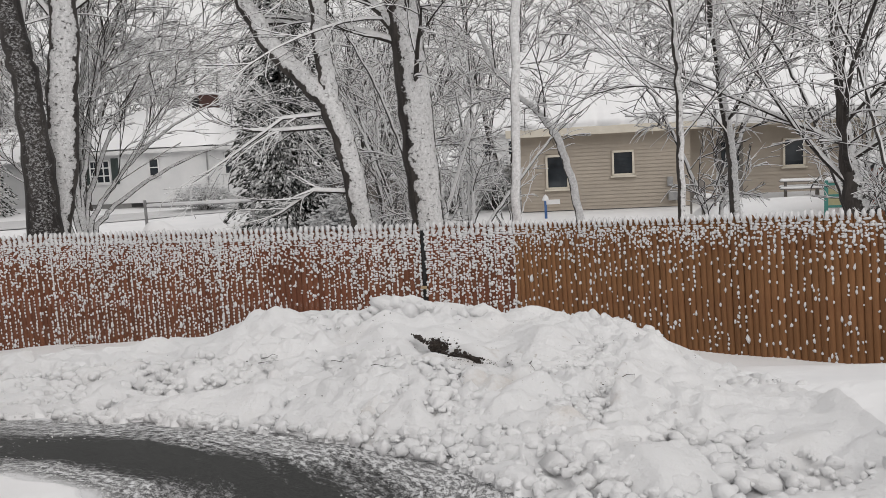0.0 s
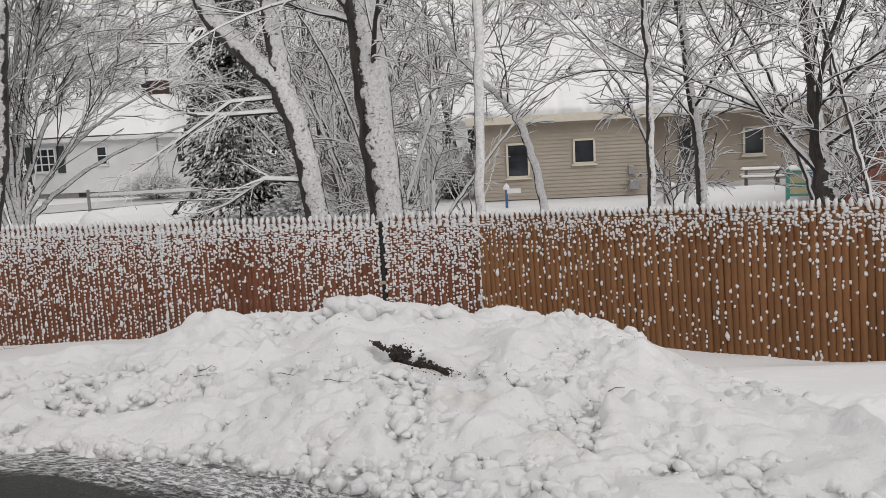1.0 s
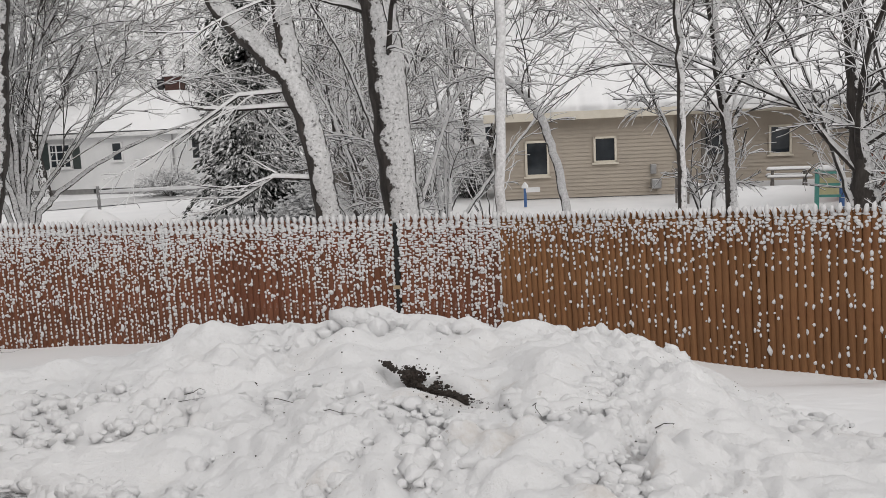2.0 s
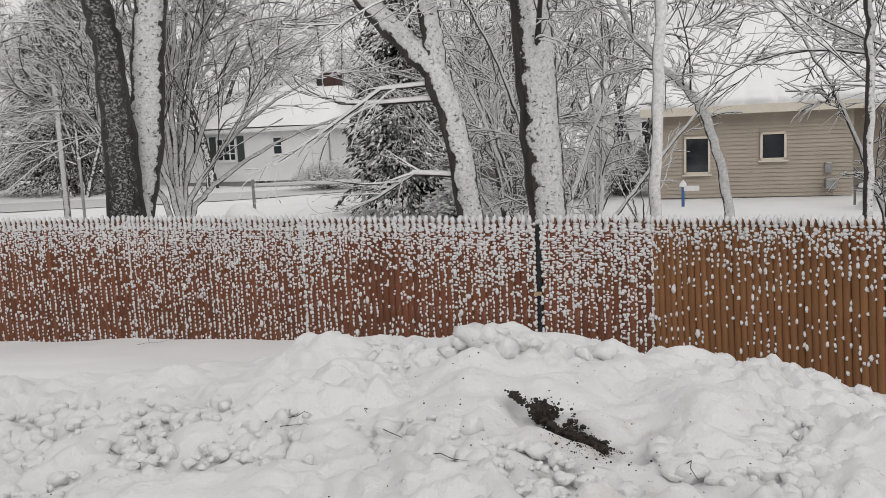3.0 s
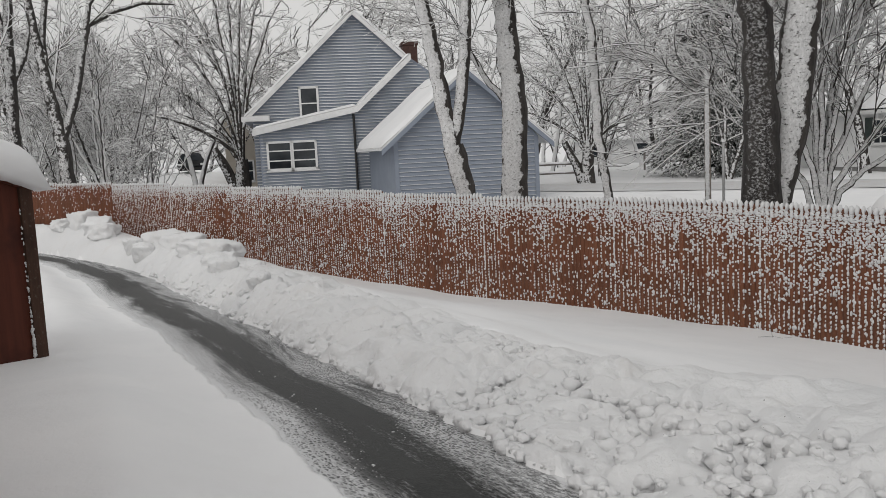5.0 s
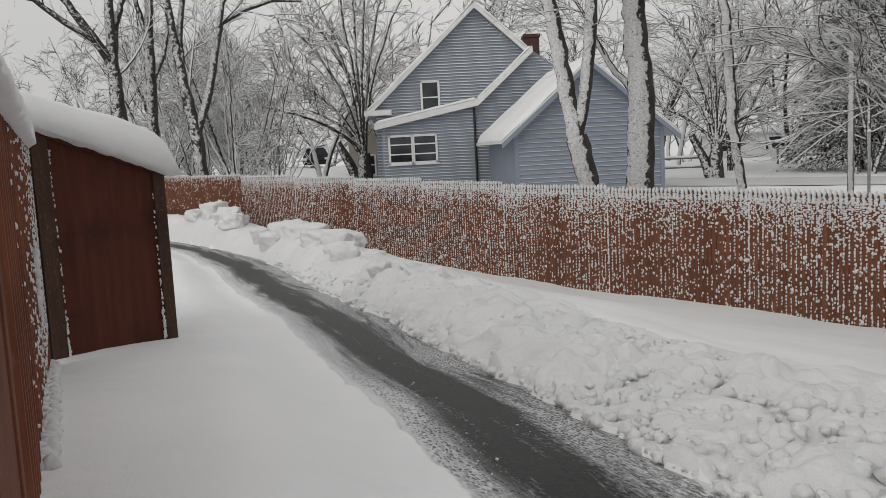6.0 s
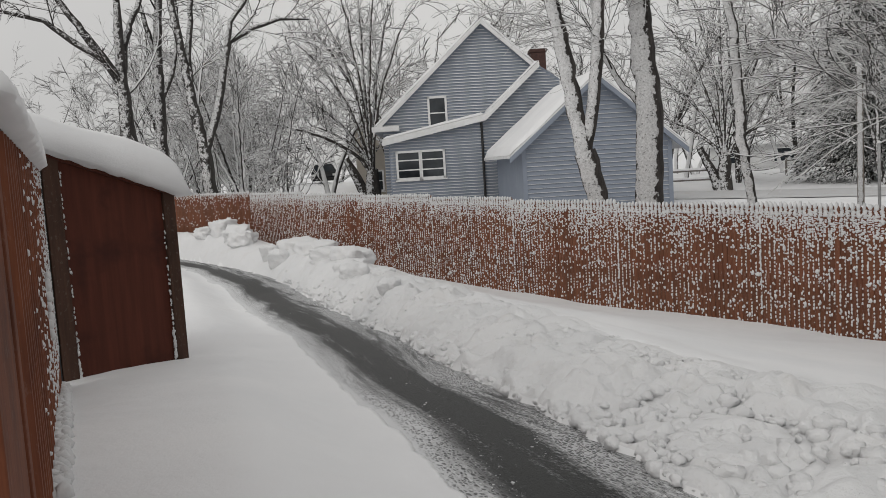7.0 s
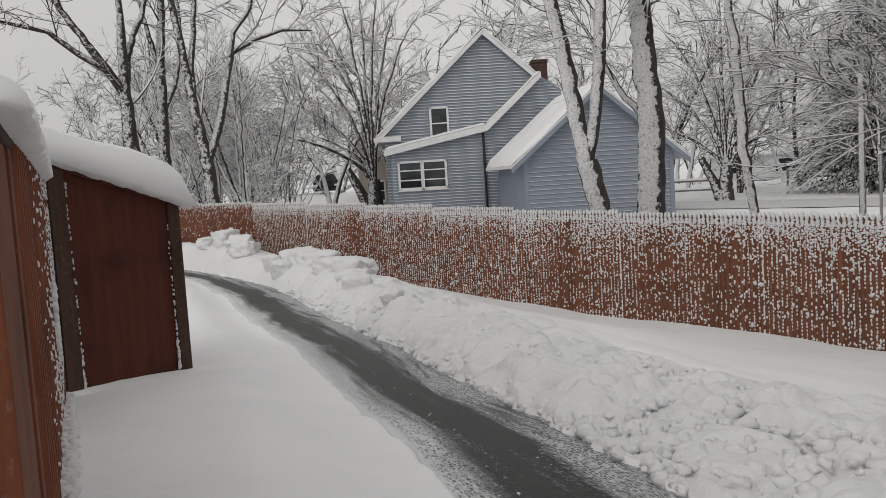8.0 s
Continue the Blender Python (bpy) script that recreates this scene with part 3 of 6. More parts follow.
def blobs(centres, sizes, seed, uneven=0.33):
    """Small lumps of snow, each a squashed uneven ball."""
    rs = np.random.RandomState(seed)
    n = len(centres)
    jit = 1 + rs.uniform(-1.1 * uneven, 0.9 * uneven, (n, len(ICO_V), 1))
    # each ball turned its own way
    q = rs.normal(0, 1, (n, 4))
    q /= np.linalg.norm(q, axis=1)[:, None]
    u, w = q[:, None, 1:], q[:, None, :1]
    base = np.broadcast_to(ICO_V[None], (n, *ICO_V.shape))
    t = 2 * np.cross(u, base)
    ball = (base + w * t + np.cross(u, t)) * jit
    V = np.asarray(centres)[:, None] + ball * np.asarray(sizes)[:, None]
    F = ICO_F[None] + (np.arange(n) * len(ICO_V))[:, None, None]
    return V.reshape(-1, 3), F.reshape(-1, 3)


def stuck_snow(count, step, top, cover, reach, lumps, seed, bare=()):
    """Wind-driven snow on one panel: pointed caps, a crust that breaks into scales further down, beads along the joints and lumps on the wood."""
    rs = np.random.RandomState(seed)
    C, S = [], []
    half = step / 2

    def clump(x, y, z, w, d, h):
        C.append((x, y, z))
        S.append((w, d, h))

    for i in range(count):
        x = (i + 0.5 - count / 2) * step
        thin = min((abs((i + 0.5) / count - q) for q in bare), default=1.0)
        own = reach * rs.uniform(0.75, 1.2) * (0.75 if thin < 0.10 else 0.9 if thin < 0.2 else 1.0)
        keep = cover * (0.55 if thin < 0.08 else 0.75 if thin < 0.18 else 1.0) * rs.uniform(0.85, 1.1)
        # the point and the shoulders under it
        tip = min(1.0, 0.70 + 0.9 * reach)
        clump(x + rs.normal(0, 0.002), -0.016, top - 0.016, half * 0.74, 0.027, (0.050 + rs.uniform(0, 0.008)) * tip)
        if reach > 0.2:
            for dz in (0.062, 0.085, 0.108):
                clump(x + rs.normal(0, 0.004), -0.018, top - dz - rs.uniform(0, 0.01), half * rs.uniform(0.78, 0.95), 0.013, 0.022)
        # crust on the face, closed above and scaly below
        z = top - 0.055
        while z > top - 1.5:
            f = (top - z) / own
            if rs.rand() < min(0.97, math.exp(-f * f) * 1.5):
                w = half * rs.uniform(0.50, 1.05) * (1.0 if f < 0.6 else 0.75)
                clump(x + rs.normal(0, 0.28) * half, -0.020, z, w, rs.uniform(0.008, 0.013), rs.uniform(0.010, 0.020))
            z -= rs.uniform(0.018, 0.030)
        # beads in the joint beside the picket
        z = top - 0.10 - rs.uniform(0, 0.02)
        while z > top - 1.75:
            f = top - z
            if rs.rand() < keep * (lumps + (0.97 - lumps) * math.exp(-((f / (2.3 * reach)) ** 2))):
                g = rs.uniform(0.7, 1.3)
                clump(x + half + rs.normal(0, 0.004), -0.012, z, 0.0135 * g, 0.017, 0.018 * g * rs.uniform(0.8, 1.4))
            z -= rs.uniform(0.036, 0.050)
        # lumps on the face, larger towards the ground
        z = top - 0.16
        while z > top - 1.75:
            f = (top - z) / 1.4
            if rs.rand() < keep * lumps * (0.12 + 0.34 * f):
                g = rs.uniform(0.6, 1.2) * (1.6 if f > 0.35 and rs.rand() < 0.18 else 1.0)
                clump(x + rs.normal(0, 0.012), -0.026, z, 0.0125 * g, 0.013 * g, (0.015 + 0.012 * rs.rand()) * g)
            z -= rs.uniform(0.05, 0.075)
    # snow packed into the joints at both ends of the panel
    for x in (-count * half, count * half):
        z = top - 0.05
        while z > top - 1.7:
            if reach > 0.22 and rs.rand() < 0.72 * min(1.0, cover) - 0.25 * (top - z):
                clump(x + rs.normal(0, 0.005), -0.018, z, rs.uniform(0.012, 0.022), 0.016, rs.uniform(0.014, 0.026))
            z -= rs.uniform(0.022, 0.034)
    V, F = blobs(C, S, seed)
    return mesh_from("stuck_snow", V, F, M_CLUMP)


def fence_panel(p0, p1, top, depth, material, seed, label, group, name="fence_panel", cover=0.9, bare=(), meshes=None, pitch=PICKET, rake=0.0, pattern=(0.26, 0.5)):
    """One panel of stockade fence between two points, with its pickets, back rails and the snow that sticks to it."""
    a, b = Vector(p0), Vector(p1)
    mid, d = (a + b) / 2, b - a
    n = max(3, round(d.length / pitch))
    pan = thing(name, Matrix.Translation((mid.x, mid.y, top - depth)) @ Matrix.Rotation(math.atan2(d.y, d.x), 4, "Z") @ Matrix.Rotation(-rake, 4, "Y"), label, "fence panel", group)
    r = random.Random(seed)
    step = d.length / n
    for i in range(n):
        ob = part("picket", meshes[r.randrange(len(meshes))], None, pan)
        ob.scale = (step / PICKET, 1, 1)
        ob.location = ((i + 0.5 - n / 2) * step, r.uniform(-0.003, 0.003), r.uniform(-0.012, 0.006))
        ob.rotation_euler = (0, r.uniform(-0.0025, 0.0025), 0)
    half = n * step / 2
    for z in (0.3, depth / 2, depth - 0.3):
        part("rail", boxes(((-half, 0.014, z - 0.035), (half, 0.052, z + 0.035)), bevel=0.004), material, pan)
    for x in (-half + 0.01, half - 0.01):
        part("back_post", boxes(((x - 0.045, 0.056, -0.2), (x + 0.045, 0.14, depth - 0.12)), bevel=0.006), material, pan)
    sn = part("stuck_snow", stuck_snow(n, step, depth, cover, *pattern, seed, bare), None, pan)
    sn["kind"] = "stuff"
    return pan


DEPTH = 1.83
PICKETS = [picket_mesh("picket", DEPTH, PICKET, M_FENCE, s) for s in range(5)]
PICKETS_R = [picket_mesh("picket", DEPTH, PICKET, M_FENCE_R, s + 20) for s in range(5)]
for i in range(len(FENCE) - 1):
    p0, p1 = FENCE[i], FENCE[i + 1]
    top = float(np.interp((p0[0] + p1[0]) / 2, *FENCE_TOP)) - 0.02
    bare = {7: (0.3, 0.75), 6: (0.5,), 10: (0.36,), 3: (0.8,)}.get(i, ())
    far = i < 2
    fence_panel(p0, (p1[0] - 0.005, p1[1]) if i < len(FENCE) - 2 else (-0.075, 8.43), top, DEPTH, M_FENCE, 40 + i,
                "reddish stockade fence panel with pointed pickets, plastered with wind-blown snow", "stockade fence panels",
                cover=0.5 if far else 0.9 if i < 6 else 1.0, pattern=(0.12, 0.3) if far else (0.30, 0.86) if i < 6 else (0.38, 0.74) if i < 9 else (0.46, 0.86), bare=bare, meshes=PICKETS)


def gate():
    """The narrow gate leaf at the corner, hung on a black steel post."""
    g = fence_panel((-0.005, 8.415), CORNER, 0.72, DEPTH, M_FENCE, 77, "narrow stockade gate leaf caked with wind-blown snow", "", "garden_gate", cover=1.1, pattern=(0.65, 0.9), meshes=PICKETS)
    part("latch", boxes(((-0.575, -0.034, 1.11), (-0.505, -0.012, 1.145)), bevel=0.004), M_STRAP, g, "small tan metal latch")
    return g


gate()
gate_post = part("gate_post", boxes(((-0.026, -0.02, 0), (0.026, 0.02, 1.75)), bevel=0.006), M_BLACK)
gate_post.location = (-0.04, 8.48, -1.1)
tagged(gate_post, "black steel gate post in the gap of the fence", "gate post")
part("post_cap", boxes(((-0.03, -0.025, 1.75), (0.03, 0.025, 1.79)), bevel=0.012), M_CLUMP, gate_post, "small cap of snow")

cx, cy = CORNER
dx, dy = FENCE_END[0] - cx, FENCE_END[1] - cy
run = math.hypot(dx, dy)
ux, uy = dx / run, dy / run
for i in range(3):
    s0, s1 = 0.0 + i * 2.46 * 0.72, (i + 1) * 2.46 * 0.72
    top = (0.745, 0.82, 0.895)[i]
    fence_panel((cx + ux * s0, cy + uy * s0), (cx + ux * s1, cy + uy * s1), top, DEPTH, M_FENCE_R, 90 + i,
                "honey-brown stockade fence panel with snow on its tips and scattered clumps", "stockade fence panels", cover=(1.0, 0.85, 1.0)[i], meshes=PICKETS_R, pitch=0.058, rake=0.042, pattern=(0.19, 0.24))


def cap_mesh(length, width, height, seed, droop=0.0, cut=14):
    """A long rounded pillow of snow with an uneven lower lip, along x from 0 to length."""
    rs = random.Random(seed)
    na, nl = 18, max(cut, int(length / 0.05))
    V, F = [], []
    for i in range(nl + 1):
        u = i / nl
        x = u * length
        end = min(1.0, (min(u, 1 - u) * length / (height * 0.9)) ** 0.5) if 0 < u < 1 else 0.0
        wob = 1 + 0.10 * noise.noise(Vector((x * 2.2, seed, 0)))
        for k in range(na):
            a = 2 * math.pi * k / na
            c, s = math.cos(a), math.sin(a)
            yy = width / 2 * abs(c) ** 0.75 * (1 if c > 0 else -1) * (0.35 + 0.65 * end)
            zz = height * (max(s, 0) ** 0.8) * wob * end if s > 0 else -0.05 * abs(s) * end * (0.6 + 0.9 * noise.noise(Vector((x * 7, k * 0.9, seed))) ** 2)
            zz -= droop * abs(c) ** 3
            V.append((x, yy + 0.012 * noise.noise(Vector((x * 5, a, seed))), zz + 0.012 * noise.noise(Vector((x * 4, a * 2, seed + 5)))))
    for i in range(nl):
        for k in range(na):
            j = (k + 1) % na
            F.append((i * na + k, i * na + j, (i + 1) * na + j, (i + 1) * na + k))
    return mesh_from("snow_cap", V, F, M_SNOW)


def near_fence():
    """The board fence beside the camera, with a thick roll of snow on its top."""
    a, b = Vector((-1.26, 1.27)), Vector((-5.95, 1.54))
    d = b - a
    n = int(d.length / 0.115)
    f = thing("board_fence", Matrix.Translation((a.x, a.y, 0.0)) @ Matrix.Rotation(math.atan2(d.y, d.x), 4, "Z"), "red-brown board fence with vertical boards under a thick roll of snow", "fence")
    r = random.Random(5)
    board = mesh_from("board", *[np.array(q) for q in ([(x, y, z) for z in (0, 1.56) for x, y in ((0.0, 0.015), (0.004, -0.015), (0.03, -0.036), (0.06, -0.036), (0.086, -0.015), (0.09, 0.015))],
                      [(i, (i + 1) % 6, 6 + (i + 1) % 6, 6 + i) for i in range(6)])], M_FENCE_L, False)
    # the camera sees the side turned to the drive, +y of the line's left
    for i in range(5, n):
        ob = part("board", board, None, f)
        ob.location = (i * 0.115 + 0.04, -r.uniform(0, 0.004), 0.0)
    part("end_panel", boxes(((0.0, -0.02, -0.2), (0.50, 0.02, 1.55)), bevel=0.004), M_FENCE_L, f, "wide flat end panel")
    part("end_post", boxes(((0.502, -0.026, -0.2), (0.60, 0.05, 1.55)), bevel=0.006), M_FENCE_L, f)
    part("top_rail", boxes(((-0.06, -0.03, 1.55), (d.length + 0.03, 0.06, 1.58)), bevel=0.005), M_SHED_TRIM, f, "dark top rail")
    for z in (0.4, 1.3):
        part("rail", boxes(((0, 0.03, z - 0.045), (d.length, 0.07, z + 0.045)), bevel=0.004), M_FENCE_L, f)
    roll = cap_mesh(d.length + 0.24, 0.25, 0.20, 3.0, 0.0)
    for v in roll.vertices:
        v.co.z *= 0.32 + 0.68 * min(1.0, v.co.x / 3.0)
    sc = part("snow_cap", roll, None, f, "thick rounded roll of snow")
    sc.location = (-0.1, 0.035, 1.585)
    rs = np.random.RandomState(8)
    C, S = [], []
    for i in range(2200):
        x = rs.uniform(1.2, d.length)
        z = 0.35 + 1.2 * rs.rand() ** 1.3
        if rs.rand() > (x / d.length) ** 2.2:
            continue
        g = 0.6 + rs.rand() * 0.9
        C.append((round(x / 0.115) * 0.115 + rs.normal(0, 0.012), -0.034, z))
        S.append((0.008 * g, 0.010, 0.011 * g))
    for i in range(9):
        C.append((d.length * 0.62 + 0.025 * i, -0.045, 0.72 + 0.035 * i + rs.normal(0, 0.02)))
        S.append((0.022, 0.02, 0.035))
    ca, sa = d.x / d.length, d.y / d.length
    for i in range(260):
        x = 1.2 + (d.length - 1.2) * rs.rand()
        y = -0.03 - 0.045 * rs.rand()
        z = float(snow_height(np.array([a.x + ca * x - sa * y]), np.array([a.y + sa * x + ca * y]))[0][0])
        g = rs.uniform(0.6, 1.3)
        C.append((x, y, z + 0.02))
        S.append((0.032 * g, 0.028 * g, 0.03 * g))
    V, F = blobs(C, S, 9, 0.2)
    s2 = part("stuck_snow", mesh_from("stuck_snow", V, F, M_CLUMP), None, f)
    s2["kind"] = "stuff"
    return f


near_fence()


def shed():
    """The small red lean-to at the end of the board fence; its front is turned to the camera."""
    a, b = Vector((-6.17, 1.53)), Vector((-6.67, 2.53))
    d = b - a
    w = d.length
    s = thing("lean_to_shed", Matrix.Translation((a.x, a.y, -0.25)) @ Matrix.Rotation(math.atan2(d.y, d.x), 4, "Z"), "small red-stained plywood lean-to shed under a thick pillow of snow", "shed")
    hl, hr, dp = 1.97, 1.59, 1.3
    part("front_wall", prism([(0.06, 0), (w - 0.06, 0), (w - 0.06, hr + 0.02), (0.06, hl)], 0.0, 0.02), M_SHED, s, "dark red plywood front")
    part("side_wall", boxes(((w - 0.02, 0.02, 0), (w, dp, hr)), bevel=0.003), M_SHED, s)
    part("side_wall", boxes(((0.0, 0.02, 0), (0.02, dp, hl)), bevel=0.003), M_SHED, s)
    part("back_wall", prism([(0.02, 0), (w - 0.02, 0), (w - 0.02, hr), (0.02, hl)], dp - 0.02, dp), M_SHED, s)
    part("corner_post", boxes(((0.07, -0.03, 0), (0.19, 0.02, hl - 0.02)), bevel=0.006), M_SHED_TRIM, s)
    part("edge_board", boxes(((-0.02, -0.02, 0), (0.066, 0.018, hl - 0.02)), bevel=0.006), M_BLACK, s, "black edge board")
    part("snow_strip", boxes(((0.042, -0.030, 0.5), (0.052, -0.021, hl - 0.45)), bevel=0.003), M_CLUMP, s, "line of snow stuck in the joint")
    part("corner_post", boxes(((w - 0.09, -0.03, 0), (w + 0.015, 0.02, hr)), bevel=0.006), M_SHED_TRIM, s)
    part("top_trim", prism([(-0.02, hl - 0.03), (w + 0.02, hr - 0.03), (w + 0.02, hr + 0.01), (-0.02, hl + 0.01)], -0.035, -0.001), M_SHED, s)
    part("roof", prism([(-0.10, hl + 0.04), (w + 0.10, hr + 0.0), (w + 0.10, hr + 0.035), (-0.10, hl + 0.075)], -0.12, dp + 0.08), M_SHED_TRIM, s, "dark board roof")
    bm = bmesh.new()
    nx, ny = 26, 20
    grid = [[None] * (ny + 1) for _ in range(nx + 1)]
    for i in range(nx + 1):
        for j in range(ny + 1):
            u, v = i / nx, j / ny
            e = min(u, 1 - u) * (w + 0.34) / 0.20
            g = min(v, 1 - v) * (dp + 0.3) / 0.20
            q = min(1.0, math.hypot(max(0.0, 1 - e), max(0.0, 1 - g)))
            k = (1 - q ** 2.2) ** 0.46
            x = -0.17 + u * (w + 0.29)
            y = -0.18 + v * (dp + 0.32)
            z = hl + 0.06 + (hr - hl - 0.04) * (x + 0.1) / (w + 0.2) - 0.03 + (0.25 + 0.05 * u) * k + 0.03 * noise.noise(Vector((x * 2, y * 2, 4)))
            grid[i][j] = bm.verts.new((x, y, z))
    low = [[bm.verts.new((v.co.x * 0.93 + 0.03, v.co.y * 0.93 + 0.04, hl + 0.01 + (hr - hl - 0.04) * (v.co.x + 0.1) / (w + 0.2) + 0.02 * noise.noise(Vector((v.co.x * 9, v.co.y * 9, 1))))) for v in row] for row in grid]
    for i in range(nx):
        for j in range(ny):
            bm.faces.new((grid[i][j], grid[i + 1][j], grid[i + 1][j + 1], grid[i][j + 1]))
            bm.faces.new((low[i][j], low[i][j + 1], low[i + 1][j + 1], low[i + 1][j]))
    rim = [(i, 0) for i in range(nx)] + [(nx, j) for j in range(ny)] + [(i, ny) for i in range(nx, 0, -1)] + [(0, j) for j in range(ny, 0, -1)]
    for (i0, j0), (i1, j1) in zip(rim, rim[1:] + rim[:1]):
        bm.faces.new((low[i0][j0], low[i1][j1], grid[i1][j1], grid[i0][j0]))
    part("snow_cap", bm, M_SNOW, s, "thick rounded pillow of snow", True)
    rs = np.random.RandomState(4)
    C, S = [], []
    for x0, h in ((0.20, hl), (w - 0.10, hr)):
        for i in range(70):
            z = 0.28 + (h - 0.4) * rs.rand() ** 1.8
            C.append((x0 + rs.normal(0, 0.004), -0.02, z))
            g = 1.5 if z < 0.5 else 0.8
            S.append((0.008 * g, 0.008 * g, (0.010 + 0.010 * rs.rand()) * g))
    V, F = blobs(C, S, 6)
    st = part("stuck_snow", mesh_from("stuck_snow", V, F, M_CLUMP), None, s)
    st["kind"] = "stuff"
    dp_ = part("downpipe", boxes(((-0.20, 0.0, 0.2), (-0.14, 0.06, 1.75)), bevel=0.02), M_BLACK, s, "black downpipe")
    return s


shed()


# ---- trees ----
def ground_at(x, y):
    return float(snow_height(np.array([float(x)]), np.array([float(y)]))[0][0])


def wander(rng, p, d, length, r0, r1, steps, bend, lift):
    """A path from p along d that curls one way as it goes: rows of x, y, z, r."""
    out = [(*p, r0)]
    p, d = np.array(p, float), np.array(d, float)
    curl = rng.normal(0, bend, 3)
    for i in range(steps):
        d = d + curl + rng.normal(0, bend * 0.55, 3) + np.array([0, 0, lift])
        d /= np.linalg.norm(d)
        p = p + d * length / steps
        t = (i + 1) / steps
        out.append((*p, r0 + (r1 - r0) * t))
    return out


def sprout(rng, path, count, lo, hi, spread, lengths, r_share, steps, bend, lift, out, flat=1.0):
    """Branches leaving a path at an angle, turned more to the sides than up and down; each goes on into out."""
    q = np.asarray(path, float)
    k = len(q) - 1
    made = []
    for i in range(count):
        u = lo + (hi - lo) * (i + rng.rand()) / count
        s = min(int(u * k), k - 1)
        f = u * k - s
        at = q[s] + (q[s + 1] - q[s]) * f
        along = q[s + 1, :3] - q[s, :3]
        along /= np.linalg.norm(along) + 1e-9
        side = rng.normal(0, 1, 3) * np.array([1, 1, flat])
        side -= along * (side @ along)
        side /= np.linalg.norm(side) + 1e-9
        a = spread * rng.uniform(0.7, 1.3)
        d = along * math.cos(a) + side * math.sin(a)
        length = rng.uniform(*lengths) * (1.15 - 0.55 * u)
        r = min(0.045, at[3] * r_share * rng.uniform(0.8, 1.15))
        b = wander(rng, at[:3], d, length, r, max(0.0035, r * 0.3), steps, bend, lift)
        out.append(b)
        made.append(b)
    return made


def crown_of(rng, limbs, n1=9, n2=7, n3=5, reach=(1.4, 3.0), droop=-0.02, low=0.2, twig=0.005, spread=0.85):
    """Boughs, branches and twigs on a set of limbs; thick ones and thin ones apart."""
    thick, thin = [], []
    for limb in limbs:
        boughs = sprout(rng, limb, n1, low, 1.0, spread, (reach[0], reach[1] * 1.25), 0.30, 7, 0.07, 0.01, thick, 0.6)
        for b in boughs:
            mids = sprout(rng, b, n2, 0.12, 1.0, spread * 0.68, (reach[0] * 0.45, reach[1] * 0.6), 0.45, 5, 0.09, droop, thin, 0.6)
            for m in mids:
                for j in range(len(m)):
                    m[j] = (*m[j][:3], max(m[j][3], twig * 1.3))
                tw = sprout(rng, m, n3, 0.12, 1.0, spread * 0.62, (reach[0] * 0.2, reach[1] * 0.32), 0.6, 3, 0.14, droop, thin, 0.7)
                for t in tw:
                    for j in range(len(t)):
                        t[j] = (*t[j][:3], max(t[j][3] * 0.8, twig * (0.95 if j < 2 else 0.6)))
    return thick, thin


def tree(name, limbs, base, label, trunk_material, seed, crown=None, extra=(), group="", category="tree", twig_material=None, sides=12):
    """A tree: a trunk with its limbs, a wood of boughs, and a crown of twigs."""
    rng = np.random.RandomState(seed)
    t = thing(name, Matrix.Translation(base), label, category, group)
    off = np.array([*base, 0.0])
    local = [[tuple(np.array(p) - off) for p in l] for l in limbs]
    fine = []
    for l in local:
        # a little crookedness and swelling between the given bends
        q = np.array(l)
        u = np.linspace(0, len(q) - 1, (len(q) - 1) * 5 + 1)
        r = np.stack([np.interp(u, np.arange(len(q)), q[:, i]) for i in range(4)], 1)
        r[1:-1, :2] += rng.normal(0, 0.012, (len(r) - 2, 2))
        r[:, 3] *= 1 + rng.normal(0, 0.035, len(r))
        fine.append(r)
    for i, f in enumerate(fine):
        V, F = tubes([f], sides)
        part("trunk" if i == 0 else "limb", mesh_from("trunk" if i == 0 else "limb", V, F, trunk_material), None, t)
    kw = crown or {}
    thick, thin = crown_of(rng, [list(map(tuple, f)) for f in fine if len(fine) == 1 or f[-1][2] > 3.2], **kw)
    for e in extra:
        e = [tuple(np.array(p) - off) for p in e]
        thick.append(e)
        for m in sprout(rng, e, 9, 0.2, 1.0, 0.6, (0.4, 1.1), 0.5, 5, 0.1, -0.03, thin):
            sprout(rng, m, 4, 0.2, 1.0, 0.6, (0.15, 0.4), 0.6, 3, 0.14, -0.02, thin)
    if thick:
        V, F = tubes(thick, 6, ridge=0.7)
        part("bough_wood", mesh_from("boughs", V, F, M_TWIG), None, t)["kind"] = "stuff"
    if thin:
        V, F = tubes(thin, 4, ridge=1.0)
        part("crown", mesh_from("crown", V, F, twig_material or M_TWIG, False), None, t)["kind"] = "stuff"
    return t


def down_to_ground(path):
    x, y, z, r = path[0]
    x1, y1, z1, _ = path[1]
    g = ground_at(x, y) - 0.1
    k = (z - g) / max(0.2, z1 - z)
    k = min(k, 1.2)
    return [(x - (x1 - x) * k * 0.6, y - (y1 - y) * k * 0.6, g, r * 1.25)] + list(path)


def grown_up(path, top, r_end=0.05, seed=0, bend=0.08):
    """Carries a limb on upwards, past what is listed."""
    rng = np.random.RandomState(seed)
    a, b = np.array(path[-2]), np.array(path[-1])
    d = (b - a)[:3]
    d /= np.linalg.norm(d)
    d = d + np.array([0, 0, 0.4])
    d /= np.linalg.norm(d)
    more = wander(rng, b[:3], d, top - b[2], b[3], r_end, 5, bend, 0.05)
    return list(path) + more[1:]


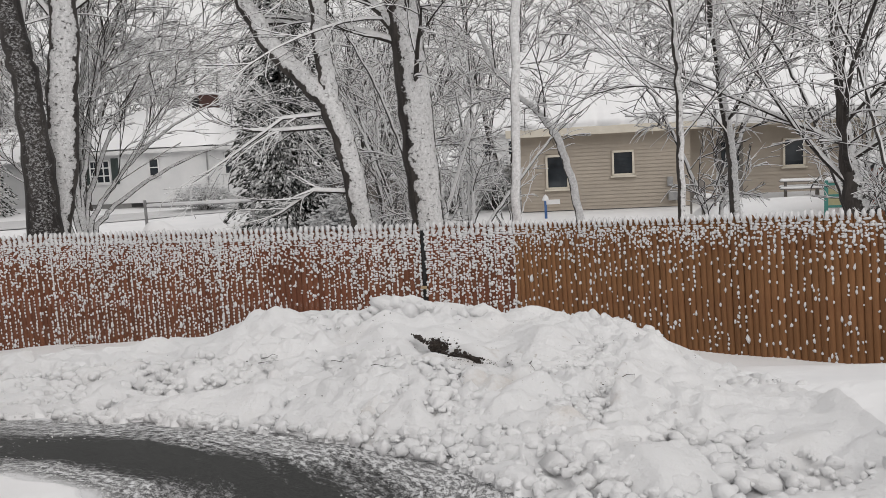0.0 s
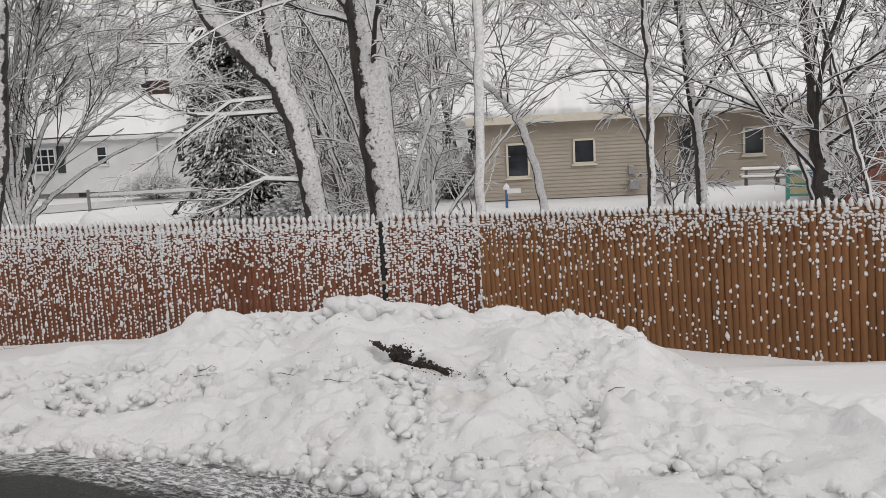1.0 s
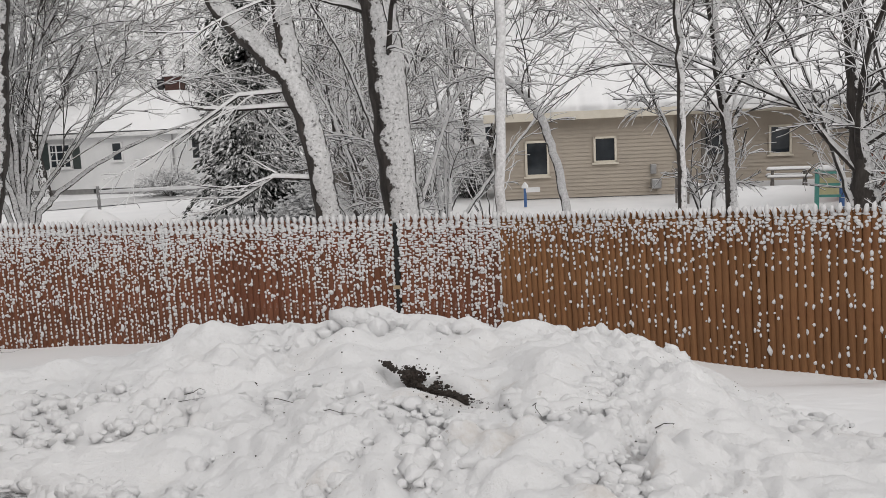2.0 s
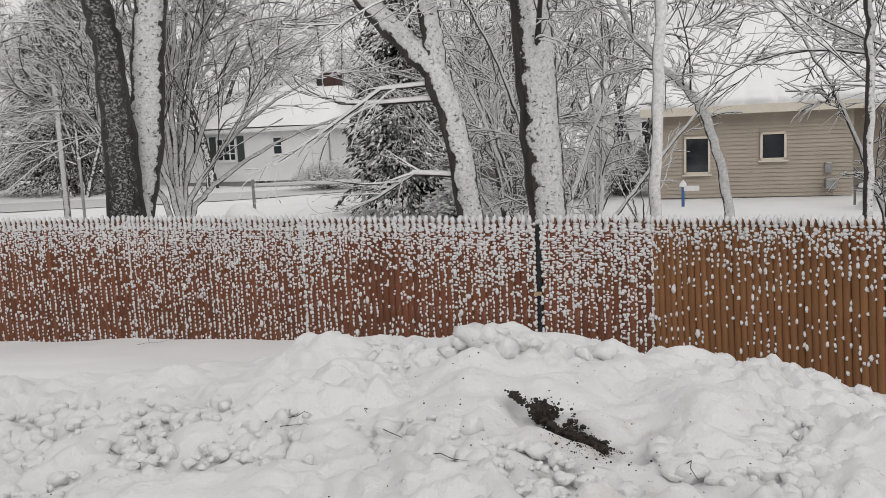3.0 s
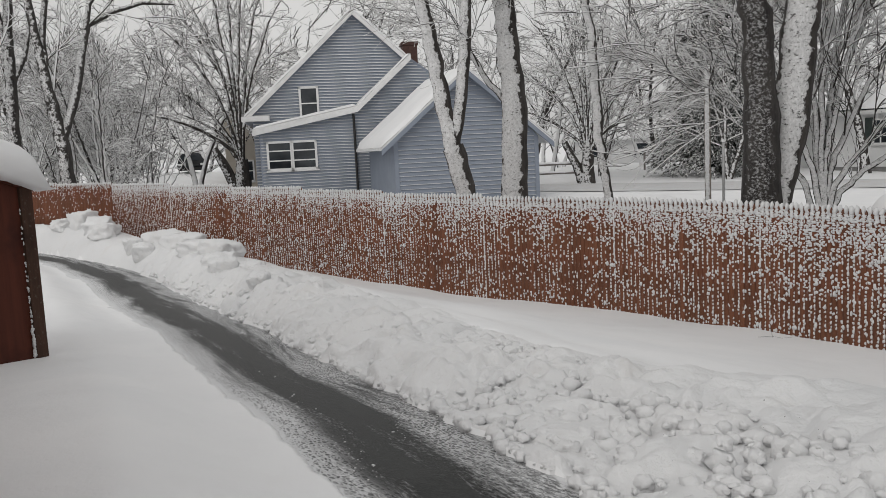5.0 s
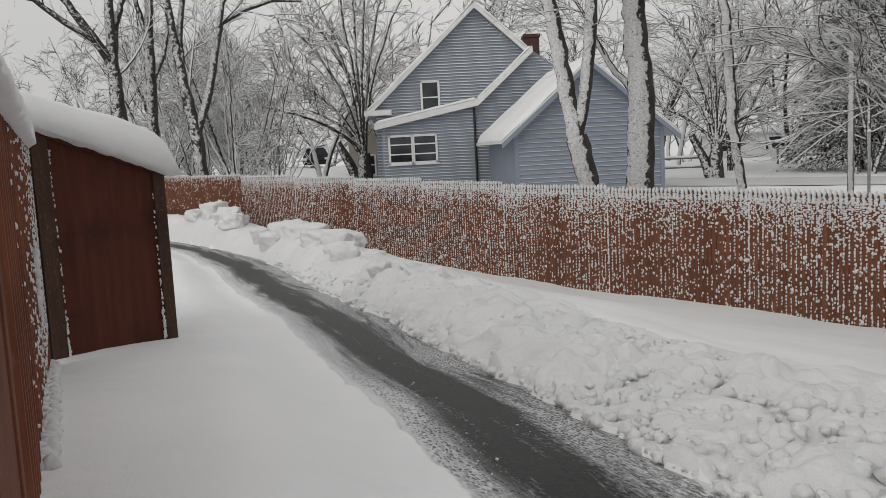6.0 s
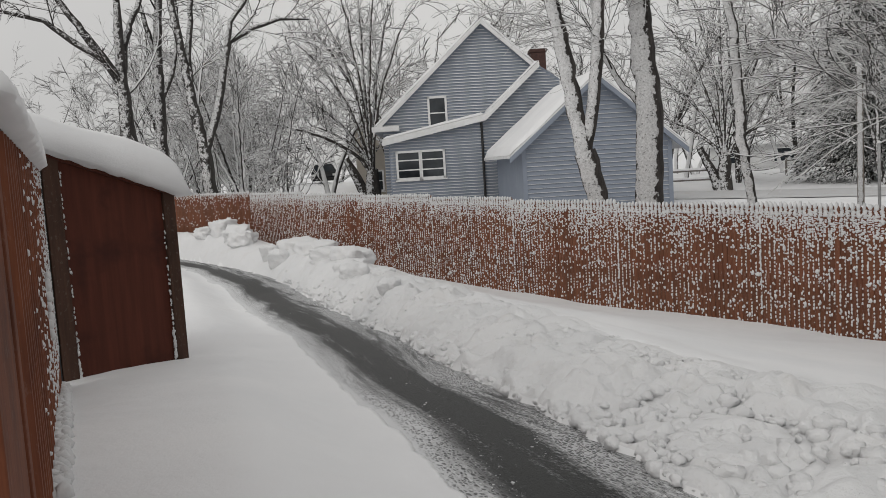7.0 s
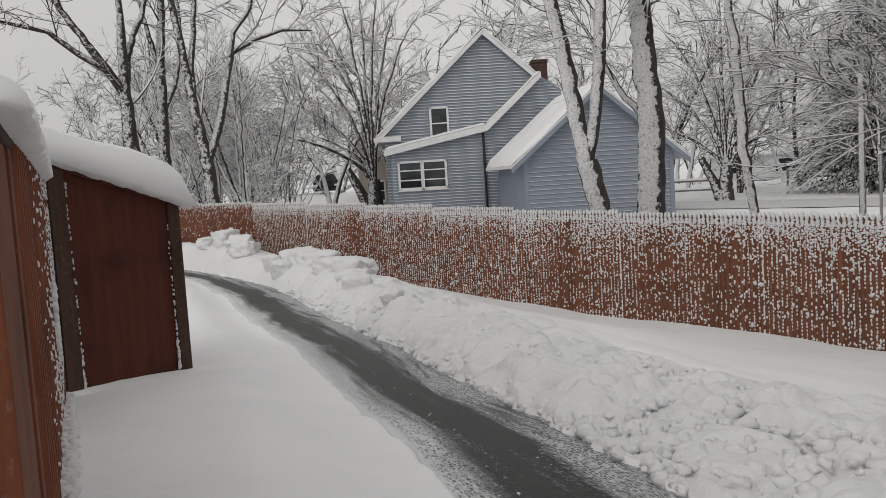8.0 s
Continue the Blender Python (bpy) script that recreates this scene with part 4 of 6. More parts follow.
SNOWY = "bare tree with wind-plastered trunk and snow-laden twigs behind the fence"
p = grown_up(down_to_ground([(-0.1, 10.4, 0.61, 0.219), (-0.19, 10.4, 2.03, 0.225), (-0.26, 10.39, 3.06, 0.22), (-0.28, 10.39, 3.49, 0.21)]), 9.5, 0.08, 1)
limb = [(-0.27, 10.39, 2.95, 0.08), (-0.55, 10.3, 3.35, 0.07), (-0.95, 10.2, 3.75, 0.055), (-1.3, 10.2, 4.4, 0.04)]
tree("broad_tree", [p, limb], (p[0][0], p[0][1], p[0][2]), "stout bare tree, one side caked white with driven snow", M_BARK_W, 11,
     dict(n1=15, n2=7, n3=5, reach=(1.1, 2.4), low=0.22))

p = down_to_ground([(-0.92, 9.91, 0.7, 0.146), (-1.06, 9.89, 1.63, 0.143), (-1.2, 9.87, 2.17, 0.15)])
pl_ = grown_up([(-1.2, 9.87, 2.17, 0.135), (-1.51, 9.81, 2.5, 0.132), (-1.82, 9.74, 2.82, 0.125), (-2.03, 9.69, 3.17, 0.115), (-2.17, 9.65, 3.48, 0.109)], 8.0, 0.05, 2)
pr = grown_up([(-1.2, 9.87, 2.12, 0.125), (-1.24, 9.86, 2.56, 0.12), (-1.28, 9.85, 3.04, 0.109), (-1.3, 9.85, 3.46, 0.102)], 8.5, 0.05, 3)
tree("forked_tree", [p, pl_, pr], p[0][:3], "leaning forked bare tree with snow along its upper side", M_BARK_W, 12,
     dict(n1=9, n2=7, n3=5, reach=(1.0, 2.2), low=0.3),
     extra=[[(-1.25, 9.85, 1.89, 0.028), (-1.82, 9.74, 1.87, 0.024), (-2.23, 9.64, 1.89, 0.018), (-2.64, 9.51, 2.04, 0.010)],
            [(-1.19, 9.87, 2.06, 0.026), (-1.81, 9.74, 2.02, 0.022), (-2.38, 9.59, 1.63, 0.016), (-2.99, 9.45, 1.25, 0.009)],
            [(-1.0, 9.9, 1.05, 0.03), (-1.5, 9.8, 1.1, 0.024), (-1.9, 9.7, 0.85, 0.016), (-2.2, 9.66, 0.72, 0.01)]])

p = grown_up(down_to_ground([(1.03, 9.32, 0.65, 0.056), (1.08, 9.32, 1.92, 0.055), (1.13, 9.32, 3.22, 0.051)]), 7.0, 0.03, 4, 0.03)
tree("slender_tree", [p], p[0][:3], "slender straight tree white with snow behind the gate", M_BARK_G, 13, dict(n1=22, n2=8, n3=6, reach=(1.0, 2.4), low=0.36))

p = down_to_ground([(2.25, 13.14, 0.27, 0.071), (2.11, 13.15, 1.0, 0.066), (1.9, 13.17, 1.66, 0.066), (1.68, 13.19, 2.0, 0.057), (1.42, 13.21, 2.24, 0.047), (1.0, 13.2, 2.7, 0.04), (0.7, 13.2, 3.4, 0.03)])
tree("leaning_tree", [p], p[0][:3], "thin crooked tree leaning over, covered in snow", M_BARK_L, 14, dict(n1=12, n2=6, n3=4, reach=(0.7, 1.6), low=0.45))

for nm, pts, seed, mat, kw in (
    ("slender_tree", [(3.16, 9.94, 0.55, 0.052), (3.15, 9.94, 1.48, 0.048), (3.14, 9.94, 2.39, 0.043), (3.09, 9.95, 3.21, 0.038)], 15, M_BARK_W, dict(n1=30, n2=9, n3=6, reach=(1.0, 2.6), low=0.22)),
    ("slender_tree", [(4.92, 13.61, 0.18, 0.086), (4.87, 13.62, 1.23, 0.081), (4.74, 13.66, 2.08, 0.076), (4.63, 13.69, 3.21, 0.071), (4.55, 13.71, 3.77, 0.071)], 16, M_BARK_W, dict(n1=28, n2=9, n3=6, reach=(1.0, 2.8), low=0.2)),
    ("slender_tree", [(5.85, 11.14, 0.33, 0.158), (5.77, 11.18, 0.96, 0.132), (5.69, 11.21, 1.74, 0.088), (5.61, 11.25, 2.67, 0.07), (5.57, 11.26, 3.29, 0.07)], 17, M_BARK, dict(n1=32, n2=9, n3=6, reach=(1.2, 3.2), low=0.15)),
):
    p = grown_up(down_to_ground(pts), 7.5, 0.03, seed, 0.05)
    tree(nm, [p], p[0][:3], SNOWY, mat, seed, kw, group="trees along the fence")

pa = grown_up(down_to_ground([(-5.13, 9.95, 0.7, 0.215), (-5.12, 9.96, 1.91, 0.186), (-5.16, 9.94, 2.7, 0.165), (-5.23, 9.89, 3.22, 0.165)]), 9.5, 0.07, 5)
pb = grown_up(down_to_ground([(-5.14, 10.3, 0.67, 0.16), (-5.02, 10.38, 1.57, 0.20), (-4.94, 10.43, 2.6, 0.20), (-4.85, 10.48, 3.27, 0.184)]), 9.5, 0.07, 6)
tree("twin_trunk_tree", [pa], pa[0][:3], "dark bare trunk flecked with snow, one of a close pair", M_BARK_D, 21, dict(n1=10, n2=7, n3=5, reach=(1.4, 3.0), low=0.4), group="pair of trunks")
tree("twin_trunk_tree", [pb], pb[0][:3], "thick bare trunk plastered white with snow, one of a close pair", M_BARK_W, 22, dict(n1=10, n2=7, n3=5, reach=(1.4, 3.0), low=0.4), group="pair of trunks")

# spreading many-stemmed maples: one by the white house, one at the corner of the blue house
def fan_tree(x, y, size, seed, way, leans, fork, material, label, kw):
    """Stems that leave a short crooked bole and arch apart like a fan spread along the direction way."""
    rng = np.random.RandomState(seed)
    g = ground_at(x, y) - 0.05
    z0 = g + fork * size
    stems = [[(x, y, g, 0.24 * size), (x + 0.04, y, g + 0.5 * fork * size, 0.19 * size), (x + 0.07, y, z0, 0.15 * size)],
             [(x - 0.10 * size, y - 0.1, g + 0.1, 0.17 * size), (x - way[0] * 0.30 * size, y - way[1] * 0.30 * size, z0 * 0.6 + g * 0.4, 0.13 * size), (x - way[0] * 0.62 * size, y - way[1] * 0.62 * size, z0 + 0.3 * size, 0.085 * size)]]
    for i, (ax, ay, h) in enumerate(leans):
        st = [(x + 0.05, y, z0 - 0.2 * size, 0.055 * size)]
        for k in range(1, 8):
            u = k / 7
            e = ax * (0.45 * u + 0.55 * u * u)
            st.append((x + size * (way[0] * e - way[1] * ay * u) + rng.normal(0, 0.03), y + size * (way[1] * e + way[0] * ay * u) + rng.normal(0, 0.03), z0 + size * h * (1.35 * u - 0.35 * u * u), size * (0.045 * (1 - u) ** 0.8 + 0.007)))
        stems.append(st)
    return tree("spreading_maple", stems, (x, y, g), label, material, seed + 1, kw, sides=9, group="spreading maples")


fan_tree(-6.35, 13.4, 1.0, 31, (0.87, 0.49), ((-2.6, 0.2, 2.6), (-1.7, -0.3, 4.0), (-0.9, 0.3, 5.0), (-0.4, -0.2, 5.6), (0.1, 0.4, 6.0), (0.5, -0.2, 5.8), (0.9, 0.3, 5.6), (1.4, -0.3, 4.8), (2.1, 0.2, 3.6), (2.9, -0.2, 2.6), (3.5, 0.1, 1.9), (1.8, 0.4, 5.4)), 0.95, M_BARK_W,
         "spreading many-stemmed bare maple covered in snow", dict(n1=10, n2=7, n3=5, reach=(0.9, 2.6), low=0.2, spread=0.6, twig=0.006))
fan_tree(-36.4, 17.0, 1.9, 35, (0.46, 0.89), ((-2.6, -0.3, 1.3), (-2.3, 0.3, 2.2), (-1.7, -0.2, 3.2), (-1.1, 0.2, 4.0), (-0.6, -0.3, 4.6), (-0.1, 0.2, 4.8), (0.4, -0.2, 4.8), (0.9, 0.3, 4.4), (1.4, -0.1, 4.0), (-1.5, 0.4, 1.2)), 0.9, M_BARK,
         "spreading dark-stemmed maple with snow-lined twigs beside the blue house", dict(n1=8, n2=6, n3=3, reach=(1.2, 3.2), low=0.25, spread=0.55, twig=0.010))
fan_tree(-25.9, 28.8, 1.55, 37, (0.72, 0.69), ((-3.0, -0.2, 1.6), (-2.4, 0.3, 2.8), (-1.6, -0.3, 3.9), (-0.8, 0.2, 4.6), (0.0, -0.2, 5.0), (0.9, 0.3, 4.6), (1.8, -0.2, 3.8), (2.7, 0.2, 2.8), (3.4, -0.3, 1.7), (2.2, 0.4, 1.2)), 0.95, M_BARK,
         "spreading dark-trunked maple over the street, its twigs lined with snow", dict(n1=8, n2=6, n3=4, reach=(1.0, 3.0), low=0.22, spread=0.6, twig=0.009))

p = grown_up(down_to_ground([(-8.96, 11.6, 0.54, 0.071), (-9.06, 11.51, 1.54, 0.085), (-9.11, 11.46, 2.92, 0.076), (-9.18, 11.4, 3.83, 0.066)]), 7.5, 0.03, 7)
tree("slender_tree", [p], p[0][:3], "slender leaning bare tree white with snow", M_BARK_W, 23, dict(n1=15, n2=7, n3=5, reach=(1.0, 2.5), low=0.42), group="trees along the fence")

p = down_to_ground([(-11.12, 10.33, 0.61, 0.176), (-11.24, 10.17, 1.5, 0.185)])
pl_ = grown_up([(-11.24, 10.17, 1.45, 0.15), (-11.33, 10.05, 2.37, 0.142), (-11.42, 9.93, 3.32, 0.13), (-11.51, 9.81, 4.08, 0.12)], 8.5, 0.05, 8)
pr = grown_up([(-11.24, 10.17, 1.45, 0.115), (-11.09, 10.35, 2.62, 0.108), (-11.03, 10.44, 4.0, 0.098)], 8.5, 0.05, 9)
tree("forked_tree", [p, pl_, pr], p[0][:3], "forked bare tree caked with snow in front of the blue house", M_BARK_W, 24, dict(n1=12, n2=8, n3=6, reach=(0.9, 2.4), low=0.32, droop=-0.04))
p = grown_up(down_to_ground([(-11.17, 11.5, 0.5, 0.258), (-11.13, 11.54, 2.13, 0.237), (-11.2, 11.47, 3.5, 0.206), (-11.22, 11.45, 4.08, 0.186)]), 9.0, 0.07, 10)
limb = [(-11.15, 11.5, 2.2, 0.07), (-11.4, 11.2, 2.6, 0.06), (-11.7, 11.0, 3.2, 0.05), (-11.8, 10.9, 4.2, 0.04)]
tree("broad_tree", [p, limb], p[0][:3], "stout dark bare tree caked with snow on its windward side", M_BARK_W, 25, dict(n1=13, n2=7, n3=5, reach=(0.9, 2.4), low=0.3))

TALL = "tall dark bare tree with forked limbs lined with snow"
for limbs, seed in (
    ([[(-27.47, 5.31, 1.36, 0.26), (-27.5, 5.1, 2.77, 0.23), (-27.5, 5.07, 3.82, 0.21), (-27.5, 5.05, 4.68, 0.18), (-27.5, 5.1, 7.5, 0.09)],
      [(-27.5, 5.06, 4.5, 0.15), (-27.4, 4.51, 5.35, 0.14), (-27.4, 4.04, 6.09, 0.11), (-27.5, 3.44, 7.02, 0.09)],
      [(-27.4, 4.5, 5.3, 0.11), (-27.5, 3.74, 5.8, 0.09), (-27.5, 3.03, 6.4, 0.075), (-27.5, 1.9, 6.64, 0.055), (-27.4, 0.8, 6.8, 0.03)],
      [(-27.5, 5.08, 4.6, 0.13), (-27.6, 5.21, 5.7, 0.11), (-27.6, 5.5, 6.51, 0.09), (-27.6, 5.79, 7.1, 0.08)]], 41),
    ([[(-25.15, 6.91, 1.1, 0.21), (-25.15, 6.92, 1.9, 0.19), (-25.15, 6.74, 3.03, 0.16), (-25.15, 6.6, 3.92, 0.15), (-25.15, 6.47, 5.03, 0.12), (-25.15, 6.24, 6.65, 0.10)],
      [(-25.15, 6.58, 4.0, 0.10), (-25.2, 6.65, 5.25, 0.09), (-25.2, 6.84, 6.67, 0.075)],
      [(-25.15, 6.9, 2.3, 0.13), (-25.1, 7.34, 3.46, 0.12), (-25.1, 7.71, 5.04, 0.105), (-25.1, 7.85, 5.49, 0.09), (-25.1, 8.58, 5.89, 0.075), (-25.1, 9.44, 6.19, 0.055), (-25.1, 10.4, 6.21, 0.03)],
      [(-25.1, 7.7, 5.0, 0.09), (-25.0, 7.9, 6.05, 0.08), (-25.0, 8.41, 6.73, 0.065)]], 42),
    ([[(-29.3, 6.36, 1.29, 0.21), (-29.3, 6.38, 2.82, 0.19), (-29.3, 6.45, 4.98, 0.17), (-29.3, 6.47, 5.86, 0.15), (-29.3, 6.67, 7.49, 0.13)],
      [(-29.3, 6.46, 5.6, 0.09), (-29.3, 6.2, 6.6, 0.08), (-29.3, 6.0, 7.6, 0.06)],
      [(-29.3, 6.42, 4.0, 0.08), (-29.2, 6.9, 5.0, 0.07), (-29.2, 7.2, 6.4, 0.055)]], 43),
):
    first = down_to_ground(limbs[0])
    ls = [grown_up(first, 13.0, 0.05, seed)] + [l if l[-1][3] < 0.05 else grown_up(l, 11.5, 0.03, seed + 5 + i) for i, l in enumerate(limbs[1:])]
    tree("tall_tree", ls, first[0][:3], TALL, M_BARK_T, seed, dict(n1=8, n2=6, n3=3, reach=(0.9, 2.6), low=0.3, twig=0.010), group="tall trees past the fence end")


def random_limbs(rng, h, stems, r, spread):
    out = []
    for i in range(stems):
        a = rng.uniform(0, 6.28)
        d = np.array([math.cos(a) * spread, math.sin(a) * spread, 1.0])
        out.append(wander(rng, (0, 0, -0.15), d / np.linalg.norm(d), h * rng.uniform(0.8, 1.1), r, r * 0.2, 8, 0.07, 0.06))
    return out


# middle-distance trees: a few shapes, set out again and again
def yard_tree(seed, h, stems, r, spread, kw, name="yard_tree"):
    rng = np.random.RandomState(seed)
    return tree(name, random_limbs(rng, h, stems, r, spread), (0, 0, 0), "bare tree with every twig lined with snow", M_BARK if r > 0.1 else M_TWIG_FAR, seed, kw, group="bare trees about the houses", twig_material=M_TWIG_FAR, sides=8)


SHAPES = [
    (yard_tree(51, 11, 1, 0.20, 0.05, dict(n1=20, n2=6, n3=3, reach=(1.6, 4.0), low=0.2, twig=0.011)), "tree"),
    (yard_tree(52, 9, 3, 0.12, 0.28, dict(n1=9, n2=6, n3=3, reach=(1.2, 3.2), low=0.2, twig=0.011)), "tree"),
    (yard_tree(53, 7, 5, 0.06, 0.45, dict(n1=7, n2=6, n3=4, reach=(0.8, 2.0), low=0.12, twig=0.009)), "tree"),
    (yard_tree(54, 3.4, 7, 0.022, 0.6, dict(n1=6, n2=5, n3=4, reach=(0.5, 1.1), low=0.08, twig=0.008), "shrub"), "shrub"),
    (yard_tree(55, 6.0, 2, 0.05, 0.12, dict(n1=14, n2=6, n3=4, reach=(0.7, 1.7), low=0.1, twig=0.008), "sapling"), "sapling"),
]
tagged(SHAPES[3][0], "leafless shrub bowed under snow", "shrub", "snowy shrubs")
tagged(SHAPES[4][0], "young bare tree with snow on each twig", "sapling", "young trees behind the fence")


def set_out(k, x, y, turn, size):
    src = SHAPES[k][0]
    m = Matrix.Translation((x, y, ground_at(x, y))) @ Matrix.Rotation(turn, 4, "Z")
    c = copy_thing(src, m)
    c.scale = (size, size, size)
    return c


R4 = random.Random(9)
# thicket between the fence and the tan house, and about the gate trunk
for x, y, k, s in ((-0.9, 15.8, 4, 1.0), (-0.3, 14.2, 4, 0.9), (-1.6, 19.0, 2, 0.9), (1.3, 20.5, 3, 1.0), (0.3, 17.5, 2, 0.8), (0.2, 22.5, 3, 1.2), (-1.0, 24.0, 2, 0.9), (-0.1, 19.8, 3, 1.3), (-1.4, 21.5, 3, 1.2),
                   (5.2, 15.6, 4, 1.0), (6.9, 13.4, 4, 1.0), (7.8, 15.8, 2, 0.9), (6.3, 10.6, 4, 0.9), (8.6, 12.6, 4, 1.0), (9.6, 15.0, 2, 1.0), (10.5, 17.5, 1, 0.8),
                   (-3.0, 27, 1, 0.9), (1.5, 31, 1, 1.0), (-1.5, 33, 0, 0.9), (-4, 38, 1, 1.1), (5, 40, 0, 1.0), (10, 38, 0, 1.0), (14, 36, 1, 1.1), (-21.5, 33, 1, 0.9), (-7.0, 46, 1, 1.2), (-13, 52, 0, 1.2), (-22, 54, 0, 1.2),
                   (-26, 46, 0, 1.1), (-17, 50, 0, 1.1), (-9, 48, 1, 1.2), (-2, 48, 0, 1.2), (20, 40, 0, 1.0), (16, 22, 1, 0.8), (13.5, 15, 2, 0.9)):
    set_out(k, x, y, R4.uniform(0, 6.28), s * R4.uniform(0.92, 1.08))
# about the blue house and along the street
for x, y, k, s in ((-34, 33, 0, 1.1), (-29, 40, 1, 1.1), (-40, 28, 0, 1.1), (-20, 42, 0, 1.0), (-36, 9.5, 2, 0.9), (-33, 8.6, 2, 0.8), (-41, 12.5, 2, 1.0), (-33.5, 4.5, 2, 0.9), (-34, 0.5, 2, 0.7), (-31, 6.8, 4, 1.0), (-47, 24, 1, 1.1), (-44, 3, 2, 1.0), (-37, 11.5, 0, 0.9), (-42, 9, 1, 1.1), (-48, 11, 0, 1.0), (-40, 20, 0, 1.1), (-33, 26, 1, 1.0), (-38, 23.5, 0, 1.2), (-29, 33, 1, 0.9), (-31.5, 9.8, 2, 1.0), (-33, 11.8, 4, 1.1), (-29.5, 9, 4, 1.0), (-18, 38, 0, 1.1), (-14, 44, 1, 1.1), (-31, 11.0, 3, 1.5), (-30.5, 7.9, 3, 1.4), (-33.5, 10.2, 2, 1.0), (-35.5, 12.0, 3, 1.6), (-32, 6.2, 2, 0.9), (-34.5, 7.4, 2, 1.0), (-36.5, 8.4, 3, 1.6), (-40, 10.5, 2, 1.1)):
    set_out(k, x, y, R4.uniform(0, 6.28), s)
# hide the patterns themselves among the far trees
for i, (x, y) in enumerate(((-30, 52), (-12, 56), (6, 47), (-16.2, 33.5), (3.2, 33))):
    SHAPES[i][0].matrix_world = Matrix.Translation((x, y, ground_at(x, y)))


# ---- far woods ----
def far_woods():
    rng = np.random.RandomState(77)
    kinds = []
    for s in range(4):
        g = np.random.RandomState(300 + s)
        limbs = random_limbs(g, 11, 1 + s % 2, 0.16, 0.15)
        thick, thin = crown_of(g, limbs, n1=11, n2=4, n3=2, reach=(1.5, 4.0), low=0.12, twig=0.026, spread=0.75)
        a = tubes(limbs, 5)
        b = tubes([q[::2] + q[-1:] for q in thick], 3)
        c = tubes([q[::2] for q in thin], 3, ridge=0.8)
        V = np.concatenate([a[0], b[0], c[0]])
        F = np.concatenate([a[1], b[1] + len(a[0]), c[1] + len(a[0]) + len(b[0])])
        kinds.append((V, F))
    VV, FF, off = [], [], 0
    n = 0
    while n < 160:
        az = rng.uniform(-0.62, 2.0)
        d = rng.uniform(46, 85)
        x, y = 0.3 - math.sin(az) * d, 1 + math.cos(az) * d
        V, F = kinds[rng.randint(4)]
        a = rng.uniform(0, 6.28)
        s = rng.uniform(0.75, 1.15) * (0.9 + 0.1 * d / 70) * (0.55 if az > 1.3 else 1.0)
        c, q = math.cos(a) * s, math.sin(a) * s
        W = np.stack([V[:, 0] * c - V[:, 1] * q + x, V[:, 0] * q + V[:, 1] * c + y, V[:, 2] * s - 0.6], 1)
        VV.append(W)
        FF.append(F + off)
        off += len(V)
        n += 1
    ob = part("far_woods", mesh_from("far_woods", np.concatenate(VV), np.concatenate(FF), M_TWIG_FAR))
    tagged(ob, "belt of distant bare woods grey-white with snow", "woods", kind="stuff")


far_woods()


def spruce(name, x, y, h, width, seed, label):
    """A drooping spruce: a trunk and tiers of sagging boughs hung with needle sprays."""
    rng = np.random.RandomState(seed)
    z0 = ground_at(x, y) - 0.05
    t = thing(name, Matrix.Translation((x, y, z0)), label, "spruce tree")
    V, F = tubes([[(0, 0, 0, 0.2), (0, 0.02, h * 0.5, 0.12), (0.02, 0, h, 0.02)]], 9)
    part("trunk", mesh_from("trunk", V, F, M_BARK), None, t)
    SV, SF = [], []
    off = 0
    tiers = int(h * 7)
    for i in range(tiers):
        u = i / tiers
        z = 0.5 + u * (h - 0.6)
        reach = width * (1 - u) ** 0.8 * (0.75 + 0.45 * rng.rand()) + 0.12
        for b in range(7):
            a = rng.uniform(0, 6.28)
            steps = max(3, int(reach / 0.16))
            for k in range(steps):
                f = (k + 0.6) / steps
                rr = reach * f
                sag = -0.45 * reach * f ** 1.8 + 0.10 * reach * math.sin(3 * f)
                for side in (-1, 0, 1):
                    aa = a + side * 0.22 * (1 - 0.4 * f) + rng.normal(0, 0.05)
                    px, py, pz = rr * math.cos(aa), rr * math.sin(aa), z + sag + rng.normal(0, 0.03)
                    ln, wd = rng.uniform(0.12, 0.26), rng.uniform(0.03, 0.06)
                    ox, oy = math.cos(aa + side * 0.5), math.sin(aa + side * 0.5)
                    dz = -rng.uniform(0.25, 0.9)
                    q = np.array([(px, py, pz), (px + ox * ln * 0.5 - oy * wd, py + oy * ln * 0.5 + ox * wd, pz + dz * ln * 0.5 - 0.02), (px + ox * ln, py + oy * ln, pz + dz * ln), (px + ox * ln * 0.5 + oy * wd, py + oy * ln * 0.5 - ox * wd, pz + dz * ln * 0.5 - 0.02), (px + ox * ln * 0.45, py + oy * ln * 0.45, pz + dz * ln * 0.35 + 0.035)])
                    SV.append(q)
                    SF.append(np.array([(0, 4, 1), (1, 4, 2), (2, 4, 3), (3, 4, 0)]) + off)
                    off += 5
    part("crown", mesh_from("crown", np.concatenate(SV), np.concatenate(SF), M_NEEDLE), None, t)
    return t


spruce("spruce", -5.2, 24.5, 9.5, 1.9, 61, "dark drooping spruce dusted with snow beside the white house")
spruce("spruce", -23.9, 35.6, 11.5, 3.4, 62, "tall dark spruce with snow along its boughs by the street")


# ---- houses ----
def span_at(outline, z):
    """Where a level line cuts a convex outline of (s, z)."""
    xs = []
    for (x0, z0), (x1, z1) in zip(outline, outline[1:] + outline[:1]):
        if (z0 - z) * (z1 - z) <= 0 and abs(z1 - z0) > 1e-6:
            xs.append(x0 + (x1 - x0) * (z - z0) / (z1 - z0))
    return (min(xs), max(xs)) if len(xs) >= 2 else None


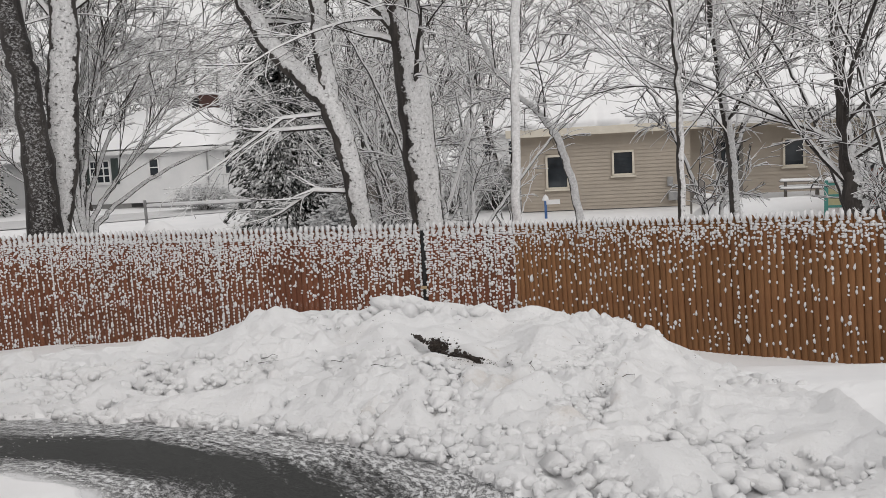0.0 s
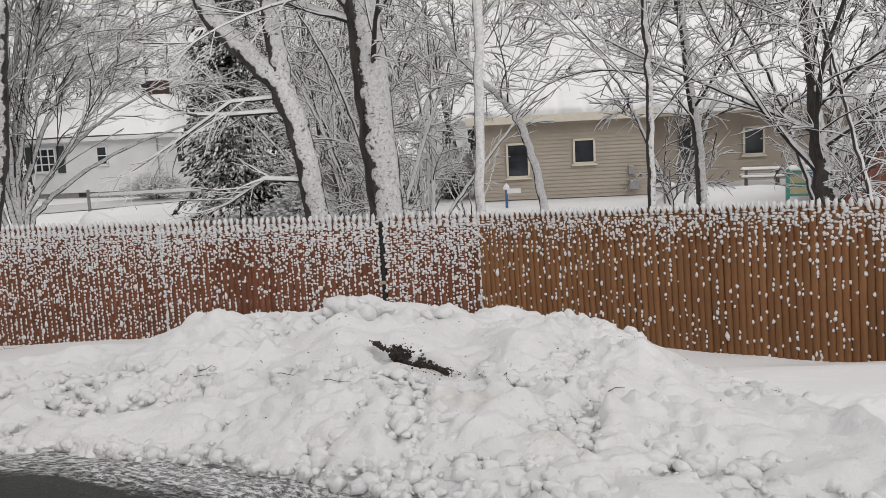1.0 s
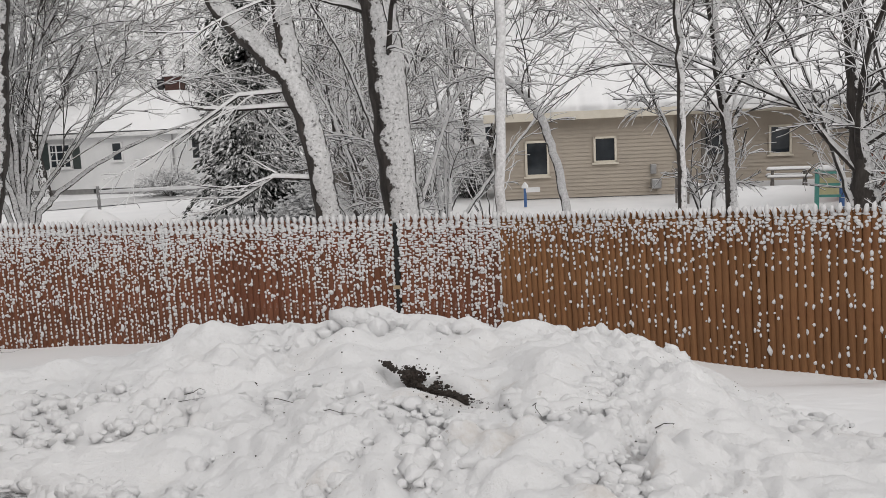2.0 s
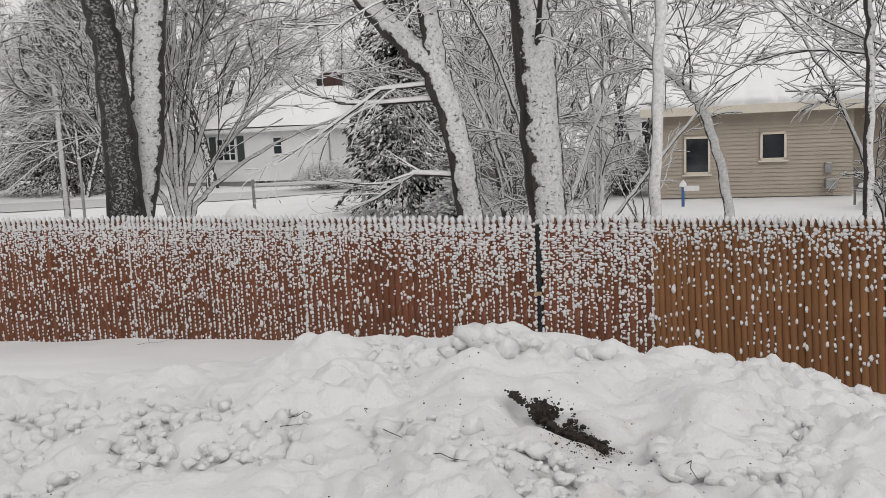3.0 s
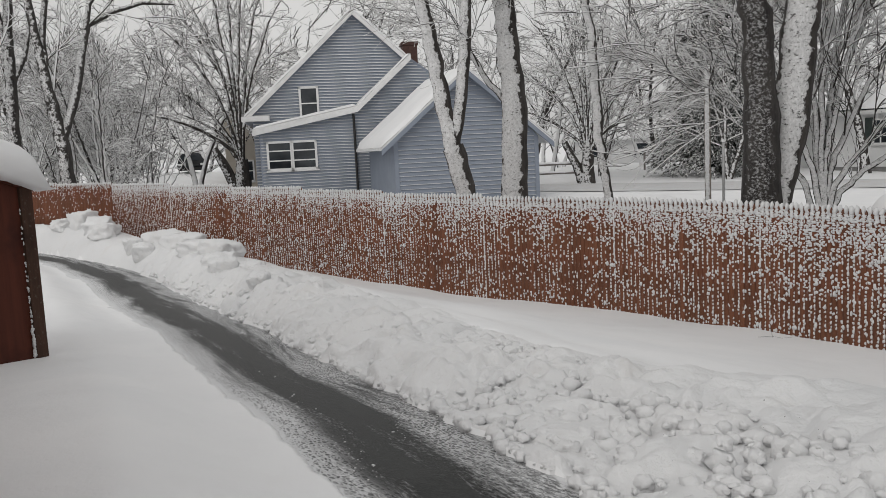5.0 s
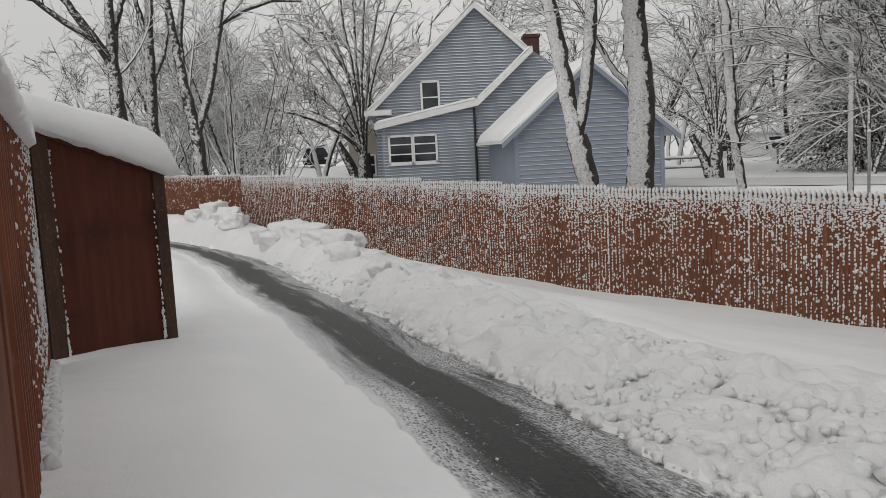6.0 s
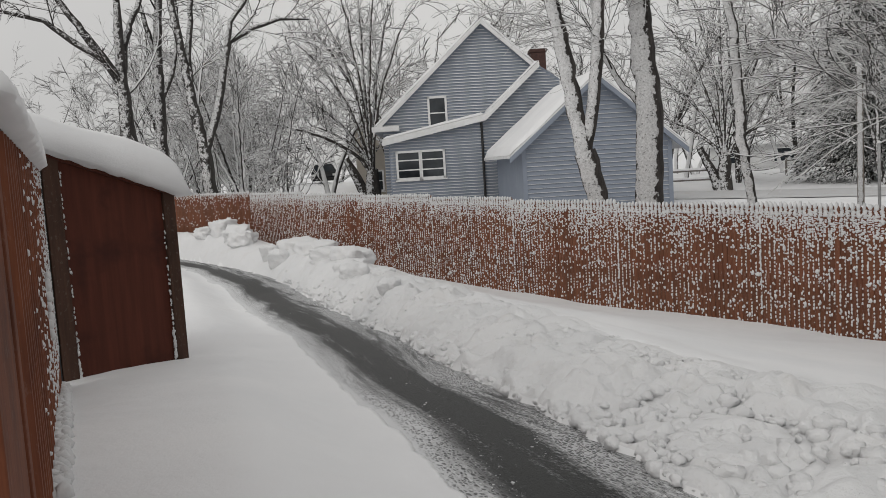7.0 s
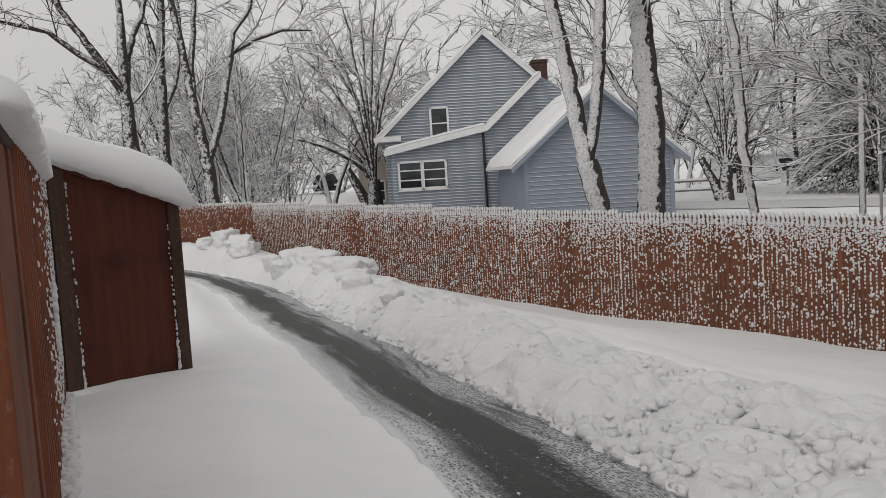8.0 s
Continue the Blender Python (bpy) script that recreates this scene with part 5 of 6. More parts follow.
def siding(name, outline, pitch, parent, material, y=0.0, snow=0.0, label="", lean=0.04):
    """A wall of lapped boards over an outline of (s, z), each board leaning out at its foot; front towards -y."""
    zs = [p[1] for p in outline]
    z, top = min(zs), max(zs)
    V, F, I = [], [], []
    while z < top - 0.02:
        a = span_at(outline, z + 0.003)
        b = span_at(outline, min(z + pitch, top - 0.003))
        if a and b:
            k = len(V)
            V += [(a[0], y - lean, z), (a[1], y - lean, z), (b[1], y - 0.004, z + pitch), (b[0], y - 0.004, z + pitch), (a[0], y, z), (a[1], y, z)]
            F += [(k, k + 1, k + 2, k + 3), (k, k + 4, k + 5, k + 1)]
            I += [0, 0]
            if snow:
                k = len(V)
                h = snow * (0.7 + 0.6 * ((k * 7) % 11) / 11)
                V += [(b[0], y - 0.046, z - 0.004), (b[1], y - 0.046, z - 0.004), (b[1], y - 0.034, z + h), (b[0], y - 0.034, z + h)]
                F += [(k, k + 1, k + 2, k + 3)]
                I += [1]
        z += pitch
    core = prism(outline, y, y + 0.14)
    w = part("wall", core, material, parent, label)
    part("siding", mesh_from(name, V, F, [material, M_CLUMP], False, I), None, w)
    return w


def window(parent, s0, s1, z0, z1, y, trim=None, rails=1, bars=0, width=0.09):
    """A window standing a little proud of its wall: frame, sill, dark panes and the rails between them."""
    fr = part("window", boxes(((s0, y - 0.07, z1 - width), (s1, y + 0.0, z1)), ((s0, y - 0.07, z0), (s1, y, z0 + width)), ((s0, y - 0.07, z0), (s0 + width, y, z1)), ((s1 - width, y - 0.07, z0), (s1, y, z1))), trim or M_TRIM, parent)
    part("sill", boxes(((s0 - 0.05, y - 0.11, z0 - 0.05), (s1 + 0.05, y, z0))), trim or M_TRIM, fr)
    part("pane", boxes(((s0 + width - 0.01, y - 0.035, z0 + width - 0.01), (s1 - width + 0.01, y - 0.02, z1 - width + 0.01))), M_GLASS, fr, "dark window glass")
    for i in range(rails):
        zz = z0 + (z1 - z0) * (i + 1) / (rails + 1)
        part("rail", boxes(((s0 + width, y - 0.055, zz - 0.025), (s1 - width, y - 0.03, zz + 0.025))), trim or M_TRIM, fr)
    for i in range(bars):
        xx = s0 + (s1 - s0) * (i + 1) / (bars + 1)
        part("mullion", boxes(((xx - 0.03, y - 0.055, z0 + width), (xx + 0.03, y - 0.03, z1 - width))), trim or M_TRIM, fr)
    return fr


def roof_slab(parent, a, b, y0, y1, thick, snow, trim, name="roof", lip=True):
    """A sloping roof from (s, z) a to b, from y0 to y1, with trim boards and a thick uneven blanket of snow."""
    (s0, z0), (s1, z1) = a, b
    r = part(name, prism([(s0, z0 - thick), (s1, z1 - thick), (s1, z1), (s0, z0)], y0, y1), trim, parent)
    nx, ny = max(8, int(math.hypot(s1 - s0, z1 - z0) / 0.16)), max(6, int((y1 - y0) / 0.22))
    V, F = [], []
    for i in range(nx + 1):
        for j in range(ny + 1):
            u, v = i / nx, j / ny
            e = min(u, 1 - u) * nx * 0.16 / 0.12
            g = min(v, 1 - v) * ny * 0.22 / 0.12
            k = min(1, e) ** 0.5 * min(1, g) ** 0.5
            x, y = s0 + (s1 - s0) * u, y0 + (y1 - y0) * v
            h = snow * k * (1 + 0.22 * noise.noise(Vector((x * 1.3, y * 1.3, 2)))) + 0.012
            V.append((x + (0.04 * noise.noise(Vector((y * 3, 1, x)))), y + 0.04 * noise.noise(Vector((x * 3, y, 5))), z0 + (z1 - z0) * u + h))
    for i in range(nx):
        for j in range(ny):
            p = i * (ny + 1) + j
            F.append((p, p + ny + 1, p + ny + 2, p + 1))
    part("roof_snow", mesh_from("roof_snow", V, F, M_SNOW), None, r, "thick blanket of snow")
    return r


def frame_at(p0, p1, z=0.0):
    d = Vector(p1) - Vector(p0)
    return Matrix.Translation((p0[0], p0[1], z)) @ Matrix.Rotation(math.atan2(d.y, d.x), 4, "Z")


def blue_house():
    h = thing("blue_house", frame_at((-31.78, 15.42), (-29.72, 19.4)), "blue clapboard house with white rakes, lean-to wing and snowy roofs", "house")
    base = -0.9
    siding("gable_wall", [(0.15, base), (8.85, base), (8.85, 3.3), (4.5, 7.25), (0.15, 3.3)], 0.125, h, M_BLUE, 0.9, 0.026, lean=0.03)
    part("side_wall", boxes(((0.15, 1.05, base), (0.3, 8.5, 3.3))), M_BLUE, h)
    part("side_wall", boxes(((8.7, 1.05, base), (8.85, 8.5, 3.3))), M_BLUE, h)
    part("back_wall", prism([(0.15, base), (8.85, base), (8.85, 3.3), (4.5, 7.25), (0.15, 3.3)], 8.5, 8.64), M_BLUE, h)
    roof_slab(h, (-0.25, 3.08), (4.5, 7.42), 0.55, 8.9, 0.12, 0.13, M_TRIM)
    roof_slab(h, (9.25, 3.08), (4.5, 7.42), 0.55, 8.9, 0.12, 0.13, M_TRIM)
    part("rake_board", prism([(-0.25, 2.86), (4.5, 7.2), (4.5, 7.36), (-0.25, 3.02)], 0.52, 0.60), M_TRIM, h, "white rake board")
    part("rake_board", prism([(9.25, 2.86), (4.5, 7.2), (4.5, 7.36), (9.25, 3.02)], 0.52, 0.60), M_TRIM, h, "white rake board")
    part("eave_return", boxes(((-0.3, 0.5, 2.98), (0.85, 0.95, 3.2)), bevel=0.02), M_TRIM, h, "white eave return")
    window(h, 2.1, 2.92, 2.95, 4.35, 0.88)
    # wing in front, low on one side and steep on the other
    siding("wing_wall", [(0.45, base), (4.35, base), (4.35, 3.30), (0.45, 2.58)], 0.125, h, M_BLUE, 0.0, 0.020, lean=0.03)
    siding("wing_wall", [(4.35, base), (7.6, base), (7.6, 4.7), (6.7, 5.35), (4.35, 3.30)], 0.125, h, M_BLUE, 0.05, 0.020, lean=0.03)
    part("side_wall", boxes(((0.45, 0.14, base), (0.59, 0.9, 2.6))), M_BLUE, h)
    roof_slab(h, (0.15, 2.62), (4.45, 3.42), -0.3, 0.9, 0.10, 0.10, M_TRIM, "wing_roof")
    roof_slab(h, (4.45, 3.42), (6.75, 5.45), -0.3, 0.9, 0.10, 0.10, M_TRIM, "wing_roof")
    part("fascia", prism([(0.15, 2.36), (4.45, 3.16), (4.45, 3.34), (0.15, 2.54)], -0.36, -0.30), M_TRIM, h, "white fascia board")
    part("fascia", prism([(4.45, 3.16), (6.75, 5.19), (6.75, 5.37), (4.45, 3.34)], -0.36, -0.30), M_TRIM, h, "white fascia board")
    window(h, 0.66, 1.70, 0.92, 2.12, -0.02, rails=2)
    window(h, 1.66, 2.70, 0.92, 2.12, -0.02, rails=2)
    part("corner_board", boxes(((0.40, -0.03, base), (0.55, 0.02, 2.4))), M_BLUE, h)
    V, F = tubes([[(4.28, -0.08, base, 0.05), (4.28, -0.08, 3.1, 0.05)]], 8)
    part("downpipe", mesh_from("downpipe", V, F, M_BLACK), None, h, "dark downpipe")
    part("chimney", boxes(((6.75, 2.3, 3.6), (7.4, 3.0, 6.1)), ((6.7, 2.25, 6.1), (7.45, 3.05, 6.25)), bevel=0.02), M_BRICK, h, "dark brick chimney")
    return h


blue_house()


def garage():
    g = thing("blue_garage", frame_at((-23.62, 17.08), (-21.63, 21.85)), "blue clapboard gabled garage with snow along each board and roof", "garage")
    b, w = -0.9, 5.17
    siding("gable_wall", [(0, b), (w, b), (w, 1.85), (w / 2, 4.1), (0, 1.85)], 0.15, g, M_BLUE, 0.0, 0.015)
    part("side_wall", boxes(((0, 0.14, b), (0.14, 5.4, 1.85))), M_BLUE, g)
    part("side_wall", boxes(((w - 0.14, 0.14, b), (w, 5.4, 1.85))), M_BLUE, g)
    part("back_wall", prism([(0, b), (w, b), (w, 1.85), (w / 2, 4.1), (0, 1.85)], 5.4, 5.54), M_BLUE, g)
    roof_slab(g, (-0.5, 1.62), (w / 2, 4.22), -0.35, 5.7, 0.10, 0.17, M_TRIM)
    roof_slab(g, (w + 0.5, 1.62), (w / 2, 4.22), -0.35, 5.7, 0.10, 0.12, M_TRIM)
    part("rake_board", prism([(-0.5, 1.36), (w / 2, 3.96), (w / 2, 4.14), (-0.5, 1.54)], -0.40, -0.33), M_BLUE, g)
    part("rake_board", prism([(w + 0.5, 1.36), (w / 2, 3.96), (w / 2, 4.14), (w + 0.5, 1.54)], -0.40, -0.33), M_BLUE, g)
    part("corner_board", boxes(((-0.03, -0.05, b), (0.12, 0.0, 1.8))), M_BLUE, g)
    part("corner_board", boxes(((w - 0.12, -0.05, b), (w + 0.03, 0.0, 1.8))), M_BLUE, g)
    return g


garage()


def white_house():
    u = Vector((-0.991, 0.136))
    c = Vector((-12.2, 38.4))
    left = c + u * 9.4
    h = thing("white_house", frame_at(left, c), "white bungalow with hipped snowy roof, dark shutters and brick chimney", "house")
    w, d, b, e = 9.4, 7.5, -0.42, 2.2
    siding("front_wall", [(0, -0.25), (w, -0.25), (w, e), (0, e)], 0.12, h, M_WHITE, 0.0, lean=0.010)
    part("foundation", boxes(((0.05, 0.05, b - 0.5), (w - 0.05, d, -0.24))), M_CONC, h, "grey foundation")
    part("vent", boxes(((5.2, 0.02, -0.44), (6.0, 0.06, -0.27))), M_BLACK, h, "dark foundation vent")
    part("side_wall", boxes(((w - 0.14, 0.14, -0.25), (w, d, e))), M_WHITE, h)
    part("side_wall", boxes(((0, 0.14, -0.25), (0.14, d, e))), M_WHITE, h)
    part("back_wall", boxes(((0.14, d - 0.14, -0.25), (w - 0.14, d, e))), M_WHITE, h)
    o = 0.35
    bm = bmesh.new()
    zt = 4.35
    lo = [bm.verts.new(p) for p in ((-o, -o, e), (w + o, -o, e), (w + o, d + o, e), (-o, d + o, e))]
    up = [bm.verts.new(p) for p in ((4.4, d / 2, zt), (w - 1.3, d / 2, zt))]
    for f in ((lo[0], lo[1], up[1], up[0]), (lo[1], lo[2], up[1]), (lo[2], lo[3], up[0], up[1]), (lo[3], lo[0], up[0])):
        bm.faces.new(f)
    bmesh.ops.subdivide_edges(bm, edges=bm.edges[:], cuts=9, use_grid_fill=True)
    for v in bm.verts:
        v.co.z += 0.14 + 0.05 * noise.noise(v.co * 1.3)
    part("roof_snow", bm, M_SNOW, h, "smooth thick snow on a hipped roof", True)
    part("fascia", boxes(((-o, -o, e - 0.10), (w + o, -o + 0.04, e + 0.08)), ((w + o - 0.04, -o + 0.04, e - 0.10), (w + o, d + o, e + 0.08)), ((-o, -o + 0.04, e - 0.02), (w + o - 0.04, d + o, e + 0.02))), M_TRIM, h)
    ch = part("chimney", boxes(((7.5, d / 2 - 0.4, 4.0), (8.25, d / 2 + 0.3, 4.95)), bevel=0.02), M_BRICK, h, "dark brick chimney")
    part("chimney_cap", boxes(((7.42, d / 2 - 0.48, 4.95), (8.33, d / 2 + 0.38, 5.05)), bevel=0.03), M_SNOW, ch, "cap of snow")
    part("flue", boxes(((7.05, d / 2 - 0.3, 4.3), (7.35, d / 2, 4.85)), bevel=0.03), M_BLACK, ch)
    def at(x):
        return (x - left.x) / 0.991
    window(h, at(-18.35), at(-17.25), 0.75, 1.88, -0.02, rails=2, bars=2, width=0.07)
    for x in (-18.75, -17.2):
        part("shutter", boxes(((at(x), -0.06, 0.7), (at(x) + 0.38, -0.02, 1.95)), bevel=0.01), M_GREEN, h, "dark grey-green shutter")
    window(h, at(-15.24), at(-14.7), 0.98, 1.85, -0.02, width=0.06)
    s = part("side_window", boxes(((w, 1.6, 0.85), (w + 0.05, 2.5, 1.95))), M_TRIM, h)
    part("pane", boxes(((w + 0.03, 1.7, 0.95), (w + 0.06, 2.4, 1.85))), M_GLASS, s, "dark window glass")
    V, F = tubes([[(w - 0.05, -0.08, -0.3, 0.035), (w - 0.05, -0.08, 2.1, 0.035)]], 6)
    part("downpipe", mesh_from("downpipe", V, F, M_METAL), None, h)
    # low wing on the far side
    part("wing_wall", boxes(((-5.2, 1.5, -0.6), (-0.02, 6.5, 2.0))), M_WHITE, h)
    roof_slab(h, (-5.5, 2.0), (-0.0, 2.0), 1.0, 4.0, 0.1, 0.2, M_TRIM, "wing_roof")
    bm = prism([(0.9, 2.0), (7.2, 2.0), (4.0, 3.7)], 0, 5.4)
    bmesh.ops.rotate(bm, verts=bm.verts, matrix=Matrix.Rotation(math.pi / 2, 3, "Z"), cent=(0, 0, 0))
    part("wing_gable", bm, M_SNOW, h, "snowy wing roof")
    return h


white_house()


def tan_house():
    h = thing("tan_house", frame_at((1.9, 26.65), (12.0, 25.55)), "long low tan clapboard house under a broad snowy roof", "house")
    b, e, w = -0.9, 1.80, 13.5
    siding("front_wall", [(0, -0.62), (5.35, -0.62), (5.35, e), (0, e)], 0.115, h, M_TAN, 0.0, lean=0.03)
    part("foundation", boxes(((0.03, 0.04, b), (5.3, 0.3, -0.6))), M_CONC, h)
    siding("front_wall", [(5.35, -0.38), (w, -0.38), (w, e), (5.35, e)], 0.115, h, M_TAN, 0.9, lean=0.03)
    part("return_wall", boxes(((5.21, 0.14, -0.38), (5.35, 0.9, e))), M_TAN, h)
    part("side_wall", boxes(((0, 0.14, -0.4), (0.14, 9, e))), M_TAN, h)
    part("back_wall", boxes(((0, 9, -0.4), (w, 9.14, e))), M_TAN, h)
    for s0, s1, z0, z1, y in ((0.82, 1.56, 0.07, 1.17, -0.02), (2.92, 3.62, 0.42, 1.22, -0.02), (8.32, 9.0, 0.42, 1.33, 0.88)):
        window(h, s0, s1, z0, z1, y, M_TANTRIM, rails=0, width=0.065)
    dr = part("door", boxes(((6.3, 0.84, -0.38), (7.1, 0.9, 1.45)), bevel=0.01), M_GREYWOOD, h, "dark panelled door")
    part("door_glass", boxes(((6.42, 0.82, 0.5), (6.98, 0.845, 1.3))), M_GLASS, dr)
    part("fascia", boxes(((-0.4, -0.5, e - 0.03), (5.5, -0.42, e + 0.22)), bevel=0.01), M_TANTRIM, h, "cream fascia and gutter")
    part("fascia", boxes(((5.5, -0.2, e - 0.03), (w + 0.4, -0.12, e + 0.20)), bevel=0.01), M_TANTRIM, h, "cream fascia and gutter")
    part("soffit", boxes(((-0.4, -0.42, e + 0.02), (w + 0.4, 0.9, e + 0.06))), M_TANTRIM, h)
    # roof: one great slope of snow that overhangs the gutter raggedly
    nx, ny = 150, 40
    V, F = [], []
    for i in range(nx + 1):
        for j in range(ny + 1):
            u, v = i / nx, j / ny
            s = -0.45 + u * (w + 0.9)
            y = -0.55 + v * 6.0
            rag = 0.22 * noise.noise(Vector((s * 1.6, 0, 9))) + 0.12 * noise.noise(Vector((s * 5.0, 0, 3)))
            yy = y + (rag * (1 - v) ** 6 if j < 8 else 0)
            z = e + 0.20 + (y + 0.55) * 0.56 + 0.22 * min(1, v * 12 + 0.35) ** 0.5 + 0.04 * noise.noise(Vector((s, y, 1)))
            V.append((s, yy, z))
    k0 = len(V)
    for i in range(nx + 1):
        s = -0.45 + i / nx * (w + 0.9)
        V.append((s, -0.46, e + 0.17))
    for i in range(nx):
        for j in range(ny):
            p = i * (ny + 1) + j
            F.append((p, p + ny + 1, p + ny + 2, p + 1))
        F.append((k0 + i, k0 + i + 1, (i + 1) * (ny + 1), i * (ny + 1)))
    r = part("roof", prism([(-0.5, e + 0.05), (5.5, e + 3.4), (5.5, e + 3.5), (-0.5, e + 0.17)], 0, w + 0.6), M_TRIM, h)
    r.matrix_basis = Matrix(((0, 1, 0, -0.3), (1, 0, 0, 0.02), (0, 0, 1, 0), (0, 0, 0, 1)))
    part("roof_snow", mesh_from("roof_snow", V, F, M_SNOW), None, h, "deep snow hanging raggedly over the gutter")
    part("gable_end", prism([(0, e), (9, e), (5.3, e + 3.3)], 0, 0.12), M_TAN, h).matrix_basis = Matrix(((0, 1, 0, 0), (1, 0, 0, 0), (0, 0, 1, 0), (0, 0, 0, 1)))
    part("meter_box", boxes(((4.62, -0.12, 0.02), (4.80, 0.0, 0.32)), bevel=0.02), M_METAL, h, "grey meter box")
    part("air_conditioner", boxes(((4.62, -0.36, -0.42), (4.92, -0.06, -0.12)), bevel=0.03), M_METAL, h, "small grey outdoor unit")
    return h


tan_house()


def small_house(name, p0, p1, e, apex, depth, material, label, wins, base=-1.0):
    h = thing(name, frame_at(p0, p1), label, "house")
    w = (Vector(p1) - Vector(p0)).length
    siding("front_wall", [(0, base), (w, base), (w, e), (0, e)], 0.14, h, material, 0.0)
    part("back_wall", boxes(((0, depth, base), (w, depth + 0.14, e))), material, h)
    for s in (0.0, w - 0.14):
        part("gable_wall", prism([(0.14, base), (depth, base), (depth, e), (depth / 2, apex - 0.1), (0.14, e)], 0, 0.14), material, h).matrix_basis = Matrix(((0, 1, 0, s), (1, 0, 0, 0), (0, 0, 1, 0), (0, 0, 0, 1)))
    for a, b in (((-0.4, e - 0.1), (depth / 2, apex)), ((depth + 0.5, e - 0.1), (depth / 2, apex))):
        r = roof_slab(h, a, b, -0.4, w + 0.4, 0.1, 0.2, M_TRIM)
        r.matrix_basis = Matrix(((0, 1, 0, 0), (1, 0, 0, 0), (0, 0, 1, 0), (0, 0, 0, 1)))
    for s0, s1, z0, z1 in wins:
        window(h, s0, s1, z0, z1, -0.02)
    return h


small_house("beige_house", (-43.9, 19.3), (-41.4, 24.2), 4.2, 5.4, 5.0, M_BEIGE, "beige rendered house partly hidden behind the blue one", ((0.7, 1.5, 0.2, 1.4), (2.6, 3.4, 0.2, 1.4)))
small_house("far_house", (-42.0, 44.5), (-33.0, 51.0), 1.7, 3.4, 7.0, M_WHITE, "low white house across the street under snow", ((1.0, 2.4, 0.3, 1.3), (4.0, 5.4, 0.3, 1.3), (7.2, 8.6, 0.3, 1.3)))
small_house("far_house", (-0.5, 46.0), (3.8, 45.6), 2.4, 4.4, 6.0, M_WHITE, "white house with snowy roof seen past the tan one", ((1.2, 1.9, 1.0, 1.9), (2.6, 3.3, 1.0, 1.9)))


def red_barn():
    b = thing("red_outbuilding", frame_at((10.4, 20.6), (13.4, 19.5)), "red-brown board outbuilding with snow on its roof", "outbuilding")
    w, e = 3.2, 0.62
    for i in range(16):
        part("board", boxes(((i * 0.2 + 0.004, -0.012, -1.2), (i * 0.2 + 0.196, 0.012, e)), bevel=0.004), M_REDBARN, b)
    part("side_wall", boxes(((0.0, 0.03, -1.2), (0.1, 3.0, e))), M_REDBARN, b)
    part("side_wall", boxes(((w - 0.1, 0.03, -1.2), (w, 3.0, e))), M_REDBARN, b)
    part("gable", prism([(0, e), (w, e), (w / 2, e + 0.9)], 0.0, 0.1), M_REDBARN, b)
    roof_slab(b, (-0.3, e - 0.15), (w / 2, e + 1.0), -0.3, 3.2, 0.08, 0.16, M_BLACK)
    roof_slab(b, (w + 0.3, e - 0.15), (w / 2, e + 1.0), -0.3, 3.2, 0.08, 0.16, M_BLACK)


red_barn()


# ---- yard things beyond the fence ----
def picnic_table(m):
    t = thing("picnic_table", m, "weathered wooden picnic table with snow on top and benches", "picnic table")
    for i in range(5):
        part("plank", boxes(((-0.9, -0.36 + i * 0.145, 0.72), (0.9, -0.225 + i * 0.145, 0.76)), bevel=0.006), M_GREYWOOD, t)
    for y in (-0.75, 0.55):
        part("bench", boxes(((-0.9, y, 0.42), (0.9, y + 0.25, 0.46)), bevel=0.006), M_GREYWOOD, t)
    for x in (-0.65, 0.65):
        part("cross_beam", boxes(((x - 0.03, -0.75, 0.36), (x + 0.03, 0.8, 0.42)), bevel=0.004), M_GREYWOOD, t)
        for s in (-1, 1):
            V, F = tubes([[(x, s * 0.62, 0.0, 0.05), (x, s * 0.22, 0.72, 0.05)]], 4)
            part("leg", mesh_from("leg", V, F, M_GREYWOOD), None, t)
    part("snow_cap", cap_mesh(1.8, 0.74, 0.10, 21).copy(), None, t, "layer of snow").location = (-0.9, 0, 0.77)
    for y in (-0.62, 0.68):
        part("snow_cap", cap_mesh(1.8, 0.27, 0.08, 22).copy(), None, t, "layer of snow").location = (-0.9, y, 0.47)
    return t


picnic_table(Matrix.Translation((9.95, 24.2, ground_at(9.95, 24.2) + 0.25)) @ Matrix.Rotation(-0.3, 4, "Z")).scale = (0.66, 0.66, 0.66)


def lawn_chair(m):
    c = thing("lawn_chair", m, "snow-covered garden chair standing by the tan house", "chair")
    part("seat", boxes(((-0.25, -0.25, 0.40), (0.25, 0.25, 0.44)), bevel=0.01), M_GREYWOOD, c)
    part("backrest", boxes(((-0.25, 0.22, 0.44), (0.25, 0.26, 0.92)), bevel=0.01), M_GREYWOOD, c)
    for x in (-0.23, 0.23):
        for y in (-0.22, 0.22):
            part("leg", boxes(((x - 0.02, y - 0.02, 0), (x + 0.02, y + 0.02, 0.4))), M_GREYWOOD, c)
        part("armrest", boxes(((x - 0.03, -0.26, 0.62), (x + 0.03, 0.24, 0.65)), bevel=0.01), M_GREYWOOD, c)
    part("snow_cap", cap_mesh(0.5, 0.46, 0.12, 31), None, c, "cushion of snow").location = (-0.25, -0.02, 0.44)


lawn_chair(Matrix.Translation((6.7, 22.6, ground_at(6.7, 22.6) + 0.1)) @ Matrix.Rotation(0.5, 4, "Z"))


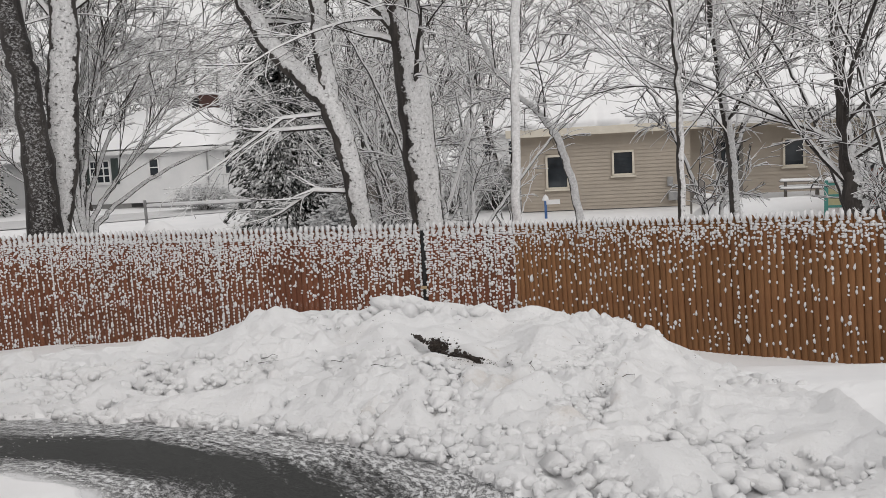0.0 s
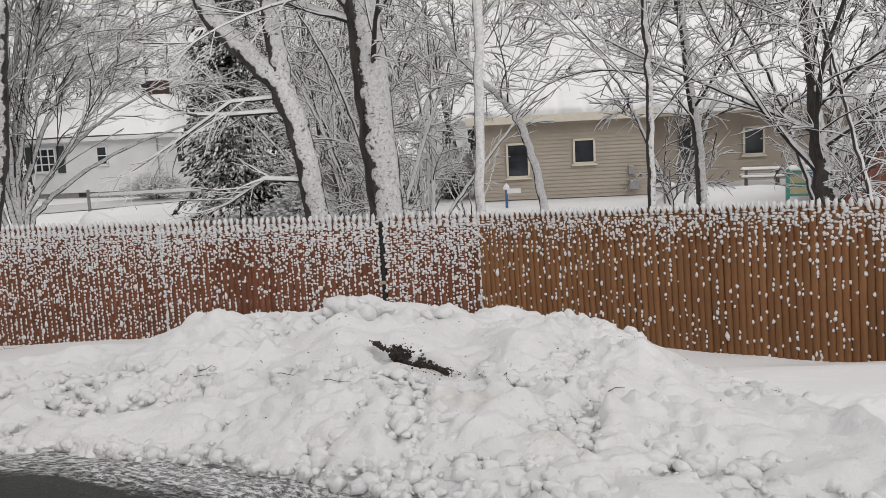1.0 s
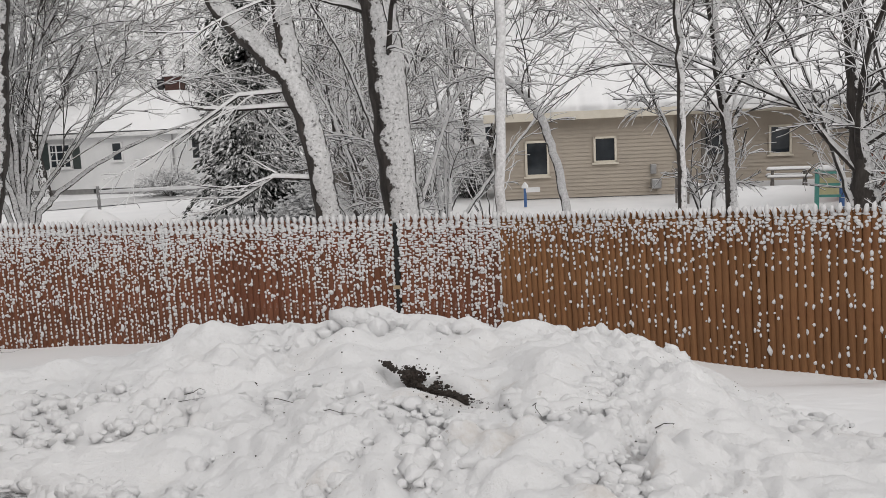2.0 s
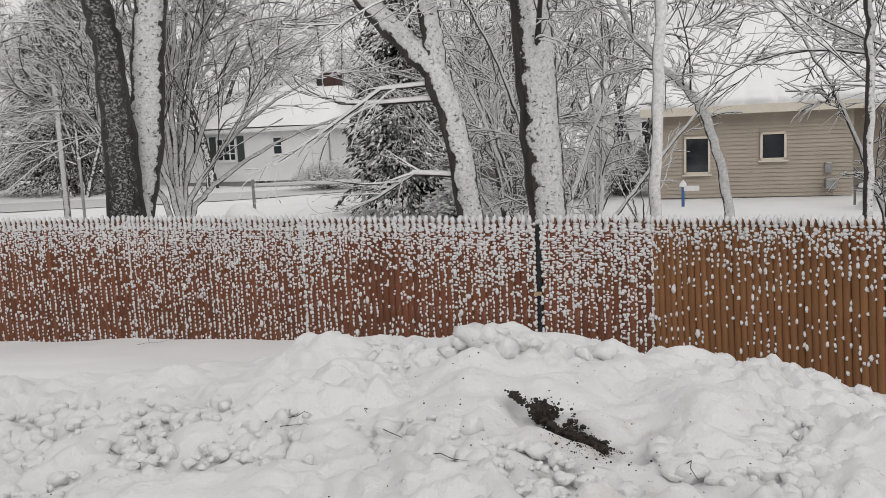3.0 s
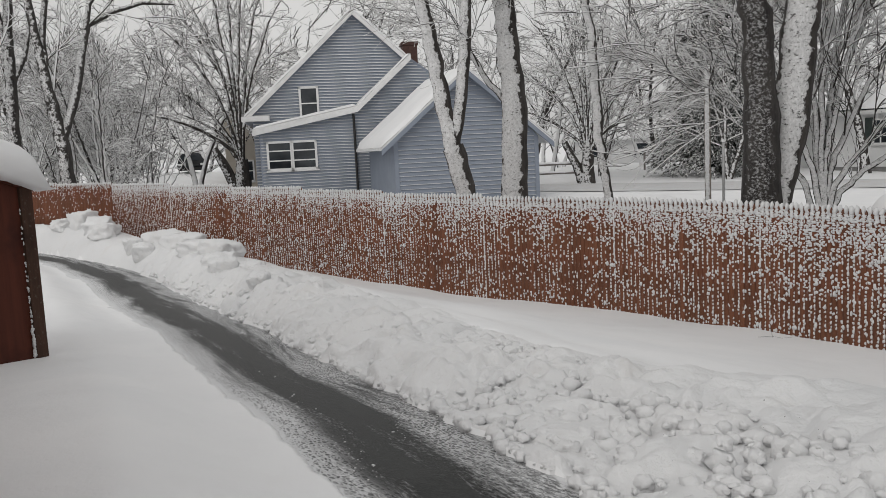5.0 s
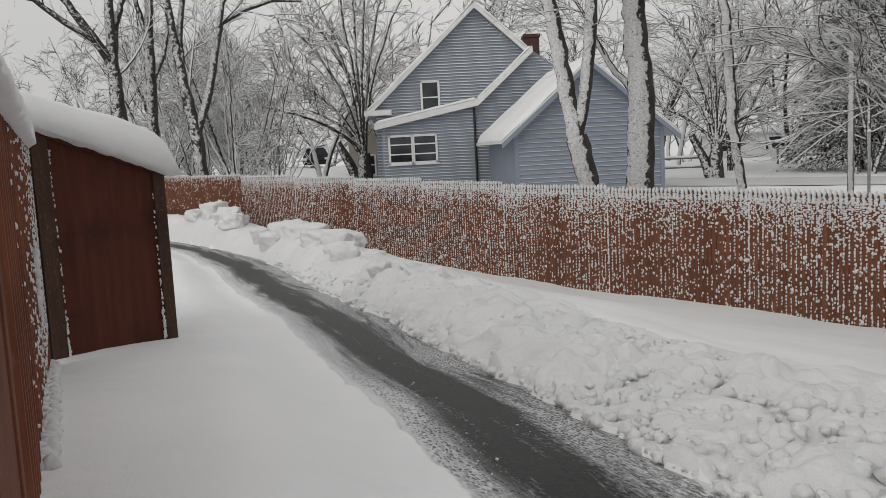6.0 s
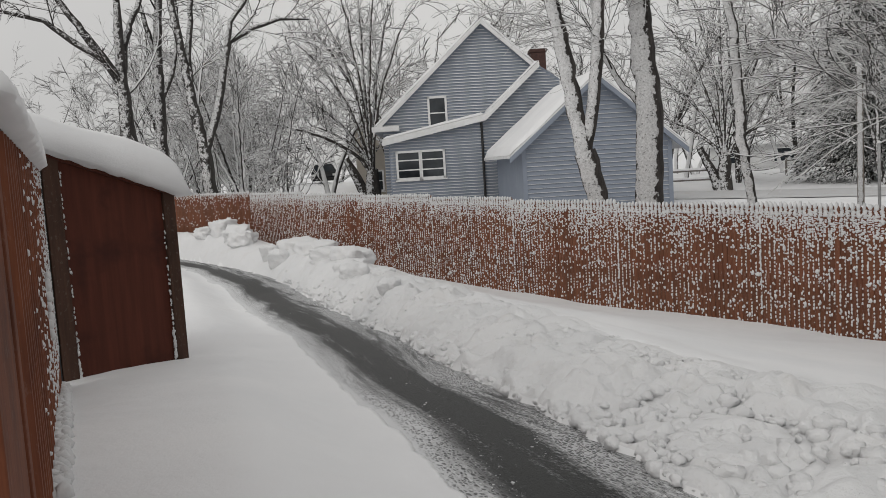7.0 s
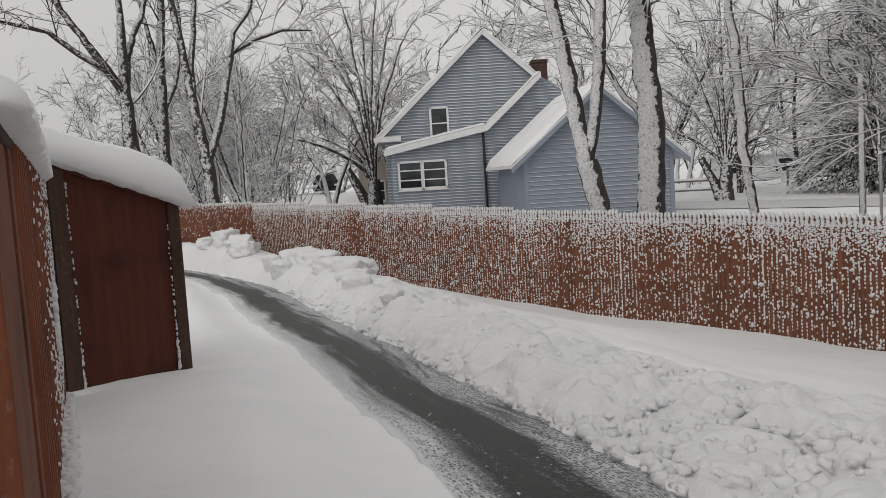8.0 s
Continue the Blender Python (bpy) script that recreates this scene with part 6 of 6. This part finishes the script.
def play_frame():
    m = Matrix.Translation((9.15, 20.4, ground_at(9.15, 20.4))) @ Matrix.Rotation(-0.35, 4, "Z")
    p = thing("play_frame", m, "teal and yellow plastic climbing frame topped with snow", "play frame")
    for x in (0.0, 0.55):
        for y in (0.0, 0.5):
            part("post", boxes(((x - 0.04, y - 0.04, 0), (x + 0.04, y + 0.04, 1.0)), bevel=0.015), M_TEAL if x == 0 else M_BLUEPAINT, p)
    for z in (0.35, 0.62, 0.9):
        part("rung", boxes(((0.04, -0.03, z - 0.03), (0.51, 0.03, z + 0.03)), bevel=0.01), M_TEAL, p)
    part("panel", boxes(((0.05, 0.46, 0.3), (0.5, 0.5, 0.75)), bevel=0.01), M_YELLOW, p, "pale yellow panel")
    part("snow_cap", cap_mesh(0.65, 0.6, 0.10, 33), None, p, "pad of snow").location = (-0.05, 0.25, 0.97)


play_frame()


def yard_marker():
    m = thing("yard_marker", Matrix.Translation((2.5, 24.3, ground_at(2.5, 24.3))), "short blue post with a small white plate, capped with snow", "marker post")
    part("post", boxes(((-0.04, -0.03, 0), (0.04, 0.03, 0.55)), bevel=0.01), M_BLUEPAINT, m)
    part("plate", boxes(((0.02, -0.05, 0.42), (0.42, -0.03, 0.56)), bevel=0.006), M_TRIM, m)
    part("snow_cap", cap_mesh(0.2, 0.14, 0.28, 35), None, m, "tall cap of snow").location = (-0.1, 0, 0.55)


yard_marker()


def heap(name, x, y, rx, ry, h, seed, label, category):
    """A rounded uneven heap of snow lying on the ground."""
    V, F = [], []
    na, nr = 40, 16
    g = ground_at(x, y) - 0.05
    for i in range(nr + 1):
        q = i / nr
        for k in range(na):
            a = 2 * math.pi * k / na
            px, py = q * rx * math.cos(a), q * ry * math.sin(a)
            z = h * (1 - q ** 4) ** 0.6 * (1 + 0.18 * noise.noise(Vector((px * 1.6 + seed, py * 1.6, 0)))) + 0.05 * noise.noise(Vector((px * 4, py * 4, seed))) * (1 - q)
            V.append((px, py, z))
    for i in range(nr):
        for k in range(na):
            j = (k + 1) % na
            F.append((i * na + k, (i + 1) * na + k, (i + 1) * na + j, i * na + j))
    ob = part(name, mesh_from(name, V, F, M_SNOW))
    ob.location = (x, y, g)
    return tagged(ob, label, category)


heap("snow_mound", -3.30, 9.75, 0.72, 0.4, 1.38, 1.0, "rounded heap of snow lying against the fence", "snow heap")
heap("snow_mound", -2.72, 9.6, 0.36, 0.3, 1.34, 7.0, "small rounded heap of snow lying against the fence", "snow heap")
heap("snow_mound", -13.6, 18.2, 1.3, 0.9, 0.75, 3.0, "low lumpy heap of snow near the pole", "snow heap")
heap("snow_mound", -12.2, 18.6, 0.6, 0.5, 0.6, 5.0, "low lumpy heap of snow near the pole", "snow heap")
heap("snow_mound", -55.0, 21.6, 6.0, 5.0, 0.95, 9.0, "broad snowy rise with a parked car on it", "snow bank")
heap("snow_mound", 8.6, 22.8, 2.2, 1.2, 0.45, 8.0, "broad drift of snow by the picnic table", "snow heap")


def snow_bush(x, y, r, h, seed, label):
    """A low shrub bent under snow: short stems and clumps of snow on the twigs."""
    t = thing("low_shrub", Matrix.Translation((x, y, ground_at(x, y) - 0.05)), label, "shrub", "low snowy shrubs")
    rng = np.random.RandomState(seed)
    paths, C, S = [], [], []
    for i in range(150):
        a, q = rng.uniform(0, 6.28), rng.rand() ** 0.5
        d = np.array([math.cos(a) * q * r, math.sin(a) * q * r, h * (1.05 - 0.75 * q * q)])
        p = [(0.1 * d[0], 0.1 * d[1], 0, 0.012), (0.55 * d[0], 0.55 * d[1], 0.75 * d[2], 0.012), (*d, 0.01), (d[0] * 1.2, d[1] * 1.2, d[2] * 0.8, 0.008)]
        paths.append(p)
        for k in range(9):
            C.append(d * rng.uniform(0.7, 1.15) + rng.normal(0, 0.09, 3))
            S.append(np.array([0.06, 0.06, 0.030]) * rng.uniform(0.4, 1.3))
    V, F = tubes(paths, 4)
    part("stem_wood", mesh_from("stem_wood", V, F, M_TWIG), None, t)["kind"] = "stuff"
    V, F = blobs(C, S, seed)
    part("snow_clumps", mesh_from("snow_clumps", V, F, M_CLUMP), None, t)["kind"] = "stuff"


snow_bush(-11.6, 35.6, 1.6, 1.1, 3, "low spreading shrub under a quilt of snow by the white house")
snow_bush(-0.6, 27.5, 1.4, 1.5, 4, "dense shrub clotted with snow behind the trees")
snow_bush(0.9, 28.4, 1.5, 1.7, 5, "dense shrub clotted with snow beside the tan house")
snow_bush(-3.2, 22.6, 1.0, 1.0, 6, "brown shrub with snow on its twigs near the spruce")


def board_screen():
    f = thing("grey_board_fence", frame_at((-5.3, 25.2), (-1.6, 25.7), ground_at(-3, 25.5)), "weathered grey board fence half hidden by trees", "fence")
    for i in range(26):
        part("board", boxes(((i * 0.145, -0.012, 0), (i * 0.145 + 0.135, 0.012, 1.35 + 0.02 * math.sin(i * 2.1))), bevel=0.004), M_GREYWOOD, f)
    part("rail", boxes(((0, 0.014, 0.9), (3.77, 0.06, 0.98))), M_GREYWOOD, f)
    part("snow_cap", cap_mesh(3.77, 0.10, 0.06, 41), None, f, "thin line of snow").location = (0, 0, 1.36)


board_screen()


def pipe_rail():
    a, b = Vector((-6.9, 17.6)), Vector((-4.55, 17.9))
    f = thing("pipe_rail", frame_at(a, b, ground_at(-5.5, 17.7)), "galvanised pipe fence posts with a snow-lined top rail", "pipe fence")
    w = (b - a).length
    for x in (0.0, w):
        V, F = tubes([[(x, 0, -0.1, 0.035), (x, 0, 1.45, 0.035)]], 8)
        part("post", mesh_from("post", V, F, M_METAL), None, f)
    V, F = tubes([[(0, 0, 1.30, 0.022), (w, 0, 1.30, 0.022)]], 8)
    part("rail", mesh_from("rail", V, F, M_METAL), None, f)
    part("snow_cap", cap_mesh(w, 0.05, 0.05, 43), None, f, "line of snow").location = (0, 0, 1.32)


pipe_rail()


def pole(name, x, y, top, r, material, label, category):
    g = ground_at(x, y) - 0.1
    V, F = tubes([[(0, 0, 0, r), (0, 0, (top - g) * 0.5, r * 0.97), (0, 0, top - g, r * 0.92), (0, 0, top - g + 0.01, 0.002)]], 12)
    ob = part(name, mesh_from(name, V, F, material))
    ob.location = (x, y, g)
    tagged(ob, label, category)
    part("snow_cap", cap_mesh(r * 2.4, r * 2.2, r * 1.2, 45), None, ob, "cap of snow").location = (-r * 1.2, 0, top - g)


pole("wooden_pole", -12.56, 19.2, 3.15, 0.078, M_POLE, "short weathered wooden pole standing in snow", "pole")
pole("steel_post", -11.11, 17.78, 1.35, 0.034, M_METAL, "thin grey steel post standing in snow", "post")


def split_rail(p0, p1, label):
    g = ground_at((p0[0] + p1[0]) / 2, (p0[1] + p1[1]) / 2) + 0.1
    f = thing("split_rail_fence", frame_at(p0, p1, g), label, "fence", "split-rail fences")
    w = (Vector(p1) - Vector(p0)).length
    n = max(2, round(w / 2.2) + 1)
    for i in range(n):
        x = w * i / (n - 1)
        part("post", boxes(((x - 0.055, -0.055, -0.3), (x + 0.055, 0.055, 0.9)), bevel=0.015), M_GREYWOOD, f)
        if i < n - 1:
            x1 = w * (i + 1) / (n - 1)
            for z in (0.35, 0.75):
                V, F = tubes([[(x, 0, z, 0.05), ((x + x1) / 2, 0.01, z + 0.02, 0.055), (x1, 0, z, 0.05)]], 6)
                part("rail", mesh_from("rail", V, F, M_GREYWOOD), None, f)
                part("snow_cap", cap_mesh(x1 - x, 0.10, 0.07, 47 + i), None, f, "line of snow").location = (x, 0, z + 0.05)


split_rail((-29.5, 25.6), (-26.0, 28.9), "weathered split-rail fence lined with snow along the street")
split_rail((-30.5, 38.2), (-26.6, 41.2), "weathered split-rail fence lined with snow along the street")


def parked_car():
    c = thing("parked_car", Matrix.Translation((-55.0, 21.4, ground_at(-55.0, 21.4) + 0.80)) @ Matrix.Rotation(1.2, 4, "Z"), "dark parked car half buried in snow", "car")
    bm = prism([(-0.85, 0.3), (0.85, 0.3), (0.9, 0.75), (0.72, 0.95), (0.6, 1.4), (-0.6, 1.4), (-0.72, 0.95), (-0.9, 0.75)], -2.1, 2.1)
    bmesh.ops.bevel(bm, geom=bm.edges[:], offset=0.07, segments=2, affect="EDGES")
    part("body", bm, M_CARPAINT, c, "", True)
    part("windscreen", boxes(((-0.58, -2.13, 0.95), (0.58, -2.09, 1.32)), bevel=0.01), M_GLASS, c)
    part("bumper", boxes(((-0.82, -2.2, 0.32), (0.82, -2.08, 0.52)), bevel=0.04), M_RUBBER, c)
    for x in (-0.7, 0.7):
        part("headlight", boxes(((x - 0.14, -2.16, 0.62), (x + 0.14, -2.09, 0.76)), bevel=0.03), M_TRIM, c)
    for x in (-0.86, 0.86):
        for y in (-1.3, 1.3):
            V, F = tubes([[(x - 0.1, y, 0.33, 0.0), (x - 0.1, y, 0.33, 0.33), (x + 0.1, y, 0.33, 0.33), (x + 0.1, y, 0.33, 0.0)]], 16)
            part("wheel", mesh_from("wheel", V, F, M_RUBBER), None, c)
    part("snow_cap", cap_mesh(3.0, 1.25, 0.22, 51), None, c, "slab of snow on the roof").matrix_basis = Matrix.Translation((0, -1.5, 1.42)) @ Matrix.Rotation(math.pi / 2, 4, "Z")


parked_car()


def street():
    pts = [(-46, 12), (-36, 22.2), (-28, 24.4), (-22, 27.6), (-14, 33), (-4, 41)]
    V = []
    q = np.array(pts, float)
    u = np.linspace(0, len(q) - 1, 120)
    c = np.stack([np.interp(u, np.arange(len(q)), q[:, i]) for i in (0, 1)], 1)
    d = np.gradient(c, axis=0)
    n = np.stack([-d[:, 1], d[:, 0]], 1) / np.linalg.norm(d, axis=1)[:, None]
    for s in range(7):
        off = (s / 6 - 0.5) * 4.4
        p = c + n * off
        z = snow_height(p[:, 0], p[:, 1])[0] + 0.03
        V.append(np.c_[p, z])
    k = len(c)
    i = np.arange(7 * k).reshape(7, k)
    F = np.stack([i[:-1, :-1].ravel(), i[:-1, 1:].ravel(), i[1:, 1:].ravel(), i[1:, :-1].ravel()], 1)
    me = mesh_from("street", np.concatenate(V), F, M_SLUSH)
    tagged(part("street", me), "slushy street beyond the houses", "street", kind="structure")


street()


# ---- loose snow, soil and twigs ----
def ground_under(pts):
    p = np.asarray(pts, float)
    return snow_height(p[:, 0], p[:, 1])[0]


def chunks():
    """Soft lumps of ploughed snow half sunk in the bank and the mound, and broken crumbs along the edge of the drive."""
    rs = np.random.RandomState(12)
    C, S = [], []
    spots = []

    def put(x, y, s, up):
        spots.append((x, y, s, up))

    far = np.array(EDGE_FAR[4:18], float)
    seg = np.r_[0, np.cumsum(np.hypot(*np.diff(far, axis=0).T))]

    def along(u, off):
        k = min(np.searchsorted(seg, u, "right") - 1, len(far) - 2)
        d = (far[k + 1] - far[k]) / (seg[k + 1] - seg[k])
        return far[k] + d * (u - seg[k]) + np.array([-d[1], d[0]]) * off

    # crumbs where the bank meets the asphalt
    for i in range(2300):
        q = along(seg[-1] * (1 - rs.rand() ** 1.6 * 0.8), abs(rs.normal(0, 0.07)) - 0.06)
        put(q[0], q[1], 0.006 + 0.034 * rs.rand() ** 3, 0.15)
    # soft lumps over the face of the bank
    for i in range(2300):
        q = along(seg[-1] * rs.uniform(0.35, 1.0), rs.uniform(0.0, 1.0))
        if q[0] > -0.6:
            continue
        put(q[0], q[1], 0.014 + 0.040 * rs.rand() ** 2.2, -0.42)
    # the mound: crumbled towards the drive, smoother along its crest
    for i in range(3300):
        x, y = rs.normal(0.85, 0.75), rs.uniform(1.2, 4.9)
        if not -1.0 < x < 2.2 or y < 2.8 - 1.1 * max(0.0, x - 0.2) or (abs(x - 0.45) < 0.24 and 3.6 < y < 4.15):
            continue
        if noise.noise(Vector((x * 1.3, y * 1.3, 8))) + 0.28 * (3.6 - y) < -0.02:
            continue
        put(x, y, 0.012 + 0.046 * rs.rand() ** 2.4, -0.30)
    for i in range(22):
        put(rs.uniform(-0.7, 1.9), 4.75 + rs.normal(0, 0.08), rs.uniform(0.03, 0.06), -0.1)
    for x, y, s in ((-0.03, 4.74, 0.085), (0.03, 4.72, 0.06), (-0.10, 4.75, 0.05)):
        put(x, y, s, 0.2)
    sp = np.array(spots)
    clear = snow_height(sp[:, 0], sp[:, 1])[2]
    for (x, y, s, up), z, out in zip(spots, ground_under(sp), clear):
        if out < -0.05 and s > 0.03:
            continue
        C.append((x, y, z + s * up))
        S.append((s * rs.uniform(0.75, 1.3), s * rs.uniform(0.75, 1.3), s * rs.uniform(0.65, 0.95)))
    bm = bmesh.new()
    bmesh.ops.create_icosphere(bm, subdivisions=2, radius=1.0)
    iv = np.array([v.co[:] for v in bm.verts])
    fc = np.array([[v.index for v in f.verts] for f in bm.faces])
    bm.free()
    V, F = [], []
    for i, (c, s) in enumerate(zip(C, S)):
        w = np.array([1 + 0.55 * noise.noise(Vector(p * 1.3 + i * 3.7)) + 0.45 * noise.noise(Vector(p * 2.6 + i)) for p in iv])[:, None]
        a = rs.uniform(0, 6.28)
        q = iv * w * np.array(s)
        q = np.stack([q[:, 0] * math.cos(a) - q[:, 1] * math.sin(a), q[:, 0] * math.sin(a) + q[:, 1] * math.cos(a), q[:, 2]], 1)
        V.append(q + np.array(c))
        F.append(fc + i * len(iv))
    ob = part("snow_chunks", mesh_from("snow_chunks", np.concatenate(V), np.concatenate(F), M_CHUNK))
    tagged(ob, "broken lumps of ploughed snow along the bank", "snow lumps", kind="stuff")


chunks()


def snow_block(x, y, size, turn, seed, lean=0.0, sink=0.25):
    """A slab-sided block of snow broken off by the plough."""
    bm = bmesh.new()
    bmesh.ops.create_icosphere(bm, subdivisions=4, radius=1.0)
    for v in bm.verts:
        c = v.co
        k = max(abs(c.x), abs(c.y), abs(c.z))
        q = c * (1 / k) ** 0.72
        w = 1 + 0.18 * noise.noise(q * 1.1 + Vector((seed * 3.7, 0, 0))) + 0.17 * noise.noise(q * 2.7 + Vector((0, seed, 0))) + 0.09 * noise.noise(q * 6 + Vector((0, seed, 2)))
        v.co = Vector((q.x * size[0], q.y * size[1], q.z * size[2])) * w
    ob = part("snow_block", bm, M_DIRTY, None, "", True)
    ob.matrix_world = Matrix.Translation((x, y, ground_at(x, y) + size[2] * (1 - 2 * sink))) @ Matrix.Rotation(turn, 4, "Z") @ Matrix.Rotation(lean, 4, "X")
    tagged(ob, "rough-edged block of packed snow lying on the bank", "snow block", "blocks of ploughed snow")


for i, (x, y, sx, sy, sz, turn, lean, sink) in enumerate((
        (-20.9, 6.25, 0.30, 0.26, 0.26, 0.4, 0.1, 0.2), (-20.0, 6.35, 0.32, 0.22, 0.20, 0.9, 0.5, 0.25), (-21.8, 6.0, 0.34, 0.25, 0.16, 0.2, 0.0, 0.3), (-19.4, 6.3, 0.34, 0.22, 0.2, 0.5, -0.2, 0.35),
        (-16.6, 6.75, 0.48, 0.3, 0.20, 0.2, 0.05, 0.38), (-15.2, 6.65, 0.60, 0.28, 0.20, 0.1, 0.08, 0.40), (-13.6, 6.5, 0.55, 0.28, 0.19, 0.3, 0.0, 0.42), (-12.6, 6.35, 0.50, 0.24, 0.20, 0.1, 0.0, 0.38),
        (-17.0, 6.25, 0.22, 0.10, 0.20, 0.5, 0.3, 0.35), (-16.2, 6.2, 0.24, 0.10, 0.22, 0.6, 0.35, 0.3), (-11.6, 5.95, 0.26, 0.18, 0.14, 0.4, 0.2, 0.4), (-10.6, 5.6, 0.2, 0.14, 0.14, 0.9, 0.2, 0.4),
        (-9.6, 5.6, 0.16, 0.12, 0.11, 0.2, 0.1, 0.4), (-8.4, 5.15, 0.12, 0.1, 0.09, 0.7, 0.3, 0.35))):
    snow_block(x, y, (sx, sy, sz), turn, i + 1.0, lean, sink)


def slush():
    """Crumbs of slush scattered over the asphalt."""
    rs = np.random.RandomState(15)
    C, S = [], []
    near, far = np.array(EDGE_NEAR, float), np.array(EDGE_FAR, float)
    ka, kb = np.linspace(0, 1, len(near)), np.linspace(0, 1, len(far))
    for i in range(9000):
        t = 0.25 + 0.72 * rs.rand() ** 0.6
        a = np.array([np.interp(t, ka, near[:, j]) for j in (0, 1)])
        b = np.array([np.interp(t, kb, far[:, j]) for j in (0, 1)])
        u = rs.rand()
        if rs.rand() > 0.15 + 2.0 * abs(u - 0.5):
            continue
        p = a + (b - a) * u
        if noise.noise(Vector((p[0] * 1.7, p[1] * 3.0, 3.0))) < 0.05 + 0.25 * (0.5 - abs(u - 0.5)):
            continue
        s = 0.0015 + 0.0045 * rs.rand() ** 4
        C.append((p[0], p[1], float(asphalt_z(p[0])) + s * 0.2))
        S.append((s * rs.uniform(0.8, 2.2), s * rs.uniform(0.8, 1.6), s * 0.6))
    V, F = blobs(C, S, 16)
    ob = part("slush_crumbs", mesh_from("slush_crumbs", V, F, M_CLUMP))
    tagged(ob, "crumbs of slush scattered on wet asphalt", "slush", kind="stuff")


slush()


def soil():
    """The clump of dark soil torn up with the snow, hanging in a hollow of the mound with crumbs strewn below it."""
    rs = np.random.RandomState(18)
    C, S = [], []
    spots = []
    for i in range(6000):
        u = rs.rand()
        wide = 0.060 * math.sin(math.pi * min(1.0, 0.15 + 0.85 * u)) ** 0.6
        x = 0.30 + 0.27 * u + rs.normal(0, 0.016)
        y = 4.07 - 0.30 * u ** 1.4 + rs.normal(0, wide * 0.6)
        if noise.noise(Vector((x * 16, y * 16, 4))) < -0.10:
            continue
        spots.append((x, y, 0.045 + rs.uniform(-0.03, 0.03), 0.003 + 0.009 * rs.rand() ** 4))
    for i in range(170):
        spots.append((0.235 + rs.normal(0, 0.02), 4.12 + rs.normal(0, 0.02), 0.03, 0.003 + 0.005 * rs.rand()))
    for i in range(420):
        spots.append((0.55 + rs.normal(0, 0.06), 3.72 - abs(rs.normal(0, 0.12)), 0.03, 0.0012 + 0.004 * rs.rand() ** 4))
    for i in range(300):
        x = rs.normal(0.5, 0.9)
        if x < 2.2:
            spots.append((x, rs.uniform(3.0, 4.8), 0.025, 0.001 + 0.003 * rs.rand() ** 4))
    for (x, y, up, s), z in zip(spots, ground_under(spots)):
        C.append((x, y, z + up))
        S.append((s * rs.uniform(0.7, 1.5), s * rs.uniform(0.7, 1.5), s * rs.uniform(0.6, 1.2)))
    V, F = blobs(C, S, 19)
    ob = part("soil_clod", mesh_from("soil_clod", V, F, M_SOIL, False))
    tagged(ob, "clump of dark frozen soil stuck in the snow mound", "soil", kind="stuff")


soil()


def stray_twigs():
    rs = np.random.RandomState(23)
    for x, y, ln, a in ((-4.45, 9.1, 0.5, 2.2), (-4.55, 9.0, 0.35, 0.4), (-0.7, 3.8, 0.2, 0.0), (-0.67, 3.9, 0.08, 0.3), (-0.25, 3.83, 0.28, -0.9), (0.01, 3.43, 0.18, -0.5), (-0.37, 4.02, 0.1, -1.3), (1.11, 3.85, 0.14, -1.6), (1.37, 3.85, 0.1, -0.9), (0.85, 3.58, 0.15, -1.4), (1.3, 3.36, 0.09, 0.1)):
        z = ground_at(x, y)
        p = [(0, 0, 0.01, 0.0022)]
        for k in range(1, 4):
            p.append((ln * k / 3 * math.cos(a) + rs.normal(0, 0.01), ln * k / 3 * math.sin(a) + rs.normal(0, 0.01), 0.025 + rs.normal(0, 0.008), 0.0022 - 0.0004 * k))
        V, F = tubes([p], 5)
        ob = part("twig", mesh_from("twig", V, F, M_BARK))
        ob.location = (x, y, z)
        tagged(ob, "thin broken twig lying on the snow", "twig", "fallen twigs")


stray_twigs()
